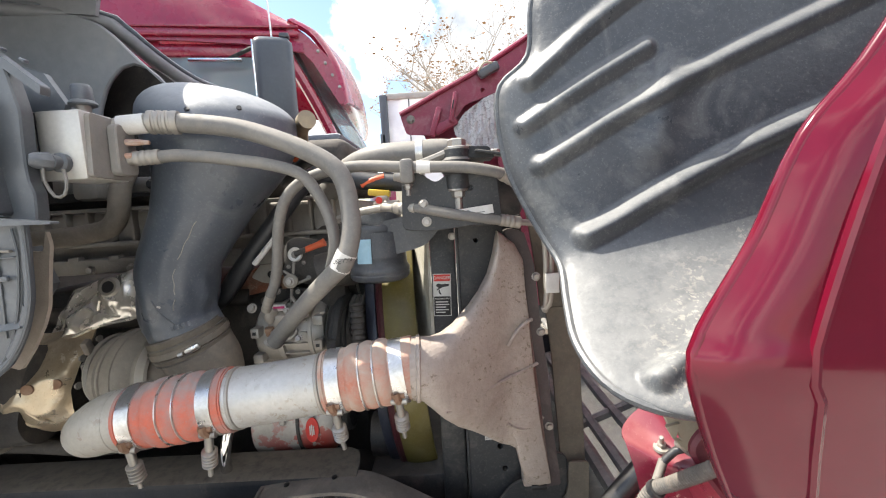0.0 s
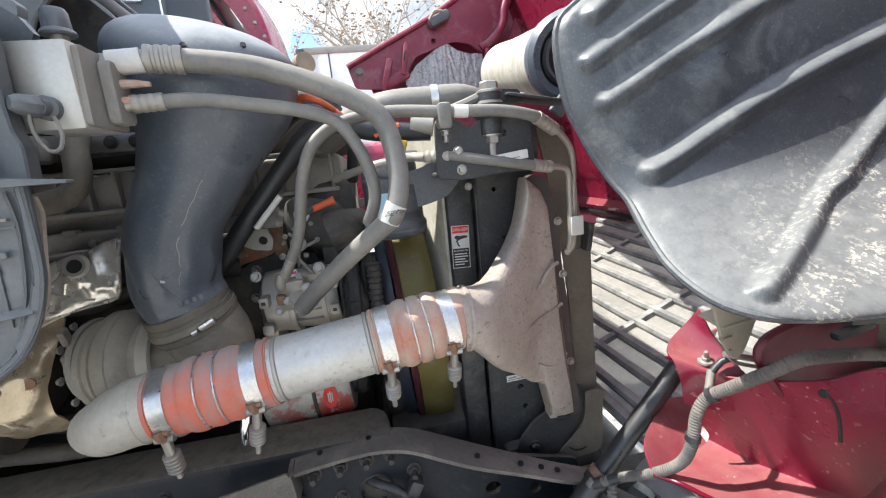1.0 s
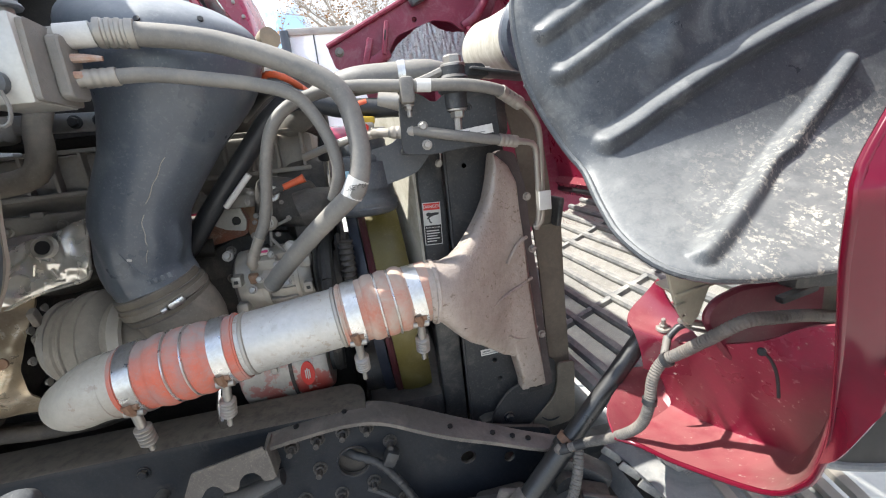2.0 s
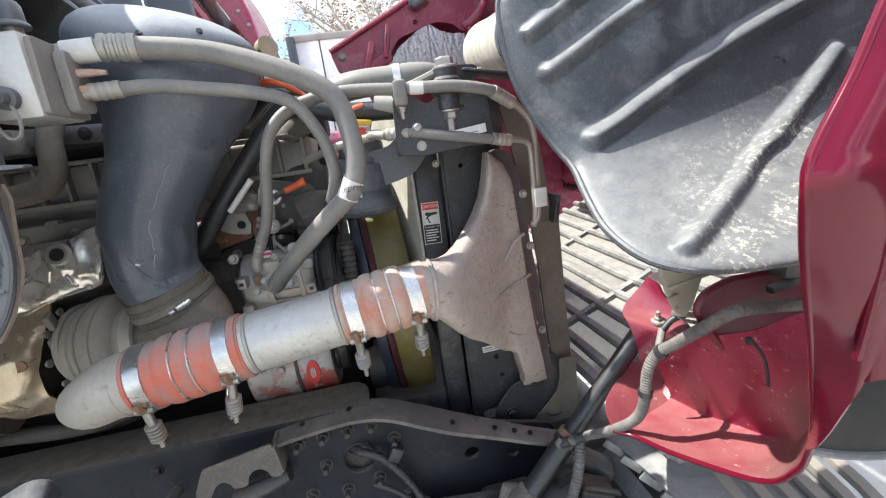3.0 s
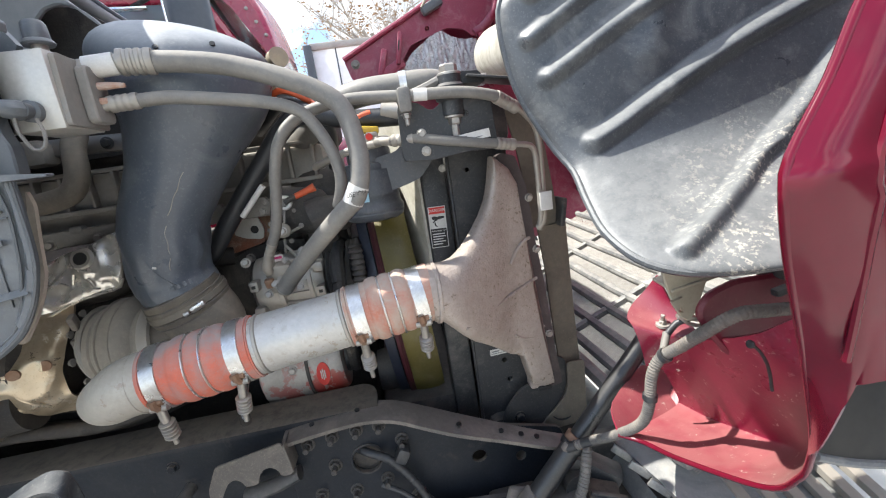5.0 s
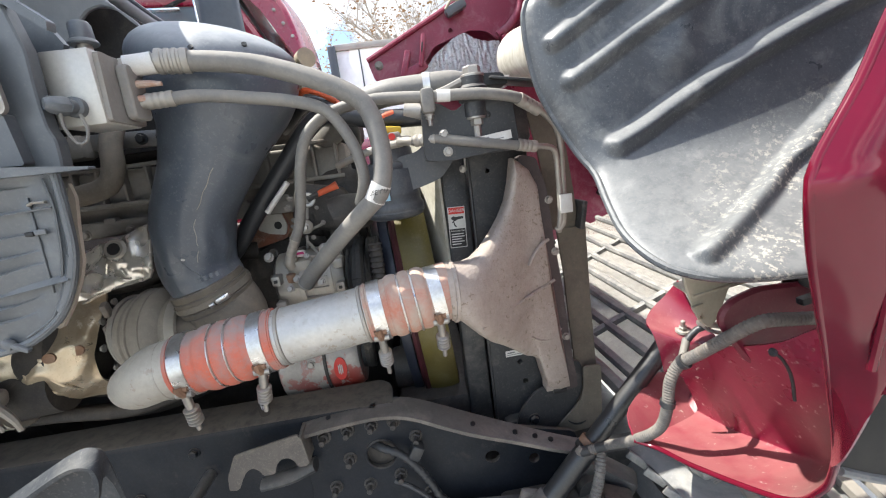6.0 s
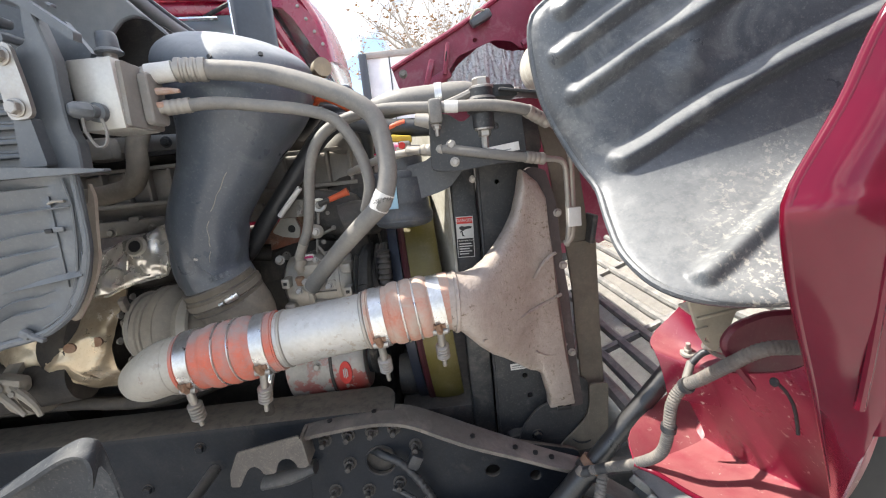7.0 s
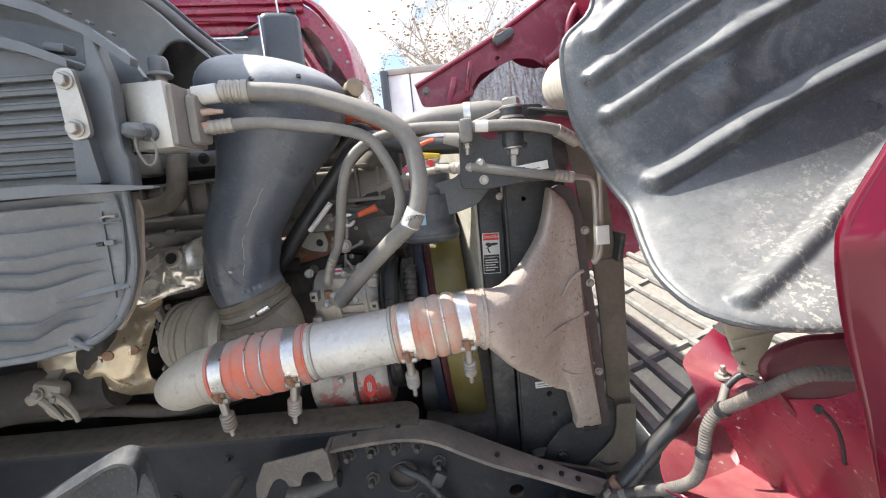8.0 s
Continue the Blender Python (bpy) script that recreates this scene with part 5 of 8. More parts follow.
# the face steps out a little at every moulded line and slopes back to the next
LINES = [[(-1.25, 1.556), (-0.70, 1.556), (-0.50, 1.556)], [(-1.25, 1.552), (-0.693, 1.543), (-0.50, 1.542)], [(-1.25, 1.515), (-0.661, 1.513), (-0.50, 1.518)], [(-1.25, 1.488), (-0.71, 1.480), (-0.671, 1.477), (-0.573, 1.487), (-0.50, 1.494)],
         [(-1.25, 1.468), (-0.716, 1.458), (-0.669, 1.453), (-0.611, 1.461), (-0.50, 1.474)], [(-1.25, 1.446), (-0.721, 1.438), (-0.674, 1.431), (-0.566, 1.449), (-0.50, 1.460)],
         [(-1.25, 1.392), (-0.735, 1.386), (-0.687, 1.383), (-0.626, 1.400), (-0.50, 1.428)], [(-1.25, 1.367), (-0.741, 1.362), (-0.701, 1.358), (-0.630, 1.382), (-0.50, 1.414)], [(-1.25, 1.30), (-0.751, 1.326), (-0.68, 1.335), (-0.60, 1.350), (-0.50, 1.37)]]


def line_z(line, x):
    for p, q in zip(line, line[1:]):
        if p[0] <= x <= q[0]:
            k = (x - p[0]) / (q[0] - p[0])
            return p[1] + (q[1] - p[1]) * (k * k * (3 - 2 * k) if q[0] > -0.66 else k)
    return line[-1][1]


XS = [-1.25, -1.1, -0.95, -0.85] + [-0.78 + 0.0095 * k for k in range(29)]
net = []
for n_, line in enumerate(LINES):
    for k in ((0, 1) if n_ else (1,)):
        net.append([(x, line_z(line, x) + (0.0012 if k == 0 else -0.0012), n_, k) for x in XS])
    if n_ < len(LINES) - 1:
        net.append([(x, (line_z(line, x) + line_z(LINES[n_ + 1], x)) / 2, n_, 2) for x in XS])
face = []
for row in net:
    out = []
    for x, z, n_, k in row:
        fade = max(0.0, min(1.0, (rim_x(z) - 0.035 - x) / 0.05))
        xx = min(x, rim_x(z) - 0.010)
        out.append((xx, 0.5425 + fade * (0.004, -0.0045, 0.0005)[k] - 0.012 * fade * max(0.0, min(1.0, (-0.56 - x) / 0.15)) * math.sin(math.pi * max(0, min(1, (z - 1.32) / 0.24))), z))
    face.append(out)
part("lower_bowl", joined(rims, loft(face)), M["plastic"], ab)
part("back_shell", loft([[Vector((-0.66, y, 1.52)), Vector((-0.64, y, 1.46)), Vector((-0.67, y, 1.42)), Vector((-0.72, y, 1.40)), Vector((-1.25, y, 1.38))] for y in (0.60, 0.70)], thick=0.004), M["plastic"], ab)
part("parting_lip", xz(rounded([(-1.25, 1.583), (-0.60, 1.5705), (-0.50, 1.5595), (-0.466, 1.5555), (-0.466, 1.5525), (-0.55, 1.554), (-1.25, 1.572)], 0.0015), 0.522, 0.012), M["plastic"], ab, "projecting parting lip")
part("lip_ledge", xz([(-1.25, 1.578), (-0.57, 1.566), (-0.555, 1.560), (-1.25, 1.572)], 0.533, 0.07), M["plastic"], ab)
part("upper_shell", xz(rounded([(-1.25, 1.575), (-0.560, 1.560), (-0.548, 1.60), (-0.545, 1.69), (-0.545, 1.712), (-0.568, 1.722), (-0.62, 1.745), (-0.665, 1.760), (-1.25, 1.908)], 0.006), 0.588, 0.014), M["plastic"], ab)
part("recess_back", xz([(-1.25, 1.90), (-0.66, 1.745), (-0.545, 1.70), (-0.530, 1.725), (-0.556, 1.770), (-0.66, 1.81), (-1.25, 1.965)], 0.640, 0.010), M["plastic"], ab)
for k in range(8):
    z = 1.590 + 0.0185 * k
    part("rib", box((-0.90, 0.584, z + 0.013), (0.60 + 0.004 * (k % 2), 0.018, 0.0035), 0.0015, (0, 2.0, 0)), M["plastic"], ab)
    part("rib_edge", box((-0.90, 0.580, z + 0.008), (0.60, 0.010, 0.007), 0.002, (0, 2.0, 0)), M["plastic"], ab)
part("post", xz(rounded([(-0.552, 1.772), (-0.5396, 1.760), (-0.5275, 1.699), (-0.530, 1.660), (-0.531, 1.636), (-0.530, 1.610), (-0.5245, 1.594), (-0.527, 1.558), (-0.573, 1.558), (-0.5745, 1.634), (-0.576, 1.678), (-0.572, 1.716), (-0.558, 1.722)], 0.005), 0.568, 0.02, (), 0.002), M["plastic"], ab)
part("top_flange", plate(rounded([(-1.25, 1.985), (-0.655, 1.828), (-0.600, 1.806), (-0.548, 1.776), (-0.492, 1.728), (-0.494, 1.716), (-0.552, 1.764), (-0.603, 1.792), (-0.655, 1.812), (-1.25, 1.968)], 0.003), (0, 0.578, 0), (1, 0, 0), (0, 0, 1), 0.014), M["plastic"], ab)
part("brace", plate(rounded([(-1.25, 1.92), (-0.665, 1.772), (-0.619, 1.755), (-0.568, 1.730), (-0.568, 1.719), (-0.62, 1.742), (-0.665, 1.757), (-1.25, 1.905)], 0.003), (0, 0.60, 0), (1, 0, 0), (0, 0, 1), 0.048), M["plastic"], ab)
part("latch_tab", box((-0.595, 0.578, 1.752), (0.030, 0.022, 0.012), 0.004, (0, 12, 0)), M["plastic"], ab)
for k in range(5):
    part("rivet", box((-0.62 + 0.026 * k, 0.572, 1.826 - 0.016 * k), (0.008, 0.008, 0.004), 0.0015, (0, 28, 0)), M["duct"], ab)
part("moulded_line", loft([[(-0.661, 0.5395, 1.5115), (-0.60, 0.5385, 1.5135), (-0.530, 0.5385, 1.5165)], [(-0.661, 0.5385, 1.5105), (-0.60, 0.534, 1.5120), (-0.530, 0.534, 1.5150)]], thick=0.0012), M["plastic"], ab)
part("moulded_fin", loft([[(-0.658, 0.541, 1.411), (-0.60, 0.541, 1.423), (-0.539, 0.541, 1.433)], [(-0.658, 0.538, 1.410), (-0.60, 0.532, 1.417), (-0.535, 0.532, 1.425)]], thick=0.0015), M["plastic"], ab)
part("rim_bead", tube([(-0.5145, 0.5365, 1.553), (-0.516, 0.5365, 1.508), (-0.5185, 0.5365, 1.470), (-0.525, 0.5365, 1.442), (-0.538, 0.5365, 1.412), (-0.556, 0.5365, 1.386), (-0.578, 0.5365, 1.367), (-0.61, 0.5365, 1.350)], 0.0024, 6), M["plastic"], ab)
part("inner_bead", tube([(-0.533, 0.5395, 1.550), (-0.530, 0.5395, 1.520), (-0.533, 0.5395, 1.49), (-0.541, 0.5395, 1.447), (-0.555, 0.5395, 1.408), (-0.572, 0.5395, 1.379), (-0.61, 0.5395, 1.358)], 0.0018, 6), M["plastic"], ab)
part("panel_edge", box((-0.560, 0.5415, 1.47), (0.0022, 0.003, 0.12), 0.0008, (0, 3, 0)), M["plastic"], ab)
part("clip_slot", tube([(-0.557, 0.5395, 1.5205), (-0.549, 0.537, 1.523), (-0.535, 0.537, 1.522)], 0.003, 8, squash=0.6), M["alu_dusty"], ab, "pale clip")
part("clip_slot", box((-0.565, 0.5375, 1.4865), (0.010, 0.004, 0.006), 0.0015), M["label_black"], ab)
part("clip_slot", box((-0.552, 0.5375, 1.4875), (0.014, 0.004, 0.007), 0.0015), M["plastic"], ab)
part("lower_clip", joined(box((-0.632, 0.536, 1.3535), (0.014, 0.010, 0.012), 0.003, (0, 35, 0)), box((-0.618, 0.535, 1.347), (0.022, 0.008, 0.006), 0.002, (0, 30, 0))), M["plastic"], ab)
part("strap_bracket", xz(rounded([(-0.586, 1.717), (-0.560, 1.718), (-0.554, 1.66), (-0.553, 1.628), (-0.584, 1.626), (-0.585, 1.66)], 0.011), 0.548, 0.006), M["zinc"], ab, "zinc-plated strap bracket with two bolts")
for x, z in ((-0.572, 1.702), (-0.571, 1.641)):
    bolt(ab, (x, 0.548, z), (0, -1, 0), 0.0115)
part("strap_foot", xz(rounded([(-0.583, 1.63), (-0.562, 1.63), (-0.556, 1.568), (-0.59, 1.570)], 0.005), 0.552, 0.03), M["plastic"], ab)
solo("sound_insulation", xz(rounded([(-0.5525, 1.5465), (-0.549, 1.525), (-0.558, 1.479), (-0.565, 1.436), (-0.576, 1.410), (-0.596, 1.376), (-0.62, 1.345), (-0.66, 1.36), (-0.64, 1.45), (-0.60, 1.52), (-0.560, 1.515)], 0.006), 0.603, 0.006), M["felt"],
     "thin tan insulation edge behind the air cleaner", "insulation")

# ---- cowl panel over the engine ----
cowl = thing("cowl_panel", (-0.75, 1.2, 1.75), "smooth grey moulded cowl panel with dark arched recess", "cowl")
LIP = [(-1.40, 0.95, 2.085), (-0.98, 0.955, 2.030), (-0.745, 0.985, 2.004), (-0.704, 1.010, 1.982), (-0.674, 1.06, 1.943), (-0.655, 1.17, 1.916), (-0.70, 1.45, 1.950), (-0.80, 1.80, 1.99), (-0.88, 2.1, 2.02)]
part("lip", tube(LIP, 0.019, 12, 0.02, squash=0.8), M["cowl"], cowl, "rounded lip of the cowl")
part("lip_seal", tube([(x + 0.012, y - 0.004, z + 0.013) for x, y, z in LIP], 0.006, 8, 0.02), M["duct"], cowl)
part("top_skin", surface([LIP, [(x - 0.05, y + 0.10, z + 0.05) for x, y, z in LIP], [(x - 0.25, y + 0.40, z + 0.12) for x, y, z in LIP]], 4, 4, 0.012), M["cowl"], cowl)
side_out = [(-1.45, 2.08), (-0.98, 2.026), (-0.76, 2.002), (-0.715, 1.982), (-0.685, 1.955), (-0.640, 1.905), (-0.590, 1.852), (-0.556, 1.822), (-0.566, 1.812), (-0.585, 1.842), (-0.600, 1.862), (-0.622, 1.882), (-0.650, 1.893), (-0.678, 1.886), (-0.700, 1.866), (-0.716, 1.845), (-0.735, 1.80), (-0.75, 1.70), (-1.45, 1.66)]
part("side_panel", xz(rounded(side_out, 0.008, 3), 0.955, 0.012, (), 0.003), M["cowl"], cowl, "smooth grey side panel with an arched cut-out")
# out of view; added to keep the sun off the charge pipe
part("near_sheet", plate(rounded([(-1.45, 0.52), (-0.64, 0.52), (-0.615, 0.62), (-0.625, 0.86), (-0.70, 0.975), (-1.45, 0.965)], 0.03), (0, 0, 2.075), (1, 0, 0), (0, 1, 0), 0.016), M["cowl"], cowl, "unseen top sheet added to shade the engine bay")
part("sheet_web", xz([(-1.45, 2.03), (-0.98, 2.026), (-0.76, 2.004), (-0.72, 2.0), (-0.70, 2.075), (-1.45, 2.075)], 0.958, 0.010), M["cowl"], cowl)
# sheet behind the arch; the recess's shade is its near-black colour
part("recess_wall", xz(rounded([(-0.80, 1.92), (-0.66, 1.915), (-0.57, 1.84), (-0.50, 1.74), (-0.50, 1.62), (-1.3, 1.60), (-1.3, 1.90)], 0.03), 1.03, 0.02), M["soot_shade"], cowl, "dark sheet for the shaded recess under the cowl")

# far pillar and windscreen of this truck's own cab
cab = thing("cab", (-2.2, 1.25, 0.9), "red cab of the truck behind the engine bay", "cab")
part("far_pillar", tube([(-1.63, 2.2, 2.12), (-1.80, 2.2, 2.45), (-2.0, 2.19, 2.85)], 0.045, 10), M["red"], cab, "red windscreen pillar")
ws = [[(-1.62, 0.15, 2.1), (-1.52, 0.7, 2.1), (-1.50, 1.2, 2.1), (-1.54, 1.8, 2.1), (-1.66, 2.17, 2.1)],
      [(-2.02, 0.15, 2.85), (-1.94, 0.7, 2.85), (-1.92, 1.2, 2.85), (-1.95, 1.8, 2.85), (-2.04, 2.16, 2.85)]]
part("windscreen", loft(ws, thick=-0.01), M["glass"], cab, "tall windscreen glass")
part("shell", box((-2.35, 1.22, 1.5), (1.5, 2.1, 1.2), 0.06), M["red"], cab)
part("roof", box((-2.75, 1.22, 2.95), (1.6, 2.1, 0.2), 0.08), M["red"], cab)
part("rear_wall", box((-3.4, 1.22, 2.1), (0.1, 2.1, 1.8), 0.04), M["red"], cab)
for y in (0.85, 1.66):
    part("cab_mount", box((-1.85, y, 0.98), (0.12, 0.07, 0.12), 0.01), M["black_steel"], cab)
# added to close a bright gap; the interior's shade is its colour
part("firewall", box((-1.50, 1.25, 1.30), (0.10, 2.0, 1.35), 0.03), M["soot_shade"], cab, "dark firewall added for the shade behind the engine")

# ---- air conditioning block and hoses ----
acb = thing("refrigerant_block", (-0.51, 0.63, 1.615), "pale machined aluminium refrigerant block with capped service port", "valve block")
B = pose(-0.5135, 0.638, 1.6595, 0, 0, 0)


def placed(bm, m):
    bm.transform(m)
    return bm


part("body", placed(box((0.004, 0.0, 0), (0.060, 0.076, 0.094), 0.0022), B), M["block_white"], acb)
part("side_flange", placed(box((-0.031, -0.031, 0.0), (0.0085, 0.016, 0.092), 0.001), B), M["block_white"], acb)
part("joint_plate", placed(plate(rounded([(-0.036, -0.044), (0.038, -0.046), (0.038, 0.040), (-0.030, 0.044)], 0.006), (0.034, 0.0, 0), (0, 1, 0), (0, 0, 1), 0.007), B), M["iron"], acb, "grey clamped joint plate")
part("manifold", placed(plate(rounded([(-0.006, -0.040), (0.034, -0.040), (0.034, 0.032), (-0.004, 0.034)], 0.010), (0.041, 0.0, 0), (0, 1, 0), (0, 0, 1), 0.014, (), 0.002), B), M["iron"], acb)
part("joint_seam", placed(box((-0.0262, -0.0388, 0), (0.0014, 0.0012, 0.090), 0.0), B), M["label_black"], acb)
part("stem", lathe([(0.0, 0.0), (0.0090, 0.0), (0.0090, 0.024), (0.0, 0.024)], (-0.505, 0.64, 1.703), (0, 0, 1), 16), M["alu_dusty"], acb)
part("stem_cap", lathe([(0.0, 0.018), (0.0165, 0.018), (0.0178, 0.020), (0.0165, 0.023), (0.0140, 0.025), (0.0132, 0.043), (0.011, 0.047), (0.0, 0.048)], (-0.505, 0.64, 1.703), (0, 0, 1), 18), M["plastic"], acb, "dark plastic cap")
port = part("service_port", placed(lathe([(0.0, 0.0), (0.013, 0.0), (0.013, 0.008), (0.009, 0.010), (0.009, 0.020), (0.0, 0.020)], (0.004, -0.038, -0.024), (0, -1, 0), 18), B), M["plastic"], acb)
part("port_cap", placed(lathe([(0.0, 0.0), (0.011, 0.0), (0.0125, 0.005), (0.0105, 0.019), (0.007, 0.024), (0.0, 0.024)], (0.003, -0.052, -0.024), (-0.6, -0.75, 0.1), 8), B), M["plastic"], port, "grey plastic service cap")
part("cap_tether", placed(tube([(-0.002, -0.062, -0.032), (-0.003, -0.062, -0.050), (0.004, -0.058, -0.070), (0.014, -0.055, -0.068), (0.017, -0.052, -0.052), (0.011, -0.048, -0.034)], 0.0022, 6), B), M["hose"], port)
part("copper_stub", tube([(-0.462, 0.652, 1.668), (-0.445, 0.655, 1.668), (-0.428, 0.658, 1.667)], [0.0055, 0.005, 0.003], 8), M["copper_pale"], acb)
part("copper_stub", tube([(-0.462, 0.648, 1.648), (-0.452, 0.652, 1.648)], 0.005, 8), M["copper_pale"], acb)


def ac_hose(name, label, pts, r, fit0, ferrules, mats="hose", slim=0.86):
    t = thing(name, min(pts, key=lambda p: p[2]), label, "hose", "refrigerant hoses")
    part("hose", tube(pts, r, 18, 0.008), M[mats], t)
    part("fitting", tube(fit0, [r * slim] * len(fit0), 16, 0.006), M["alu_dusty"], t, "pale crimped end fitting")
    for a, b, *thin in ferrules:
        a, b = Vector(a), Vector(b)
        big = thin[0] if thin else 1.22
        L_, h = (b - a).length, r * big
        prof_ = [(r * 0.6, 0), (h * 0.97, 0), (h, L_ * 0.05)]
        for k in (0.24, 0.48, 0.72):
            prof_ += [(h, L_ * (k - 0.07)), (h * 0.93, L_ * (k - 0.035)), (h * 0.93, L_ * (k + 0.035)), (h, L_ * (k + 0.07))]
        prof_ += [(h, L_ * 0.95), (h * 0.97, L_), (r * 0.6, L_)]
        part("crimp_ferrule", lathe(prof_, a, b - a, 20), M["alu_dusty"], t)
    return t


suction = ac_hose("suction_hose", "thick dusty grey refrigerant hose with printed sleeve",
                  [(-0.405, 0.676, 1.699), (-0.339, 0.680, 1.691), (-0.286, 0.681, 1.679), (-0.216, 0.674, 1.651), (-0.164, 0.668, 1.621), (-0.143, 0.664, 1.592), (-0.1345, 0.656, 1.540), (-0.137, 0.650, 1.504), (-0.148, 0.646, 1.471), (-0.162, 0.652, 1.458), (-0.196, 0.674, 1.430), (-0.232, 0.700, 1.399), (-0.290, 0.742, 1.345), (-0.314, 0.756, 1.320)],
                  0.0147, [(-0.478, 0.656, 1.692), (-0.45, 0.664, 1.697), (-0.405, 0.676, 1.699)], [((-0.432, 0.669, 1.699), (-0.392, 0.678, 1.698)), ((-0.296, 0.746, 1.339), (-0.318, 0.760, 1.316), 0.93)])
part("paper_sleeve", tube([(-0.470, 0.659, 1.694), (-0.436, 0.668, 1.698)], 0.0149, 18, curved=False), M["paper"], suction, "white printed paper sleeve")
part("printed_sleeve", tube([(-0.1425, 0.6470, 1.4855), (-0.1570, 0.6495, 1.4605)], 0.0160, 24, curved=False), M["paper"], suction, "white sleeve with clamp lettering")
words("lettering", "USE CLA", 0.0105, facing((-0.1465, 0.6290, 1.4735), (0.97, 0.02, -0.08), (0.08, -0.05, 0.97)), M["label_black"], suction, 0.0, ((-0.1498, 0.6483, 1.473), (0.0145, -0.0025, 0.025), 0.0170))
ac_hose("liquid_hose", "thin dusty grey refrigerant hose looping above the engine",
                 [(-0.432, 0.664, 1.646), (-0.383, 0.670, 1.647), (-0.315, 0.678, 1.637), (-0.262, 0.681, 1.627), (-0.217, 0.681, 1.611), (-0.194, 0.681, 1.585), (-0.176, 0.682, 1.544), (-0.170, 0.684, 1.506), (-0.175, 0.690, 1.480), (-0.186, 0.705, 1.456)],
                 0.0094, [(-0.470, 0.652, 1.640), (-0.45, 0.658, 1.645), (-0.432, 0.664, 1.646)], [((-0.455, 0.659, 1.645), (-0.420, 0.666, 1.647))])
front_line = ac_hose("condenser_hose", "dusty refrigerant hose running forward along the radiator top",
                     [(-0.322, 0.774, 1.402), (-0.309, 0.768, 1.425), (-0.295, 0.755, 1.465), (-0.278, 0.735, 1.530), (-0.256, 0.727, 1.578), (-0.215, 0.730, 1.608), (-0.14, 0.72, 1.620), (-0.044, 0.713, 1.613), (0.04, 0.712, 1.608), (0.10, 0.72, 1.596), (0.135, 0.735, 1.580)],
                     0.0094, [(0.13, 0.732, 1.583), (0.165, 0.752, 1.560), (0.188, 0.768, 1.532), (0.194, 0.776, 1.48), (0.194, 0.780, 1.40), (0.190, 0.782, 1.355), (0.180, 0.79, 1.345)],
                     [((0.105, 0.722, 1.594), (0.145, 0.741, 1.573)), ((-0.340, 0.790, 1.372), (-0.320, 0.773, 1.405), 1.0)], slim=0.62)
part("printed_sleeve", tube([(-0.034, 0.7125, 1.6125), (-0.012, 0.712, 1.611)], 0.0101, 18, curved=False), M["paper"], front_line)
part("line_clamp", box((-0.050, 0.713, 1.606), (0.022, 0.03, 0.04), 0.006), M["hose"], front_line, "dusty rubber-lined hose clamp")
bolt(front_line, (-0.050, 0.712, 1.585), (0, 0, -1), 0.009, stud=True)
part("foil_tag", box((0.193, 0.764, 1.398), (0.024, 0.004, 0.036), 0.001), M["paper"], front_line, "silver foil tag")
rec_line = ac_hose("drier_hose", "dusty refrigerant line from the receiver drier to the condenser",
                   [(-0.082, 0.752, 1.548), (-0.04, 0.738, 1.546), (0.02, 0.728, 1.533), (0.07, 0.73, 1.523), (0.118, 0.737, 1.514)],
                   0.0088, [(-0.105, 0.80, 1.552), (-0.095, 0.762, 1.550), (-0.082, 0.752, 1.548)],
                   [((-0.078, 0.751, 1.548), (-0.042, 0.739, 1.546)), ((0.10, 0.734, 1.518), (0.135, 0.742, 1.511))])
part("rigid_end", tube([(0.13, 0.741, 1.512), (0.16, 0.752, 1.508), (0.178, 0.764, 1.498), (0.184, 0.772, 1.46), (0.185, 0.776, 1.38), (0.184, 0.79, 1.34)], 0.0055, 12), M["alu_dusty"], rec_line)
solo("heater_pipe", tube([(-0.24, 0.90, 1.525), (-0.19, 0.85, 1.538), (-0.15, 0.825, 1.546), (-0.10, 0.82, 1.551)], 0.0075, 12), M["alu_dusty"], "short grey pipe beside the receiver drier", "pipe")

# ---- receiver drier, fan shroud ----
dry = thing("receiver_canister", (-0.115, 0.93, 1.40), "dark plastic canister with cap and blue label", "canister")
part("body", lathe([(0.0, 1.396), (0.050, 1.396), (0.060, 1.400), (0.064, 1.406), (0.0655, 1.411), (0.0640, 1.414), (0.0655, 1.418), (0.0650, 1.425), (0.0620, 1.429), (0.0600, 1.434), (0.0595, 1.450), (0.0590, 1.500), (0.0600, 1.503), (0.0605, 1.512), (0.0580, 1.517), (0.050, 1.519), (0.0, 1.519)], (-0.134, 0.932, 0), (0, 0, 1), 40), M["canister"], dry)
part("raised_panel", loft([[(-0.134 + (0.0625 + 0.004 * q) * math.cos(radians(a)), 0.932 + (0.0625 + 0.004 * q) * math.sin(radians(a)), 1.45 + 0.052 * q0) for a in range(-92, -36, 6)] for q, q0 in ((0.9, 0.0), (0.85, 0.1), (0.25, 0.9), (0.2, 1.0))], thick=0.003), M["canister"], dry)
part("cap", lathe([(0.0, 1.517), (0.046, 1.517), (0.047, 1.521), (0.0465, 1.543), (0.043, 1.548), (0.0, 1.549)], (-0.126, 0.925, 0), (0, 0, 1), 24), M["canister"], dry)
part("valve_head", joined(box((-0.104, 0.900, 1.560), (0.052, 0.036, 0.014), 0.004), box((-0.112, 0.895, 1.571), (0.026, 0.026, 0.014), 0.005)), M["alu_dusty"], dry)
part("red_seal", lathe([(0.0, 0.0), (0.007, 0.0), (0.007, 0.004), (0.0, 0.004)], (-0.117, 0.880, 1.568), (0, -1, 0), 14), M["label_red"], dry)
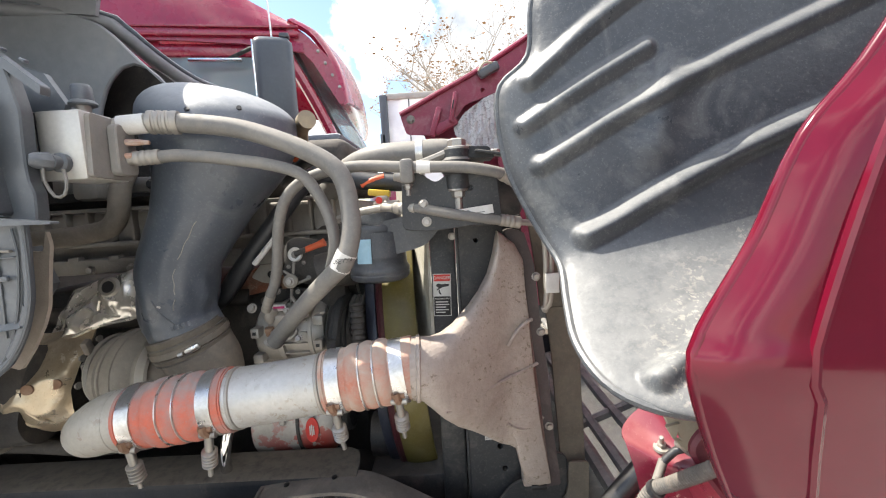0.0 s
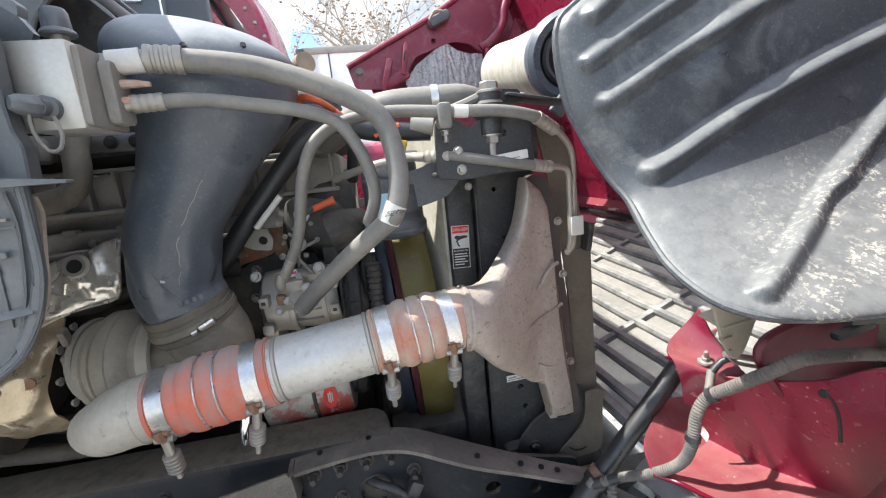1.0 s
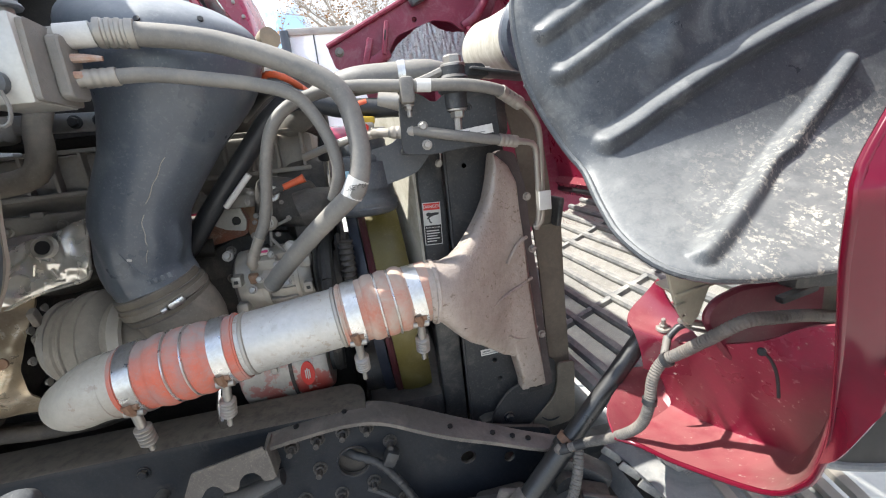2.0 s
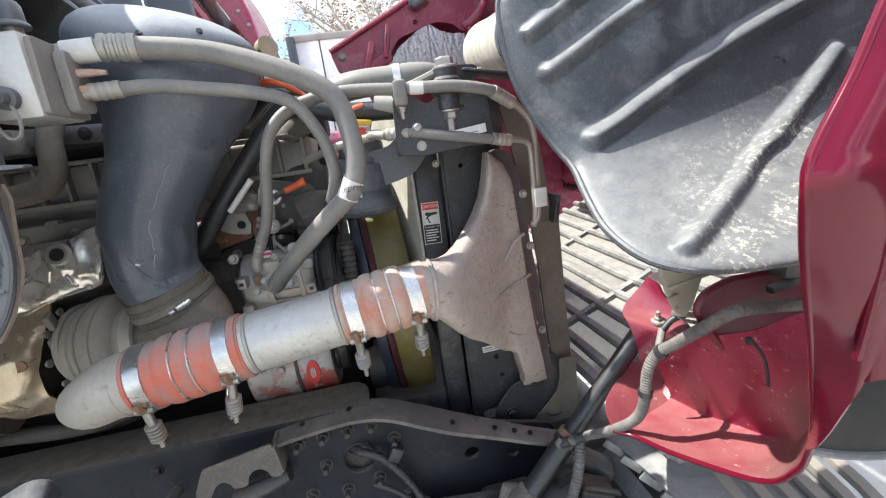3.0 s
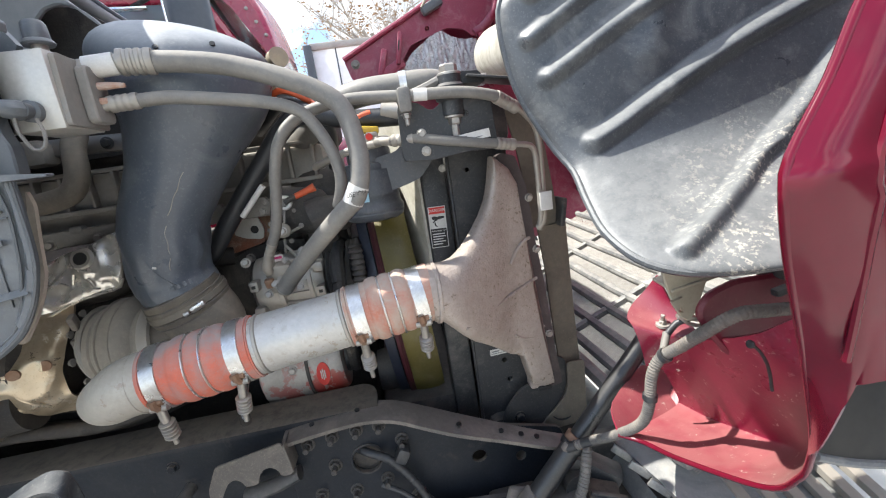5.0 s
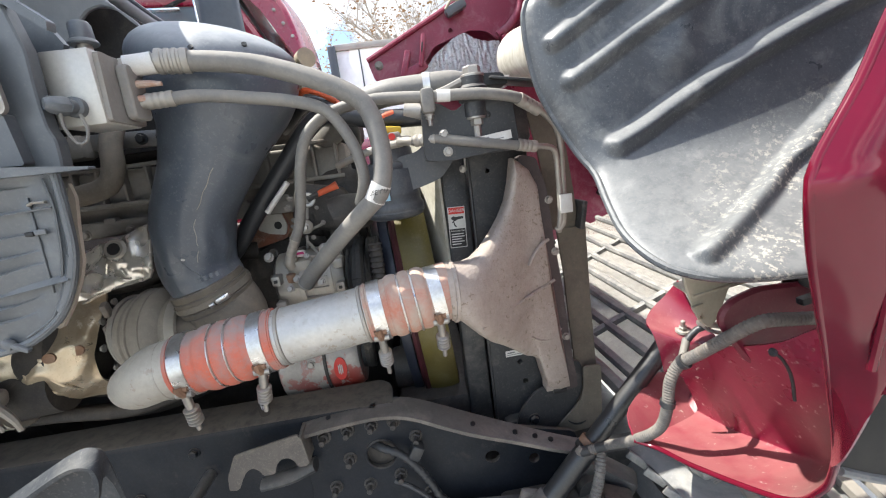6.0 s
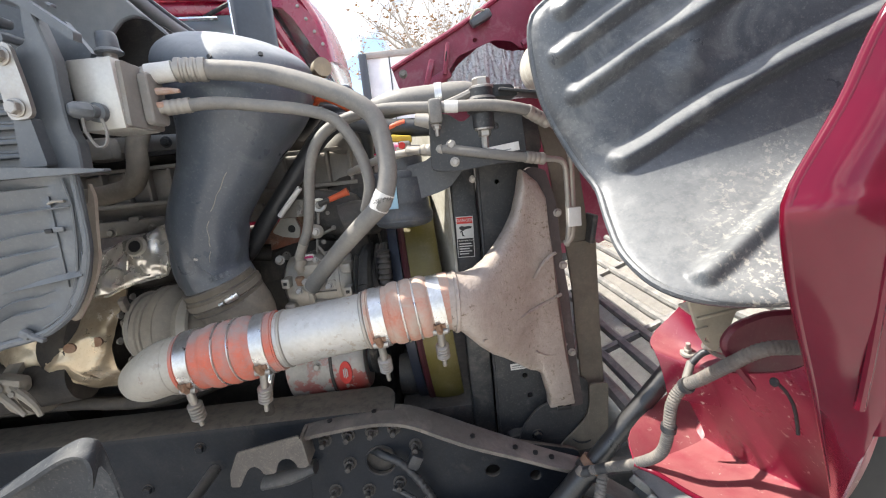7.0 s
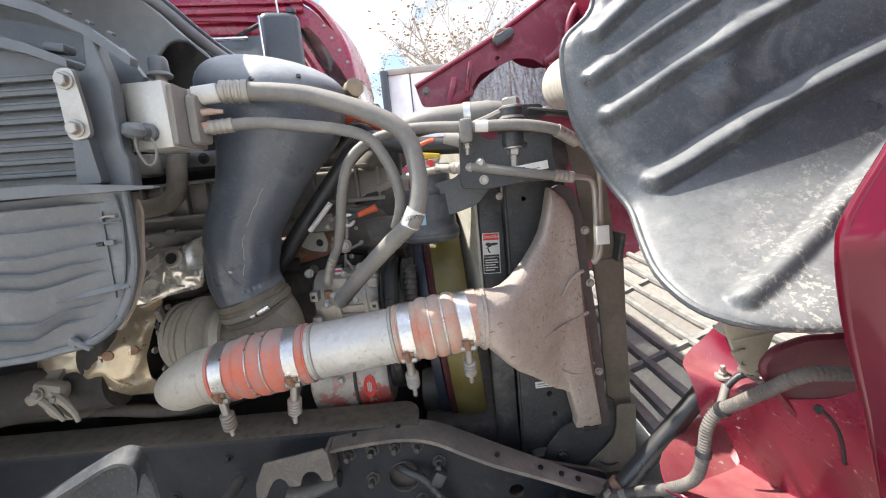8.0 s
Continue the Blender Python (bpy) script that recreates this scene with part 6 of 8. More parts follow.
bolt(dry, (-0.104, 0.882, 1.561), (0, -1, 0), 0.006)
part("arm", xz(rounded([(-0.115, 1.525), (-0.070, 1.532), (-0.045, 1.552), (-0.008, 1.55), (0.004, 1.505), (-0.026, 1.472), (-0.058, 1.462), (-0.115, 1.450)], 0.010), 0.880, 0.03), M["canister"], dry)
part("label", loft([[(-0.134 + (0.0672 - 0.0045 * (z > 1.46)) * math.cos(radians(a)), 0.932 + (0.0672 - 0.0045 * (z > 1.46)) * math.sin(radians(a)), z) for a in range(-122, -93, 4)] for z in (1.440, 1.490)], thick=0.0008), M["label_blue"], dry, "pale blue printed label")
part("yellow_tag", box((-0.118, 0.90, 1.583), (0.045, 0.03, 0.014), 0.004, (0, 8, 0)), M["bright_yellow"], dry, "bright yellow tag")
dry.location, dry.scale = (-0.1164, 0.8785, 1.4066), (0.945, 0.945, 0.945)

fan = thing("fan_shroud", (-0.08, 1.25, 0.80), "olive-yellow fan shroud ring ahead of the engine", "fan shroud")
prof_ = [(0.366, -0.036), (0.375, -0.035), (0.381, -0.018), (0.382, 0.0), (0.380, 0.020), (0.374, 0.035), (0.366, 0.036), (0.364, 0.0)]
part("ring", lathe(prof_, (-0.094, 1.25, 1.17), (1, 0, 0.07), 96, close=True), M["yellow"], fan)
part("maroon_ring", lathe([(0.355, -0.007), (0.374, -0.007), (0.378, 0.0), (0.374, 0.007), (0.355, 0.007)], (-0.137, 1.25, 1.17), (1, 0, 0.07), 96, close=True), M["maroon"], fan, "dark maroon edge ring")
part("blade_disc", lathe([(0.10, -0.012), (0.362, -0.012), (0.366, -0.004), (0.366, 0.010), (0.10, 0.012)], (-0.158, 1.25, 1.17), (1, 0, 0.07), 72, close=True), M["navy"], fan, "blue-black fan disc")
part("wall", loft([[(-0.030, 0.892, z), (-0.060, 1.0, z), (-0.118, 1.16, z)] for z in (1.18, 1.40, 1.618)], thick=0.006), M["white_duct"], fan, "pale shroud wall facing the engine")
hub = thing("fan_hub", (-0.19, 1.2, 1.10), "dark ribbed fan hub and belt pulley", "pulley")
part("hub", lathe([(0.0, -0.08), (0.07, -0.08), (0.09, -0.05), (0.09, 0.0), (0.12, 0.01), (0.12, 0.05), (0.05, 0.06), (0.0, 0.06)], (-0.16, 1.06, 1.25), (1, 0, 0), 32), M["iron_dark"], hub)
part("belt_idler", lathe([(0.0, 0.0), (0.055, 0.0), (0.06, 0.005), (0.055, 0.01), (0.06, 0.015), (0.055, 0.02), (0.06, 0.025), (0.055, 0.03), (0.0, 0.03)], (-0.215, 0.95, 1.30), (1, 0, 0), 28), M["iron_dark"], hub)
part("tensioner", tube([(-0.190, 0.885, 1.352), (-0.192, 0.883, 1.28), (-0.193, 0.885, 1.22)], 0.014, 12, 0.004, ripple=0.0025, pitch=0.012), M["iron_dark"], hub, "ribbed tensioner boot")
part("collar", lathe([(0.0, 0), (0.065, 0), (0.065, 0.04), (0.0, 0.04)], (-0.175, 1.02, 1.33), (1, 0, 0), 24), M["iron"], hub)

# ---- engine ----
eng = thing("engine", (-0.65, 1.25, 0.75), "dusty grey diesel engine block with cast ribs", "engine")
part("block", box((-0.68, 1.35, 1.13), (0.90, 0.50, 0.50), 0.02), M["iron_dark"], eng)
part("head", box((-0.66, 1.25, 1.515), (0.86, 0.50, 0.13), 0.012), M["iron"], eng)
part("rocker_cover", box((-0.64, 1.28, 1.66), (0.84, 0.46, 0.14), 0.03, segments=3), M["iron_dark"], eng)
part("top_cover", box((-0.62, 1.30, 1.735), (0.75, 0.4, 0.03), 0.015), M["duct"], eng)
for k in range(15):
    x = -0.98 + 0.052 * k
    part("rib", box((x, 0.995, 1.545), (0.007, 0.025, 0.075), 0.002), M["iron"], eng)
part("rib", box((-0.64, 0.992, 1.585), (0.80, 0.022, 0.008), 0.003), M["iron"], eng)
part("rib", box((-0.64, 0.992, 1.505), (0.80, 0.026, 0.010), 0.003), M["iron"], eng)
part("gasket_rail", box((-0.64, 0.985, 1.455), (0.82, 0.04, 0.035), 0.006), M["iron"], eng)
for k in range(9):
    part("cast_boss", box((-0.95 + 0.095 * k, 0.975, 1.470), (0.026, 0.02, 0.018), 0.004), M["iron"], eng)
    bolt(eng, (-0.91 + 0.095 * k, 0.966, 1.448), (0, -1, 0), 0.011)
part("side_cover", xz(rounded([(-0.46, 1.44), (-0.25, 1.44), (-0.22, 1.30), (-0.24, 1.02), (-0.47, 1.0)], 0.03), 1.085, 0.05), M["iron_dark"], eng)
part("front_cover", lathe([(0.0, 0), (0.16, 0), (0.17, 0.03), (0.15, 0.06), (0.0, 0.06)], (-0.29, 1.10, 1.38), (1, 0, 0), 36), M["iron_dark"], eng)
part("gear_hump", lathe([(0.0, -0.08), (0.095, -0.08), (0.108, -0.05), (0.112, -0.02), (0.108, 0.02), (0.0, 0.03)], (-0.235, 1.07, 1.435), (1, 0, 0), 36), M["iron_dark"], eng)
part("guard_edge", tube([(-0.206, 1.07 - 0.113 * math.cos(radians(a)), 1.435 + 0.113 * math.sin(radians(a))) for a in range(-50, 95, 8)], 0.003, 6), M["zinc"], eng)
fuel = thing("injection_rail", (-0.64, 0.955, 1.60), "dusty silver rail with bolts along the engine head", "rail")
part("rail", box((-0.66, 0.968, 1.635), (0.42, 0.02, 0.034), 0.004, (0, 2, 0)), M["zinc"], fuel)
for x in (-0.70, -0.642, -0.60, -0.76):
    bolt(fuel, (x, 0.957, 1.635 + 0.03 * (x + 0.66) * -1), (0, -1, 0), 0.0125, "black_steel")
part("tie", box((-0.775, 0.955, 1.63), (0.06, 0.05, 0.05), 0.012), M["iron"], fuel)
cool = thing("coolant_pipe", (-0.70, 0.90, 1.50), "dusty bent coolant pipe beside the engine head", "pipe")
part("pipe", tube([(-0.675, 0.93, 1.66), (-0.672, 0.90, 1.62), (-0.668, 0.885, 1.58), (-0.685, 0.88, 1.545), (-0.74, 0.88, 1.532), (-0.85, 0.88, 1.525)], 0.020, 18), M["tan"], cool)
for k, (z, r, y0) in enumerate(((1.355, 0.03, 0.93), (1.13, 0.028, 0.90), (1.09, 0.02, 0.86), (1.06, 0.024, 0.92))):
    solo("oil_pipe", tube([(-1.3, y0 + 0.02, z - 0.01), (-0.95, y0, z), (-0.75, y0 + 0.01, z - 0.02), (-0.58, y0 + 0.04, z + 0.01), (-0.48, y0 + 0.08, z)], r * 0.7, 12), M["soot_shade"], "dark oily pipe low on the engine", "pipe", "engine pipes")
solo("chrome_pipe", tube([(-0.455, 0.87, 1.20), (-0.452, 0.84, 1.15), (-0.462, 0.82, 1.10), (-0.475, 0.83, 1.04), (-0.48, 0.85, 1.00)], 0.011, 12), M["chrome"], "short bright metal pipe below the charge pipe", "pipe")
band_hose = thing("heater_hose", (-0.45, 0.93, 1.40), "black heater hose crossing behind the refrigerant hose", "hose")
part("hose", tube([(-0.56, 0.94, 1.33), (-0.49, 0.915, 1.378), (-0.437, 0.905, 1.438), (-0.385, 0.90, 1.497), (-0.333, 0.895, 1.555), (-0.285, 0.888, 1.605), (-0.235, 0.878, 1.628), (-0.15, 0.87, 1.606), (-0.05, 0.86, 1.598)], 0.0185, 16), M["hose_black"], band_hose)
part("white_wrap", tube([(-0.396, 0.880, 1.450), (-0.342, 0.873, 1.505)], 0.0058, 10, curved=False), M["paper"], band_hose, "white paper wrap")
part("end_fitting", tube([(-0.085, 0.86, 1.612), (-0.045, 0.852, 1.604)], 0.0185, 14, curved=False), M["alu_dusty"], band_hose)
up_hose = thing("upper_radiator_hose", (-0.10, 0.90, 1.62), "wide dusty upper radiator hose with band clamp", "hose")
part("hose", tube([(-0.30, 1.05, 1.58), (-0.24, 0.98, 1.608), (-0.19, 0.93, 1.638), (-0.13, 0.89, 1.653), (-0.05, 0.872, 1.654), (0.02, 0.87, 1.653), (0.08, 0.90, 1.635)], 0.026, 20), M["hose"], up_hose)
part("band_clamp", tube([(-0.042, 0.872, 1.654), (-0.028, 0.871, 1.654)], 0.0285, 24, curved=False), M["steel"], up_hose)
solo("filler_cap", joined(lathe([(0.0, 0.0), (0.017, 0.0), (0.0185, 0.003), (0.0185, 0.022), (0.0, 0.022)], (-0.272, 0.90, 1.735), (0.55, -0.8, 0.1), 24),
                          tube([(-0.33, 1.04, 1.70), (-0.30, 0.96, 1.73), (-0.272, 0.90, 1.735)], 0.016, 14)), M["brass"], "brass-faced filler cap behind the intake duct", "cap")
for pts in ([(-0.31, 0.93, 1.665), (-0.28, 0.90, 1.68), (-0.25, 0.895, 1.672), (-0.225, 0.91, 1.655)], [(-0.245, 0.93, 1.665), (-0.225, 0.915, 1.655), (-0.205, 0.91, 1.635)], [(-0.155, 0.86, 1.598), (-0.132, 0.855, 1.606), (-0.108, 0.855, 1.611)]):
    solo("orange_lead", tube(pts, 0.0065, 10), M["signal_orange"], "bright orange electrical lead end", "cable", "orange leads")
solo("wiring_harness", tube([(-0.36, 1.0, 1.62), (-0.29, 0.94, 1.66), (-0.24, 0.91, 1.645), (-0.20, 0.93, 1.60), (-0.21, 0.98, 1.52)], 0.013, 10), M["hose_black"], "black wire bundle at the front of the engine", "cable")

# refrigerant compressor
comp = thing("refrigerant_compressor", (-0.32, 0.88, 1.22), "dusty aluminium refrigerant compressor with belt pulley", "compressor")
part("housing", lathe([(0.0, -0.085), (0.045, -0.085), (0.060, -0.075), (0.064, -0.03), (0.058, -0.02), (0.062, 0.0), (0.062, 0.05), (0.055, 0.06), (0.0, 0.06)], (-0.318, 0.895, 1.300), (1, 0, 0.02), 32), M["alu_dusty"], comp)
part("end_ring", lathe([(0.058, -0.006), (0.067, -0.005), (0.068, 0.0), (0.067, 0.005), (0.058, 0.006)], (-0.345, 0.895, 1.300), (1, 0, 0.02), 36, close=True), M["alu_dusty"], comp)
part("end_ring", lathe([(0.058, -0.005), (0.065, -0.004), (0.066, 0.0), (0.065, 0.004), (0.058, 0.005)], (-0.285, 0.895, 1.300), (1, 0, 0.02), 36, close=True), M["alu_dusty"], comp)
for k in range(6):
    part("cooling_rib", box((-0.315, 0.895 - 0.063 * math.cos(radians(20 * k - 30)), 1.300 + 0.063 * math.sin(radians(20 * k - 30))), (0.05, 0.008, 0.003), 0.001, (-(20 * k - 30), 0, 0)), M["alu_dusty"], comp)
part("head_block", box((-0.335, 0.838, 1.330), (0.052, 0.045, 0.062), 0.007, (16, 0, 0)), M["alu_dusty"], comp)
part("head_rib", box((-0.302, 0.842, 1.356), (0.050, 0.035, 0.022), 0.006, (22, 0, -6)), M["alu_dusty"], comp)
part("port_boss", lathe([(0.0, 0), (0.017, 0), (0.017, 0.008), (0.014, 0.010), (0.014, 0.028), (0.0, 0.028)], (-0.322, 0.832, 1.312), (-0.1, -0.8, 0.5), 20), M["alu_dusty"], comp)
part("port_boss", lathe([(0.0, 0), (0.014, 0), (0.014, 0.010), (0.011, 0.012), (0.011, 0.034), (0.0, 0.034)], (-0.350, 0.832, 1.340), (0.1, -0.6, 0.7), 18), M["alu_dusty"], comp)
part("discharge_stub", tube([(-0.3495, 0.812, 1.346), (-0.351, 0.806, 1.352), (-0.345, 0.808, 1.368)], 0.0095, 12), M["alu_dusty"], comp)
for x, z in ((-0.387, 1.318), (-0.264, 1.288)):
    part("lug", box((x, 0.830, z), (0.017, 0.03, 0.020), 0.003), M["alu_dusty"], comp)
    part("lug_hole", box((x, 0.8145, z), (0.007, 0.002, 0.006), 0.0), M["label_black"], comp)
for x, z in ((-0.39, 1.262), (-0.264, 1.335)):
    part("lug", box((x, 0.845, z), (0.022, 0.04, 0.020), 0.005), M["alu_dusty"], comp)
for p, r_ in (((-0.343, 0.806, 1.320), 0.0075), ((-0.308, 0.808, 1.340), 0.009), ((-0.281, 0.815, 1.371), 0.011), ((-0.398, 0.84, 1.364), 0.010), ((-0.316, 0.806, 1.363), 0.006), ((-0.298, 0.81, 1.305), 0.008), ((-0.360, 0.812, 1.300), 0.008)):
    bolt(comp, p, (0, -1, 0.35), r_)
part("rating_label", box((-0.332, 0.8135, 1.368), (0.026, 0.002, 0.016), 0.0005, (30, 0, 0)), M["paper"], comp, "small white rating label")
part("rating_bar", box((-0.332, 0.8115, 1.369), (0.022, 0.002, 0.005), 0.0003, (30, 0, 0)), M["magenta"], comp, "magenta bar")
part("rust_patch", box((-0.354, 0.812, 1.322), (0.018, 0.012, 0.020), 0.004, (20, 0, 0)), M["rust"], comp, "rusty fitting")
part("pulley", lathe([(0.03, 0.0), (0.058, 0.0), (0.062, 0.004), (0.056, 0.009), (0.062, 0.014), (0.056, 0.019), (0.062, 0.024), (0.056, 0.029), (0.062, 0.034), (0.058, 0.038), (0.03, 0.038)], (-0.252, 0.885, 1.292), (1, 0, 0), 36), M["black_steel"], comp, "black grooved belt pulley")
part("clutch", lathe([(0.0, 0), (0.045, 0), (0.045, 0.012), (0.02, 0.02), (0.0, 0.02)], (-0.214, 0.885, 1.292), (1, 0, 0), 24), M["iron_dark"], comp)
part("mount_arm", box((-0.40, 0.92, 1.25), (0.03, 0.08, 0.14), 0.01), M["alu_dusty"], comp)
comp.location, comp.scale = (-0.335, 0.938, 1.200), (1.065, 1.065, 1.065)
therm = thing("thermostat_cover", (-0.33, 0.93, 1.38), "dark cast cover with bright ring fittings and orange lead", "cover")
part("cover", box((-0.30, 0.955, 1.44), (0.12, 0.07, 0.10), 0.025, (0, 12, 0), 3), M["iron_dark"], therm)
part("elbow", tube([(-0.27, 0.92, 1.42), (-0.245, 0.925, 1.425), (-0.21, 0.96, 1.42)], 0.040, 18), M["iron_dark"], therm)
part("ring_fitting", lathe([(0.0085, 0), (0.0135, -0.001), (0.0155, 0.003), (0.0135, 0.007), (0.0085, 0.006)], (-0.313, 0.893, 1.464), (0.1, -1, 0.1), 24, close=True), M["block_white"], therm, "bright banjo ring")
part("ring_bolt", lathe([(0, 0), (0.0080, 0), (0.0080, 0.006), (0.0, 0.006)], (-0.313, 0.895, 1.464), (0.1, -1, 0.1), 6), M["iron"], therm)
part("eye_fitting", lathe([(0.0, 0), (0.0155, 0), (0.0155, 0.005), (0.011, 0.008), (0.0, 0.008)], (-0.328, 0.894, 1.408), (0, -1, 0.1), 20), M["turbo"], therm)
bolt(therm, (-0.328, 0.887, 1.408), (0, -1, 0.1), 0.0095)
for p, q in (((-0.318, 0.893, 1.448), (-0.322, 0.893, 1.424)), ((-0.331, 0.90, 1.39), (-0.335, 0.90, 1.36)), ((-0.32, 0.90, 1.40), (-0.292, 0.90, 1.410)), ((-0.332, 0.90, 1.42), (-0.345, 0.90, 1.43)), ((-0.33, 0.89, 1.377), (-0.305, 0.88, 1.345))):
    part("fuel_line", tube([p, q], 0.0032, 8, curved=False), M["iron"], therm)
for k, (x, z, r_) in enumerate(((-0.292, 1.412, 0.006), (-0.333, 1.438, 0.005), (-0.352, 1.425, 0.006), (-0.357, 1.412, 0.005), (-0.362, 1.386, 0.008), (-0.30, 1.445, 0.005), (-0.318, 1.383, 0.006), (-0.36, 1.452, 0.009), (-0.352, 1.47, 0.007))):
    bolt(therm, (x, 0.90, z), (0.1, -1, 0.1), r_ * 0.9, "iron")
part("orange_plug", tube([(-0.302, 0.89, 1.469), (-0.284, 0.888, 1.475), (-0.262, 0.886, 1.482), (-0.247, 0.886, 1.487)], [0.005, 0.0065, 0.007, 0.009], 10), M["signal_orange"], therm, "orange rubber boot")
part("plug_stem", tube([(-0.312, 0.888, 1.465), (-0.285, 0.888, 1.475)], 0.006, 8, curved=False), M["iron_dark"], therm)
flng = thing("flange_plate", (-0.40, 0.92, 1.33), "rust-red flange plate with pale gasket and bolts on the engine", "flange")
part("plate", xz(rounded([(-0.470, 1.372), (-0.425, 1.432), (-0.374, 1.452), (-0.360, 1.42), (-0.372, 1.390), (-0.430, 1.378)], 0.006), 0.903, 0.01), M["copper"], flng, "rust-red flange plate")
part("gasket", xz(rounded([(-0.402, 1.447), (-0.376, 1.452), (-0.366, 1.418), (-0.372, 1.398), (-0.405, 1.404), (-0.428, 1.416)], 0.006), 0.898, 0.005, [circle2(-0.385, 1.420, 0.0085, 14)]), M["block_white"], flng, "pale gasket flange")
part("hole", lathe([(0, 0), (0.0084, 0), (0.0084, 0.002), (0, 0.002)], (-0.385, 0.9025, 1.420), (0, -1, 0), 14), M["label_black"], flng)
part("dark_block", xz(rounded([(-0.372, 1.452), (-0.345, 1.455), (-0.343, 1.39), (-0.368, 1.385)], 0.005), 0.905, 0.03), M["rust"], flng)
part("lower_casting", xz(rounded([(-0.48, 1.350), (-0.40, 1.383), (-0.34, 1.385), (-0.27, 1.375), (-0.26, 1.33), (-0.48, 1.30)], 0.01), 0.925, 0.05), M["iron_dark"], flng)
for x, z in ((-0.415, 1.358), (-0.425, 1.30)):
    bolt(flng, (x, 0.925, z), (0, -1, 0), 0.010, "iron")
bolt(flng, (-0.437, 0.955, 1.452), (0, -1, 0), 0.010, "iron")
flng.location, flng.scale = (-0.439, 1.038, 1.306), (1.127, 1.127, 1.127)

alt = thing("alternator", (-0.35, 0.98, 0.98), "worn grey and red alternator with oval badge below the charge pipe", "alternator")
part("case", lathe([(0.0, -0.12), (0.055, -0.12), (0.075, -0.11), (0.08, -0.09), (0.08, -0.01), (0.078, 0.0), (0.08, 0.01), (0.08, 0.06), (0.07, 0.075), (0.0, 0.075)], (-0.350, 0.99, 1.06), (1, 0, 0.05), 36), M["alt_red"], alt)
part("cooling_band", lathe([(0.0805, -0.004), (0.083, -0.003), (0.083, 0.003), (0.0805, 0.004)], (-0.352, 0.99, 1.06), (1, 0, 0.05), 36, close=True), M["iron_dark"], alt)
part("badge", lathe([(0.0, 0.0), (0.027, 0.0), (0.027, 0.003), (0.0, 0.003)], (-0.318, 0.9085, 1.067), (0.0, -1, 0.12), 28, squash=0.55, up=(1, 0, 0)), M["label_red"], alt, "red oval badge")
part("badge_bars", joined(*[box((-0.318 + 0.004 * k, 0.904, 1.067), (0.0022, 0.002, 0.026 - 0.006 * abs(k)), 0.0) for k in (-1, 0, 1)]), M["paper"], alt)
part("pulley", lathe([(0.0, 0), (0.04, 0), (0.042, 0.03), (0.0, 0.03)], (-0.272, 0.99, 1.065), (1, 0, 0), 24), M["black_steel"], alt)
bolt(alt, (-0.385, 0.915, 1.085), (0, -1, 0.2), 0.010)
solo("serpentine_belt", tube([(-0.232, 0.83, 1.29), (-0.232, 0.90, 1.345), (-0.232, 1.05, 1.33), (-0.232, 1.08, 1.22), (-0.25, 1.02, 1.05), (-0.252, 0.955, 1.05), (-0.24, 0.88, 1.16), (-0.232, 0.83, 1.27), (-0.232, 0.83, 1.29)], 0.012, 8), M["tyre"], "black serpentine belt on the engine front", "belt")
solo("steering_pump", joined(lathe([(0.0, 0), (0.05, 0), (0.055, 0.02), (0.05, 0.10), (0.0, 0.10)], (-0.20, 1.0, 1.0), (1, 0, 0), 24), box((-0.13, 1.0, 0.99), (0.06, 0.08, 0.06), 0.01)), M["iron_dark"], "dark dusty pump low at the engine front", "pump")
# no such part is known; it stops bright ground showing through the engine
solo("undertray", box((-0.62, 1.25, 0.75), (1.60, 0.82, 0.02), 0.004), M["iron_dark"], "dark sheet added below the engine to block ground light", "tray")
# filler for a bright gap, near-black to hold the shade there
solo("transmission", lathe([(0.0, 0.0), (0.26, 0.0), (0.27, 0.06), (0.22, 0.12), (0.20, 0.45), (0.0, 0.45)], (-1.08, 1.25, 1.08), (-1, 0, -0.05), 36), M["soot_shade"], "dark bell housing added to fill the gap behind the engine", "transmission")
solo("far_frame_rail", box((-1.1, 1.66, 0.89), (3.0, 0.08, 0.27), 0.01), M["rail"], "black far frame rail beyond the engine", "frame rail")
solo("oil_pan", box((-0.65, 1.25, 0.82), (0.85, 0.45, 0.16), 0.04, segments=3), M["iron_dark"], "dark oil pan under the engine", "pan")

# ---- tilted hood: far side ----
hood = thing("hood", (0.9, 1.25, 0.95), "red hood tilted forward, seen from inside", "hood")
far = [(-0.205, 2.036), (-0.004, 2.130), (0.209, 2.232), (0.42, 2.352), (0.56, 2.43), (0.80, 2.52), (0.86, 2.45), (0.72, 2.36), (0.64, 2.32), (0.615, 2.24), (0.60, 2.17), (0.55, 2.10), (0.47, 2.07), (0.415, 2.115), (0.33, 2.128), (0.236, 2.10), (0.138, 2.068), (0.071, 1.98), (-0.02, 1.922), (-0.177, 1.934)]
part("far_flange", xz(rounded(far, 0.02, 3), 2.25, 0.012, [circle2(0.232, 2.135, 0.012, 14)]), M["red_far"], hood, "dull red rear edge of the far fender")
part("flange_lip", tube([(-0.205, 2.24, 2.036), (-0.004, 2.24, 2.132), (0.209, 2.24, 2.234), (0.42, 2.24, 2.354), (0.56, 2.24, 2.432), (0.80, 2.24, 2.52)], 0.012, 8), M["red_far"], hood)
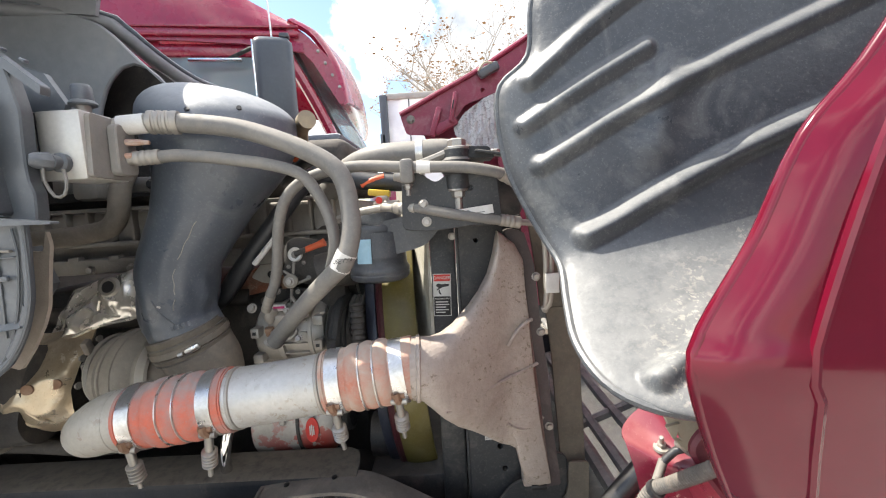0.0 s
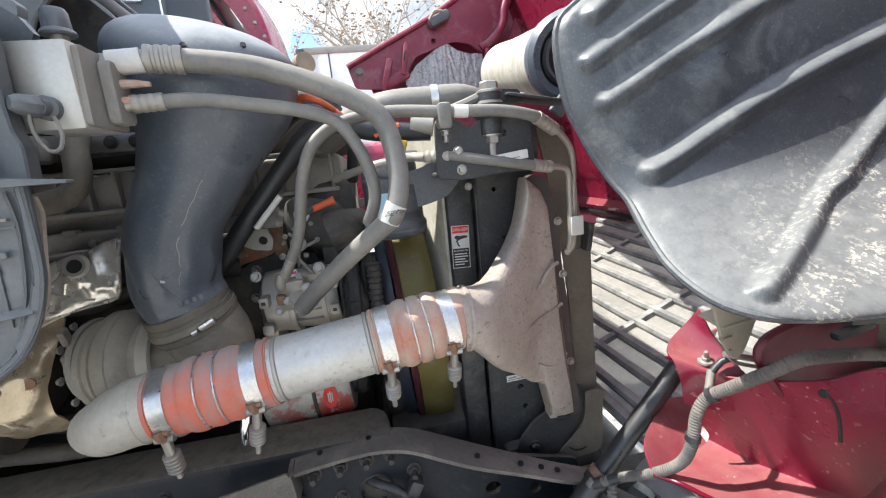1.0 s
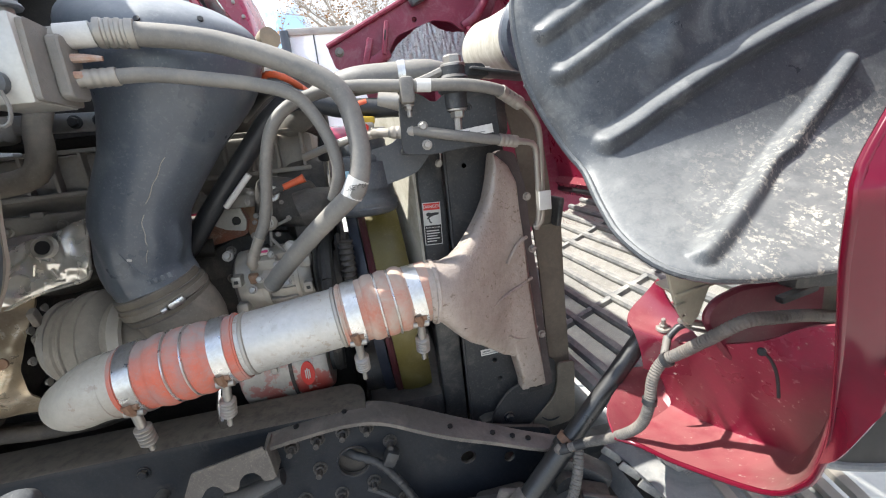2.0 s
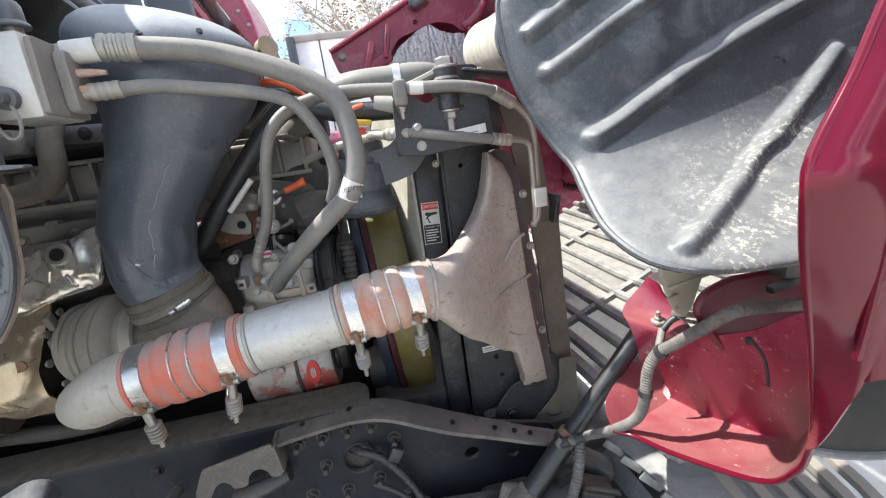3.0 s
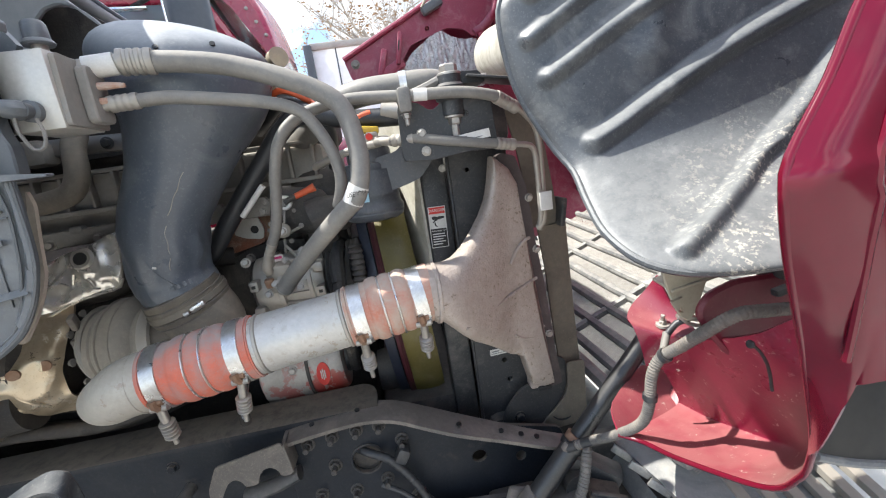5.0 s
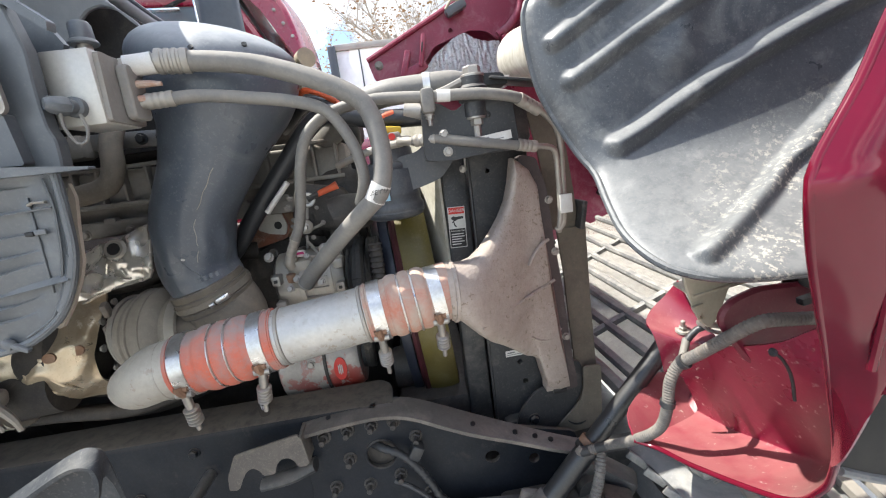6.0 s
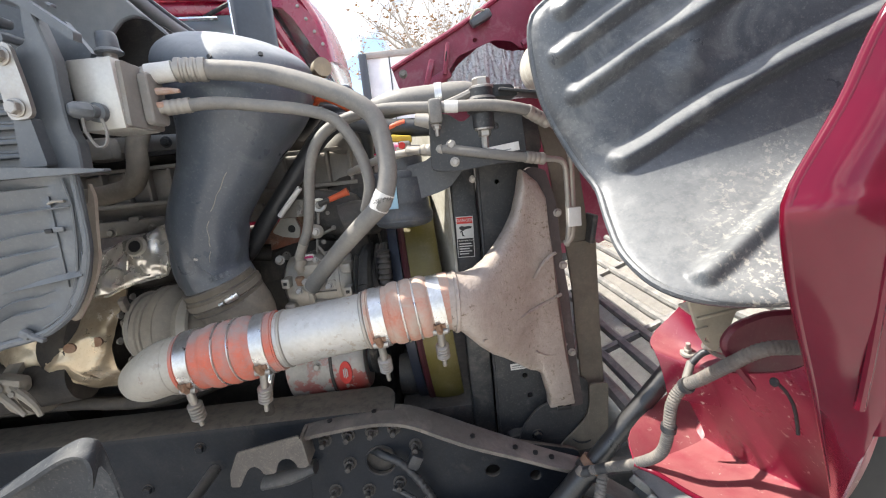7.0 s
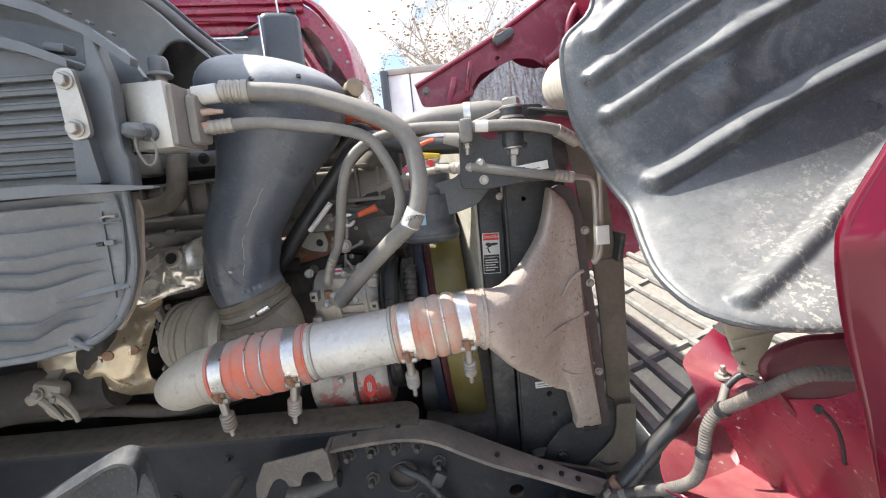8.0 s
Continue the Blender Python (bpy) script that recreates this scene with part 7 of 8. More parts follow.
part("far_skin", loft([[(-0.20, 2.27, 2.04), (0.2, 2.27, 2.235), (0.56, 2.27, 2.44), (0.9, 2.27, 2.62)], [(-0.12, 2.45, 2.02), (0.28, 2.45, 2.20), (0.64, 2.45, 2.40), (1.0, 2.45, 2.55)], [(0.1, 2.50, 1.5), (0.5, 2.50, 1.5), (0.9, 2.50, 1.5), (1.3, 2.50, 1.5)]], thick=0.01), M["red_far"], hood)
part("far_inner_wall", xz([(0.30, 0.98), (1.45, 0.98), (1.45, 2.30), (0.70, 2.30), (0.62, 2.10), (0.30, 1.90)], 2.262, 0.01), M["red_far"], hood, "red inside of the far fender")
part("pressing", tube([(0.47, 2.235, 2.085), (0.53, 2.225, 2.12), (0.585, 2.22, 2.19), (0.60, 2.22, 2.26), (0.64, 2.22, 2.33), (0.72, 2.225, 2.38), (0.85, 2.23, 2.44)], 0.022, 10), M["red_far"], hood)
part("hinge_plate", box((-0.02, 2.225, 1.985), (0.03, 0.035, 0.15), 0.006, (0, 18, 0)), M["red_far"], hood)
part("hinge_plate", box((0.075, 2.215, 2.05), (0.022, 0.05, 0.15), 0.006, (0, 12, 0)), M["red_far"], hood)
part("slot", box((0.073, 2.188, 2.06), (0.007, 0.004, 0.045), 0.002, (0, 12, 0)), M["label_black"], hood)
part("hinge_arm", box((0.03, 2.23, 1.965), (0.13, 0.04, 0.05), 0.012, (0, -25, 0)), M["red_far"], hood)
bolt(hood, (-0.15, 2.25, 2.01), (0, -1, 0), 0.022, "iron")
latch = part("latch", box((0.263, 2.21, 2.222), (0.11, 0.05, 0.045), 0.012, (0, -24, 0)), M["plastic"], hood, "grey plastic hood latch")
part("latch_loop", tube([(0.21, 2.19, 2.215), (0.24, 2.18, 2.25), (0.28, 2.19, 2.25)], 0.006, 6), M["beige"], latch)
foil = [(0.066, 1.955), (0.135, 2.03), (0.235, 2.095), (0.30, 2.12), (0.345, 2.085), (0.40, 2.068), (0.478, 2.062), (0.50, 1.95), (0.495, 1.83), (0.20, 1.83), (0.08, 1.90)]
foil_t = thing("heat_reflector", (0.28, 2.2, 1.83), "crinkled silver foil heat reflector inside the hood", "reflector")
fo = rounded(foil, 0.012, 2)


def within_outline(x, z, poly):
    """Whether a point lies inside a 2D outline."""
    odd = False
    for (x0, z0), (x1, z1) in zip(poly, poly[1:] + poly[:1]):
        if (z0 > z) != (z1 > z) and x < x0 + (x1 - x0) * (z - z0) / (z1 - z0):
            odd = not odd
    return odd


# long upright wrinkles with smaller creases across them
fb = bmesh.new()
knots = {}
for i in range(108):
    for j in range(74):
        x, z = 0.064 + 0.0041 * i, 1.826 + 0.0041 * j
        if within_outline(x, z, fo):
            ridge = 0.5 - abs(noise.noise(Vector((x * 46, z * 11, 3.0)))) * 1.6
            crease = abs(noise.noise(Vector((x * 95 + 7, z * 60, 1.0))))
            knots[i, j] = fb.verts.new((x, 2.236 - 0.006 * ridge - 0.004 * crease, z))
for i, j in knots:
    ring = [knots.get(q) for q in ((i, j), (i + 1, j), (i + 1, j + 1), (i, j + 1))]
    if all(ring):
        fb.faces.new(ring)
bmesh.ops.solidify(fb, geom=fb.faces[:], thickness=0.002)
part("foil", fb, M["silver_foil"], foil_t)
part("backing_strip", box((0.51, 2.22, 1.95), (0.03, 0.05, 0.26), 0.008, (0, -8, 0)), M["red_inner"], foil_t)

snork = thing("hood_air_duct", (0.42, 1.4, 1.68), "stained white plastic air duct with black rubber mouth on the hood", "duct")
n0, n1 = Vector((0.375, 1.13, 1.775)), Vector((0.52, 2.0, 1.92))
dd = (n1 - n0)
part("barrel", tube([n0, n0 + dd * 0.3, n0 + dd * 0.65, n1], [0.098, 0.104, 0.11, 0.125], 40), M["white_duct"], snork)
nd = dd.normalized()
part("mouth_ring", lathe([(0.082, -0.03), (0.100, -0.035), (0.112, -0.02), (0.112, 0.02), (0.100, 0.03), (0.082, 0.025)], n0, nd, 44, close=True), M["duct"], snork, "black rubber mouth ring")
part("inner_ring", lathe([(0.058, -0.024), (0.066, -0.028), (0.072, -0.01), (0.058, -0.006)], n0, nd, 40, close=True), M["plastic"], snork)
# black disc put in for the shade inside the mouth
part("mouth_floor", lathe([(0.0, -0.004), (0.085, -0.004), (0.085, 0.002), (0.0, 0.002)], n0, nd, 40), M["label_black"], snork)
for k in range(5):
    a = radians(200 + 13 * k)
    u, v, w = axes_for(nd)
    q0 = n0 + dd * 0.12 + (u * math.cos(a) + v * math.sin(a)) * 0.103
    q1 = n0 + dd * 0.42 + (u * math.cos(a) + v * math.sin(a)) * 0.108
    part("stain_groove", tube([q0, q0.lerp(q1, 0.5), q1], 0.0016, 5), M["tan"], snork)
part("stay", box((0.345, 1.10, 1.665), (0.04, 0.02, 0.09), 0.006, (0, 40, 0)), M["plastic"], snork)

# inner faces of the hood beyond the grille
def hp(u, y, w):
    """A place on the tilted hood: u up the grille from its lower edge, w off it into the hood."""
    d, n = Vector((math.cos(radians(22)), 0, math.sin(radians(22)))), Vector((-math.sin(radians(22)), 0, math.cos(radians(22))))
    return Vector((0.335, y, 0.925)) + d * u + n * w


part("grille_header", loft([[hp(0.72, y, -0.01) for y in (0.35, 0.9, 1.6, 2.3)], [hp(0.70, y, 0.07) for y in (0.35, 0.9, 1.6, 2.3)], [hp(0.73, y, 0.09) for y in (0.35, 0.9, 1.6, 2.3)], [hp(0.75, y, 0.20) for y in (0.35, 0.9, 1.6, 2.3)],
                            [hp(0.74, y, 0.24) for y in (0.35, 0.9, 1.6, 2.3)], [hp(0.80, y, 0.45) for y in (0.35, 0.9, 1.6, 2.3)], [hp(0.82, y, 1.3) for y in (0.35, 0.9, 1.6, 2.3)]], thick=0.012), M["red_inner"], hood, "red inner skin above the grille")
part("header_bead", tube([hp(0.715, y, 0.08) for y in (0.35, 0.9, 1.6, 2.3)], 0.012, 8), M["red"], hood)
part("header_strip", tube([hp(0.70, y, 0.03) for y in (0.35, 0.9, 1.6, 2.3)], 0.018, 8), M["label_black"], hood)

# ---- grille ----
gr = thing("grille", (0.65, 1.2, 0.9), "dark grille bars with pale insect screen behind them", "grille")
bm = bmesh.new()
wires = [((u * 0.0042, 0.56), (u * 0.0042, 2.0)) for u in range(2, 171)] + [((0.0, 0.56 + v * 0.0042), (0.72, 0.56 + v * 0.0042)) for v in range(343)]
for (u0, y0), (u1, y1) in wires:
    w = 0.0008
    du, dy = (w, 0.0) if u0 == u1 else (0.0, w)
    for off in (0.0006, -0.0006):
        bm.faces.new([bm.verts.new(hp(a, b, -0.012 + off)) for a, b in ((u0 - du, y0 - dy), (u1 - du, y1 - dy), (u1 + du, y1 + dy), (u0 + du, y0 + dy))])
tagged(part("insect_screen", bm, M["mesh"], gr, "pale dusty insect screen"), kind="stuff")
for k in range(10):
    u = 0.038 + 0.068 * k
    rows = []
    for y in (0.56, 0.80, 1.2, 1.6, 2.0):
        sag = 0.02 * ((y - 1.25) / 0.75) ** 2
        rows.append([hp(u - 0.013 + sag, y, -0.010), hp(u - 0.014 + sag, y, 0.002), hp(u - 0.008 + sag, y, 0.010), hp(u + 0.006 + sag, y, 0.009), hp(u + 0.013 + sag, y, -0.001), hp(u + 0.013 + sag, y, -0.010)])
    part("bar", loft(rows, closed=True, cap=True), M["bar"], gr)
for y in (0.60, 1.12, 1.62):
    rows = []
    for u in (0.0, 0.2, 0.4, 0.6, 0.72):
        rows.append([hp(u, y - 0.012, -0.010), hp(u, y - 0.011, 0.004), hp(u, y, 0.008), hp(u, y + 0.011, 0.004), hp(u, y + 0.012, -0.010)])
    part("cross_bar", loft(rows, closed=True, cap=True), M["bar"], gr)
part("frame", tube([hp(0.0, 0.6, 0.0), hp(-0.005, 0.9, 0.0), hp(-0.01, 1.25, 0.0), hp(0.0, 2.0, 0.0)], 0.018, 8), M["bar"], gr)
part("corner_tab", box(hp(0.02, 0.63, 0.0), (0.06, 0.06, 0.02), 0.008, (0, -22, 20)), M["bar"], gr)
part("frame", tube([hp(0.0, 0.6, 0.0), hp(0.03, 0.575, 0.0), hp(0.35, 0.565, 0.0), hp(0.72, 0.56, 0.0)], 0.016, 8), M["bar"], gr)

# ---- near fender liner ----
def liner_y(x, z):
    """The liner's face: upright above, then scooping towards the outside of the truck."""
    k = (1.468 - z) / 0.02
    s = 0.02 * (math.log1p(math.exp(k)) if k < 30 else k)
    u = ((x - 0.15) * 0.45 + 1.47 - max(z, 1.47)) / 0.018
    lean = 0.018 * (math.log1p(math.exp(u)) if u < 30 else u)
    return 0.578 - 0.18 * x + 0.10 * (z - 1.491) - 1.6 * s - 0.13 * lean


ln = thing("fender_liner", (0.3, 0.45, 1.34), "scuffed black plastic fender liner with moulded ribs", "fender liner")
OUT = [(0.170, 1.93), (0.150, 1.86), (0.135, 1.80), (0.127, 1.735), (0.090, 1.700), (0.084, 1.655), (0.093, 1.590), (0.112, 1.540), (0.134, 1.492), (0.146, 1.462), (0.139, 1.425), (0.134, 1.395), (0.146, 1.371), (0.172, 1.359), (0.21, 1.3545), (0.26, 1.3545), (0.31, 1.357), (0.37, 1.362)]
FAR = [(0.62, 2.00), (0.62, 1.96), (0.62, 1.92), (0.62, 1.87), (0.62, 1.82), (0.62, 1.77), (0.62, 1.73), (0.62, 1.69), (0.62, 1.65), (0.62, 1.61), (0.62, 1.57), (0.62, 1.53), (0.62, 1.50), (0.62, 1.47), (0.62, 1.45), (0.62, 1.43), (0.62, 1.41), (0.62, 1.40)]
RIBS = [([(0.126, 1.699), (0.22, 1.77), (0.40, 1.88)], 0.011, 0.009), ([(0.116, 1.642), (0.19, 1.685), (0.262, 1.722)], 0.0105, 0.0085), ([(0.134, 1.590), (0.186, 1.620), (0.242, 1.650), (0.351, 1.700), (0.464, 1.745), (0.60, 1.80)], 0.011, 0.010),
        ([(0.180, 1.497), (0.218, 1.516), (0.263, 1.542), (0.36, 1.592), (0.464, 1.634), (0.60, 1.68)], 0.0125, 0.012), ([(0.190, 1.378), (0.245, 1.401), (0.299, 1.425), (0.356, 1.455), (0.412, 1.489), (0.452, 1.524), (0.488, 1.565)], 0.0105, 0.010)]


def bulge(x, z):
    """A soft pressed swelling between two ribs."""
    t = max(0.0, min(1.0, (z - 1.605) / 0.07))
    d = math.hypot(x - 0.268 - 0.018 * t, z - 1.605 - 0.07 * t)
    return 0.008 * math.exp(-(d / 0.024) ** 2)


def rib_height(xs, zs):
    """The height of the moulded ribs over the sheet, rounded off at their sides and ends."""
    high = np.zeros(len(xs))
    run = lambda z: z - 0.89 * np.maximum(0.0, 1.462 - z)
    zs = run(zs)
    for pts, w, up in RIBS:
        line = curve2([(x, 0, float(run(z))) for x, z in pts], 6)
        near_ = np.full(len(xs), 9.0)
        for a, b in zip(line[:-1], line[1:]):
            dx, dz = b.x - a.x, b.z - a.z
            t = np.clip(((xs - a.x) * dx + (zs - a.z) * dz) / (dx * dx + dz * dz), 0, 1)
            near_ = np.minimum(near_, np.hypot(xs - a.x - t * dx, zs - a.z - t * dz))
        high = np.maximum(high, up * 1.15 * (0.5 + 0.5 * np.cos(np.pi * np.clip(near_ / (1.45 * w), 0, 1))) ** 0.8)
    return high


oc = curve2([(x, 0, z) for x, z in OUT], 18)
fc = curve2([(x, 0, z) for x, z in FAR], 18)
STEPS = 230
flat = [p.lerp(q, (k / (STEPS - 1)) ** 1.15) for p, q in zip(oc, fc) for k in range(STEPS)]
ribs_ = rib_height(np.array([c.x for c in flat]), np.array([c.z for c in flat]))
rows = []
for i, p in enumerate(oc):
    row = [(p.x + 0.004, liner_y(p.x, p.z) + 0.036, p.z + 0.003)]
    for k in range(STEPS):
        c = flat[i * STEPS + k]
        d = (c - p).length
        lip = 0.007 * math.exp(-(d / 0.008) ** 2) + 0.014 * math.exp(-(d / 0.028) ** 1.5)
        steep = (liner_y(c.x, c.z + 0.002) - liner_y(c.x, c.z - 0.002)) / 0.004
        out = Vector((0, -1, steep)).normalized() * (float(ribs_[i * STEPS + k]) + bulge(c.x, c.z))
        row.append((c.x, liner_y(c.x, c.z) + lip + out.y, c.z + out.z))
    rows.append(row)
part("skin", loft(rows), M["liner"], ln, smooth=60)
part("rolled_edge", tube([(x + 0.003, liner_y(x, z) + 0.022, z + 0.002) for x, z in OUT[1:]], 0.0045, 8), M["liner"], ln, "rolled edge")

# ---- near fender: edge, outer skin, inner pocket ----
FE = [(0.3055, 0.1993, 1.8077), (0.2462, 0.2035, 1.7017), (0.1961, 0.2078, 1.6059), (0.1657, 0.2103, 1.5657), (0.1466, 0.212, 1.5214), (0.124, 0.212, 1.4822), (0.1188, 0.21, 1.4636), (0.1321, 0.2195, 1.4266), (0.1505, 0.23, 1.3873), (0.1726, 0.243, 1.3452), (0.194, 0.256, 1.301), (0.2244, 0.276, 1.2392), (0.2572, 0.303, 1.1775), (0.274, 0.328, 1.1251), (0.2804, 0.375, 1.0696), (0.243, 0.469, 1.042), (0.222, 0.528, 1.032), (0.199, 0.557, 1.03)]
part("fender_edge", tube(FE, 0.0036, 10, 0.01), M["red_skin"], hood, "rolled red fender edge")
SKIN_FOOT = [FE[12], (0.2328, 0.275, 1.2124), (0.2058, 0.240, 1.2771), (0.1965, 0.226, 1.310), (0.1990, 0.217, 1.322), (0.235, 0.207, 1.324), (0.36, 0.20, 1.32), (0.62, 0.19, 1.32)]


def skin_row(i):
    """One row of the outer skin, leaving the fender edge and running forward; the lowest rows swing up to the trim line."""
    if i > 8:
        f = (i - 8) / 4
        mix = [Vector(p).lerp(Vector(q), f) for p, q in zip(skin_row(8), SKIN_FOOT)]
        shift = Vector(FE[i]) - mix[0]
        return [p + shift * w for p, w in zip(mix, (1, 0.6, 0.35, 0.18, 0.08, 0.02, 0, 0))]
    x, y, z = FE[i]
    row = []
    for d in (0.0, 0.010, 0.020, 0.032, 0.055, 0.12, 0.28, 0.55):
        row.append(Vector((x + d, y - (0.014 + 0.6 * max(0.0, y - 0.212)) * (1 - math.exp(-d / 0.013)) - 0.02 * d, z + 0.10 * d)))
    return row


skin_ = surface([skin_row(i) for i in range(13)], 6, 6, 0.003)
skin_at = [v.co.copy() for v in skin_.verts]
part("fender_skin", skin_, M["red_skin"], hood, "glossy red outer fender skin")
CREASE = [(0.262, 1.72), (0.217, 1.63), (0.188, 1.57), (0.159, 1.4782), (0.1619, 1.4555), (0.1647, 1.4279), (0.1717, 1.3776), (0.1766, 1.3411)]
crease = [min(skin_at, key=lambda q: (q.x - x) ** 2 + (q.z - z) ** 2 + 0.2 * (q.y - 0.19) ** 2).y for x, z in CREASE]
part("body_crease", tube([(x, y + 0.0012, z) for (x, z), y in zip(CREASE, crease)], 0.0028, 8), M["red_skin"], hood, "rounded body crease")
J = [(0.4, 0.25, 1.87), (0.345, 0.26, 1.74), (0.3, 0.265, 1.63), (0.285, 0.27, 1.58), (0.28, 0.27, 1.53), (0.285, 0.265, 1.48), (0.29, 0.265, 1.45), (0.3, 0.265, 1.41), (0.31, 0.265, 1.36), (0.32, 0.265, 1.31), (0.312, 0.33, 1.243), (0.326, 0.345, 1.186), (0.345, 0.37, 1.1265), (0.357, 0.395, 1.078), (0.366, 0.43, 1.056), (0.358, 0.485, 1.04), (0.346, 0.545, 1.026), (0.338, 0.605, 1.018)]
T = [(0.42, 0.26, 1.87), (0.37, 0.27, 1.74), (0.33, 0.275, 1.63), (0.31, 0.28, 1.58), (0.305, 0.28, 1.53), (0.305, 0.28, 1.48), (0.305, 0.28, 1.45), (0.305, 0.28, 1.42), (0.305, 0.285, 1.38), (0.30, 0.29, 1.345), (0.297, 0.30, 1.325), (0.294, 0.325, 1.31), (0.29, 0.355, 1.295), (0.290, 0.395, 1.262), (0.290, 0.44, 1.236), (0.290, 0.49, 1.212), (0.284, 0.55, 1.190), (0.275, 0.605, 1.172)]
lip_rows = [FE[10:], [tuple(Vector(a).lerp(Vector(b), 0.5) - Vector((0, 0, 0.006))) for a, b in zip(FE[10:], J[10:])], J[10:], [tuple(Vector(a).lerp(Vector(b), 0.12) + Vector((0.012, 0, 0.0))) for a, b in zip(J[10:], T[10:])],
            [tuple(Vector(a).lerp(Vector(b), 0.55) + Vector((0.010, 0, 0))) for a, b in zip(J[10:], T[10:])], T[10:]]
part("fender_pocket", surface(lip_rows, 5, 5, 0.003), M["red_inner"], hood, "dusty red inside of the fender")
side = [[(0.199, 0.557, 1.030), (0.338, 0.605, 1.018), (0.33, 0.615, 1.08), (0.295, 0.615, 1.15), (0.267, 0.605, 1.196)],
        [(0.215, 0.60, 1.06), (0.35, 0.64, 1.03), (0.345, 0.64, 1.09), (0.31, 0.635, 1.15), (0.272, 0.622, 1.190)],
        [(0.33, 0.70, 1.05), (0.45, 0.72, 1.03), (0.45, 0.70, 1.09), (0.42, 0.69, 1.15), (0.40, 0.66, 1.20)]]
part("pocket_return", surface(side, 4, 4, 0.003), M["red_inner"], hood)
part("lamp_mount", surface([[(0.289, 0.578, 1.281), (0.2875, 0.574, 1.279), (0.2865, 0.570, 1.276)], [(0.275, 0.588, 1.256), (0.284, 0.570, 1.250), (0.292, 0.553, 1.248)], [(0.252, 0.590, 1.234), (0.278, 0.560, 1.224), (0.302, 0.530, 1.224)],
                             [(0.2365, 0.578, 1.222), (0.272, 0.546, 1.209), (0.306, 0.518, 1.210)], [(0.2350, 0.562, 1.212), (0.274, 0.534, 1.197), (0.310, 0.505, 1.198)], [(0.244, 0.558, 1.180), (0.280, 0.538, 1.170), (0.316, 0.512, 1.170)],
                             [(0.254, 0.562, 1.140), (0.287, 0.548, 1.130), (0.328, 0.525, 1.132)]], 6, 5, 0.003), M["red_inner"], hood, "sunlit red lamp mount")
# the liner's shade on this box is put into its red
part("lamp_box", xz(rounded([(0.2545, 1.272), (0.270, 1.294), (0.308, 1.305), (0.44, 1.300), (0.44, 1.18), (0.30, 1.20), (0.266, 1.248)], 0.012), 0.448, 0.012, (), 0.004), M["red_shaded"], hood, "red lamp box darkened for shade")
part("inner_panel", surface([[(0.36, 0.470, 1.21), (0.45, 0.466, 1.20), (0.55, 0.45, 1.19), (0.68, 0.42, 1.18)], [(0.36, 0.472, 1.29), (0.45, 0.470, 1.285), (0.55, 0.455, 1.28), (0.68, 0.425, 1.27)], [(0.36, 0.480, 1.40), (0.45, 0.476, 1.40), (0.55, 0.46, 1.40), (0.68, 0.43, 1.40)]], 3, 4, 0.003), M["baffle"], hood, "dusty brown panel inside the fender")
part("lamp_cover", joined(box((0.405, 0.440, 1.318), (0.085, 0.03, 0.05), 0.008, (0, 6, 0)), box((0.372, 0.432, 1.291), (0.055, 0.012, 0.010), 0.003, (0, -10, 0))), M["black_steel"], hood, "black lamp housing back")
part("lamp_bracket", xz(rounded([(0.249, 1.312), (0.260, 1.274), (0.274, 1.242), (0.287, 1.231), (0.300, 1.244), (0.316, 1.287), (0.38, 1.297), (0.38, 1.34), (0.25, 1.34)], 0.005), 0.506, 0.006, [[(0.2655, 1.263), (0.274, 1.259), (0.279, 1.247), (0.272, 1.250)]], 0.001), M["beige"], hood, "dusty beige lamp bracket")
part("bracket_fold", box((0.310, 0.525, 1.292), (0.10, 0.045, 0.005), 0.002, (8, -8, 0)), M["beige"], hood)
part("bracket_step", xz(rounded([(0.258, 1.268), (0.276, 1.272), (0.268, 1.250)], 0.003), 0.501, 0.005), M["beige"], hood)
part("spring_wire", tube([(0.283, 0.520, 1.236), (0.292, 0.515, 1.224), (0.308, 0.505, 1.220), (0.330, 0.495, 1.216)], 0.0028, 6), M["zinc"], hood)
bolt(hood, (0.277, 0.549, 1.213), (-0.15, -0.25, 1), 0.0080, "zinc", stud=True, name="stud")
part("stud_washer", lathe([(0.0, 0), (0.011, 0), (0.010, 0.003), (0.0, 0.003)], (0.277, 0.549, 1.2115), (-0.15, -0.25, 1), 20), M["alu_dusty"], hood)
part("spring_clip", box((0.298, 0.512, 1.232), (0.045, 0.010, 0.008), 0.003, (0, 12, -18)), M["zinc"], hood)

loom = thing("wiring_loom", (0.2, 0.5, 1.05), "dusty grey corrugated wiring loom in the fender", "cable")
lp = [(0.145, 0.645, 0.951), (0.180, 0.617, 0.979), (0.204, 0.560, 1.029), (0.224, 0.530, 1.066), (0.226, 0.512, 1.112), (0.230, 0.510, 1.157), (0.242, 0.505, 1.185), (0.253, 0.480, 1.211), (0.2615, 0.435, 1.255), (0.270, 0.422, 1.270), (0.284, 0.412, 1.280), (0.313, 0.410, 1.278), (0.370, 0.410, 1.270), (0.438, 0.41, 1.253), (0.50, 0.41, 1.236)]
part("main_loom", tube(lp[:9], 0.0080, 14, 0.0012, ripple=0.0005, pitch=0.0042), M["loom"], loom)
part("far_loom", tube(lp[10:], 0.0076, 14, 0.0012, ripple=0.0006, pitch=0.0042), M["flange"], loom)
part("taped_end", tube(lp[7:12], 0.0080, 14, 0.0012, ripple=0.0005, pitch=0.0048), M["flange"], loom, "dark dusty section of loom")
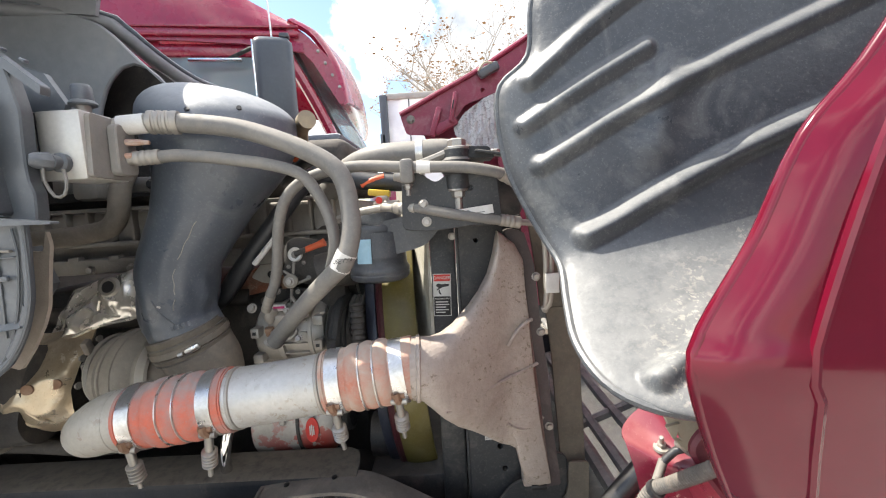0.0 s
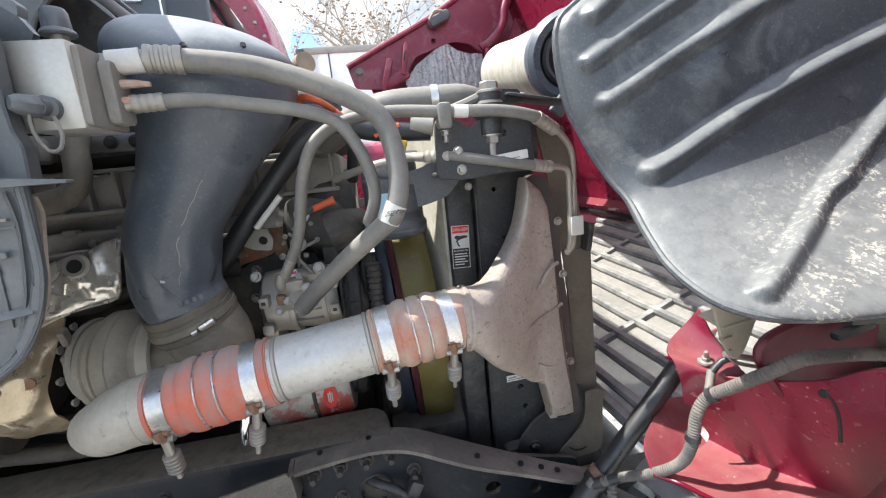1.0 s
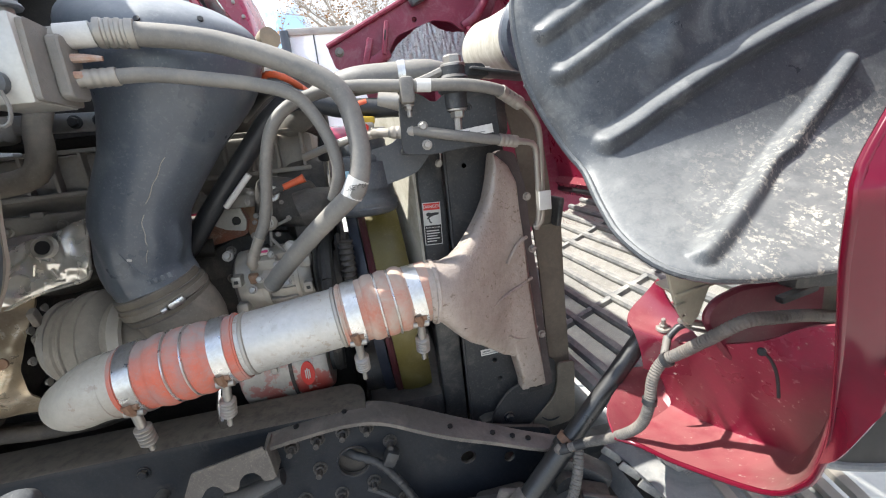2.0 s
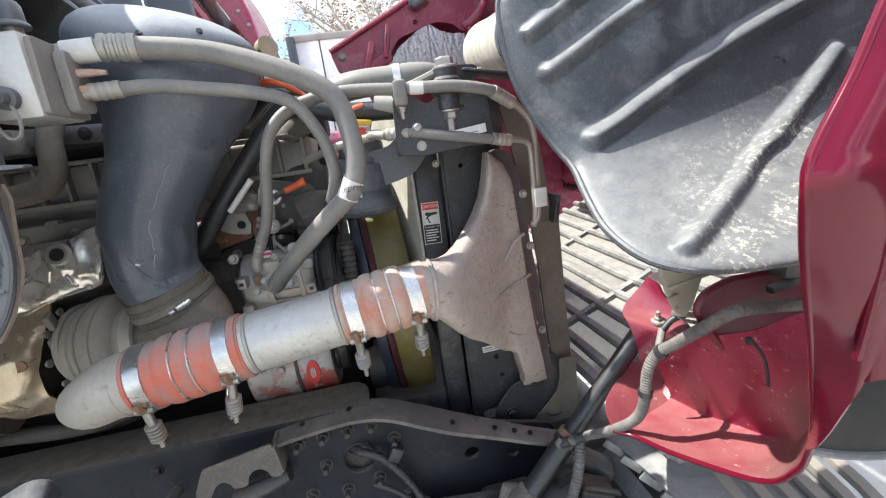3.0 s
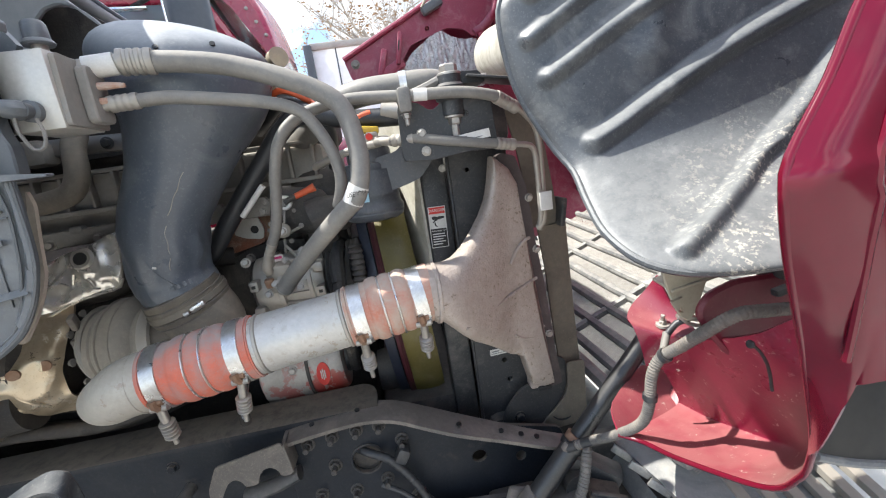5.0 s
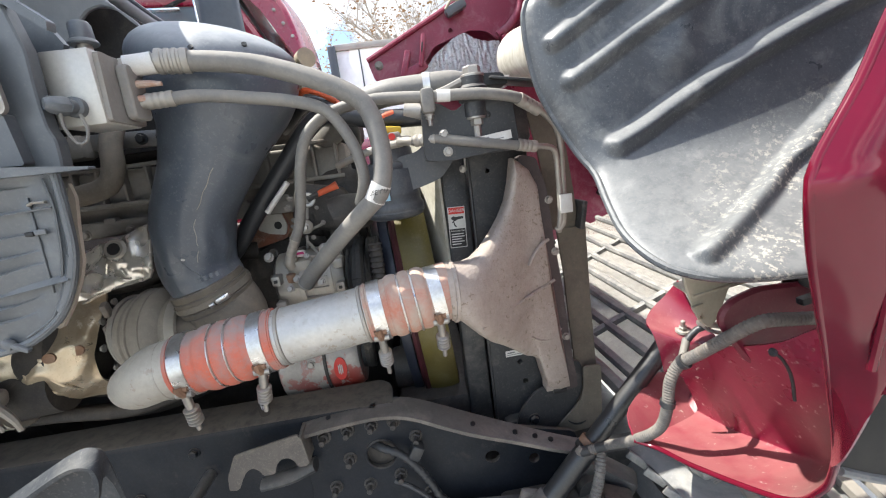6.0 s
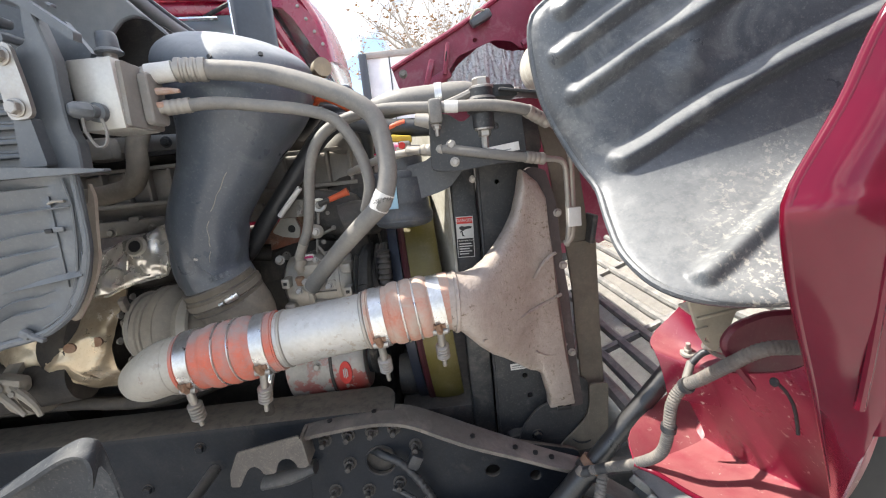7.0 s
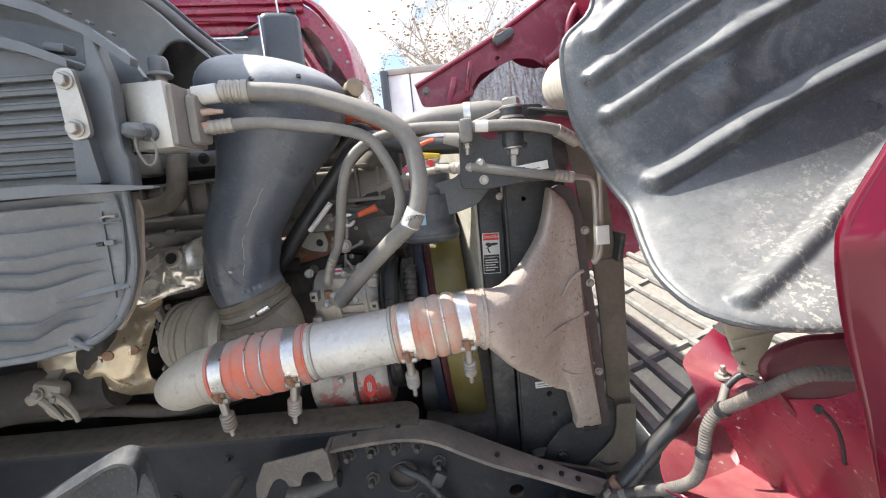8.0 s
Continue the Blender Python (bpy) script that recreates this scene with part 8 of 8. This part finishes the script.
part("branch", tube([(0.240, 0.512, 1.172), (0.247, 0.512, 1.186), (0.256, 0.516, 1.194), (0.266, 0.526, 1.202)], 0.0045, 10, 0.003, ripple=0.0007, pitch=0.006), M["loom"], loom)
part("connector", tube([(0.252, 0.514, 1.189), (0.268, 0.528, 1.208)], 0.0058, 10, curved=False), M["hose"], loom, "pale connector")
part("connector_plug", tube([(0.266, 0.526, 1.206), (0.282, 0.525, 1.222), (0.30, 0.515, 1.232)], 0.005, 10), M["hose_black"], loom)
part("tape", tube([Vector(lp[0]), Vector(lp[0]).lerp(Vector(lp[1]), 0.35)], 0.0088, 12, curved=False), M["hose_black"], loom)
part("tape", tube([Vector(lp[0]).lerp(Vector(lp[1]), 0.62), Vector(lp[0]).lerp(Vector(lp[1]), 1.0)], 0.0088, 12, curved=False), M["hose_black"], loom)
for k in (4, 6):
    part("tape", tube([Vector(lp[k]).lerp(Vector(lp[k + 1]), 0.1), Vector(lp[k]).lerp(Vector(lp[k + 1]), 0.3)], 0.0106, 12, curved=False), M["hose_black"], loom)
grom = thing("grommet_lead", (0.285, 0.385, 1.19), "black rubber grommet with short hanging lead", "grommet")
part("grommet", lathe([(0.0015, 0), (0.0042, 0), (0.0048, 0.002), (0.003, 0.004), (0.0015, 0.004)], (0.257, 0.372, 1.264), (-1, -0.2, 0.3), 20), M["tyre"], grom)
part("lead", tube([(0.257, 0.372, 1.264), (0.267, 0.372, 1.254), (0.277, 0.372, 1.236), (0.282, 0.372, 1.216), (0.284, 0.372, 1.201)], 0.0018, 8), M["tyre"], grom)

# ---- bumper, step and front tyre ----
bump = thing("front_bumper", (0.45, 0.55, 0.45), "grey plastic front bumper below the open hood", "bumper")
part("top_panel", surface([[(0.259, 0.70, 0.90), (0.278, 0.62, 0.895), (0.297, 0.526, 0.88), (0.30, 0.43, 0.82)], [(0.31, 0.72, 0.915), (0.34, 0.62, 0.905), (0.37, 0.52, 0.88), (0.38, 0.41, 0.825)], [(0.50, 0.80, 0.90), (0.55, 0.62, 0.88), (0.58, 0.48, 0.85), (0.60, 0.36, 0.80)]], 5, 5, 0.01), M["grey_panel"], bump)
for k in range(6):
    x_ = 0.395 + 0.042 * k
    part("tread_strip", loft([[(x_ - 0.011, y, z - 0.006), (x_ - 0.009, y, z + 0.006), (x_ + 0.009, y, z + 0.008), (x_ + 0.011, y, z - 0.006)] for y, z in ((0.66, 0.893), (0.60, 0.893), (0.54, 0.884), (0.48, 0.866), (0.42, 0.838))], closed=True, cap=True), M["alu_dusty"], bump, "pale raised strip on the bumper")
part("apron", box((0.36, 1.30, 0.60), (0.12, 1.8, 0.38), 0.05, segments=3), M["grey_panel"], bump)
corner = [[(0.375, 0.40, 1.075), (0.42, 0.40, 1.055), (0.47, 0.398, 1.040), (0.53, 0.396, 1.028), (0.65, 0.39, 1.015), (0.85, 0.39, 1.0)], [(0.38, 0.43, 1.22), (0.42, 0.43, 1.23), (0.47, 0.43, 1.235), (0.53, 0.43, 1.24), (0.65, 0.43, 1.24), (0.85, 0.43, 1.24)]]
part("corner_trim", loft([curve2(r, 4) for r in corner], thick=0.004), M["label_black"], bump, "black plastic corner trim")
part("corner_lip", tube([tuple(Vector(p) + Vector((0, -0.004, -0.004))) for p in corner[0]], 0.006, 8), M["grey_panel"], bump, "grey lower lip")
for k in range(4):
    part("fin", box((0.262 + 0.011 * k, 0.665 - 0.042 * k, 0.893 - 0.006 * k), (0.040, 0.006, 0.018), 0.002, (0, 30, -35)), M["bar"], bump)
# sheets added behind the bumper; the gap's shade is their colour
part("inner_shield", joined(box((0.235, 0.66, 0.735), (0.26, 0.40, 0.012), 0.004), box((0.33, 0.60, 0.80), (0.012, 0.30, 0.13), 0.004)), M["soot_shade"], bump, "black sheets added for the dark gap below the bumper")
for y in (0.822, 1.64):
    part("mount_arm", box((0.26, y, 0.76), (0.46, 0.06, 0.10), 0.012), M["black_steel"], bump)
hinge = thing("pivot_bracket", (0.17, 0.70, 0.78), "black hood pivot bracket with bolts at the frame end", "bracket")
part("arm", box((0.20, 0.69, 0.86), (0.13, 0.05, 0.05), 0.012, (0, 25, -25)), M["black_steel"], hinge)
part("knuckle", lathe([(0.0, 0), (0.03, 0), (0.03, 0.06), (0.0, 0.06)], (0.17, 0.66, 0.84), (0, 1, 0), 18), M["black_steel"], hinge)
part("cover", box((0.14, 0.66, 0.80), (0.12, 0.07, 0.07), 0.015, (0, -15, 0)), M["black_steel"], hinge)
part("hose", tube([(0.190, 0.675, 0.962), (0.178, 0.640, 0.940), (0.160, 0.618, 0.900), (0.135, 0.606, 0.850), (0.112, 0.60, 0.79), (0.098, 0.60, 0.70)], 0.0095, 14, 0.002, ripple=0.0008, pitch=0.0055), M["loom"], hinge)
bolt(hinge, (0.185, 0.600, 0.842), (-0.2, -1, 0.4), 0.009, "rail")
part("cover_box", joined(box((0.195, 0.63, 0.830), (0.062, 0.055, 0.060), 0.007, (0, 12, -18)), box((0.200, 0.605, 0.866), (0.066, 0.012, 0.008), 0.003, (0, 12, -18))), M["rail"], hinge, "black box with a bolted lid")

guard = thing("mudguard", (-0.52, 0.44, 0.98), "grey plastic mudguard tip below the air cleaner", "mudguard")
part("shell", surface([[(-0.60, 0.39, 1.20), (-0.53, 0.385, 1.235), (-0.475, 0.38, 1.263), (-0.452, 0.38, 1.262), (-0.447, 0.38, 1.248), (-0.452, 0.38, 1.225)], [(-0.60, 0.43, 1.19), (-0.53, 0.42, 1.225), (-0.475, 0.41, 1.25), (-0.458, 0.41, 1.25), (-0.455, 0.41, 1.24), (-0.46, 0.41, 1.22)], [(-0.60, 0.44, 1.0), (-0.55, 0.44, 1.0), (-0.50, 0.44, 1.0), (-0.48, 0.44, 1.0), (-0.47, 0.44, 1.0), (-0.465, 0.44, 1.0)]], 6, 5, 0.004), M["guard"], guard)
part("stay", tube([(-0.56, 0.443, 1.02), (-0.58, 0.55, 0.96), (-0.60, 0.70, 0.93), (-0.60, 0.802, 0.93)], 0.012, 10), M["black_steel"], guard)
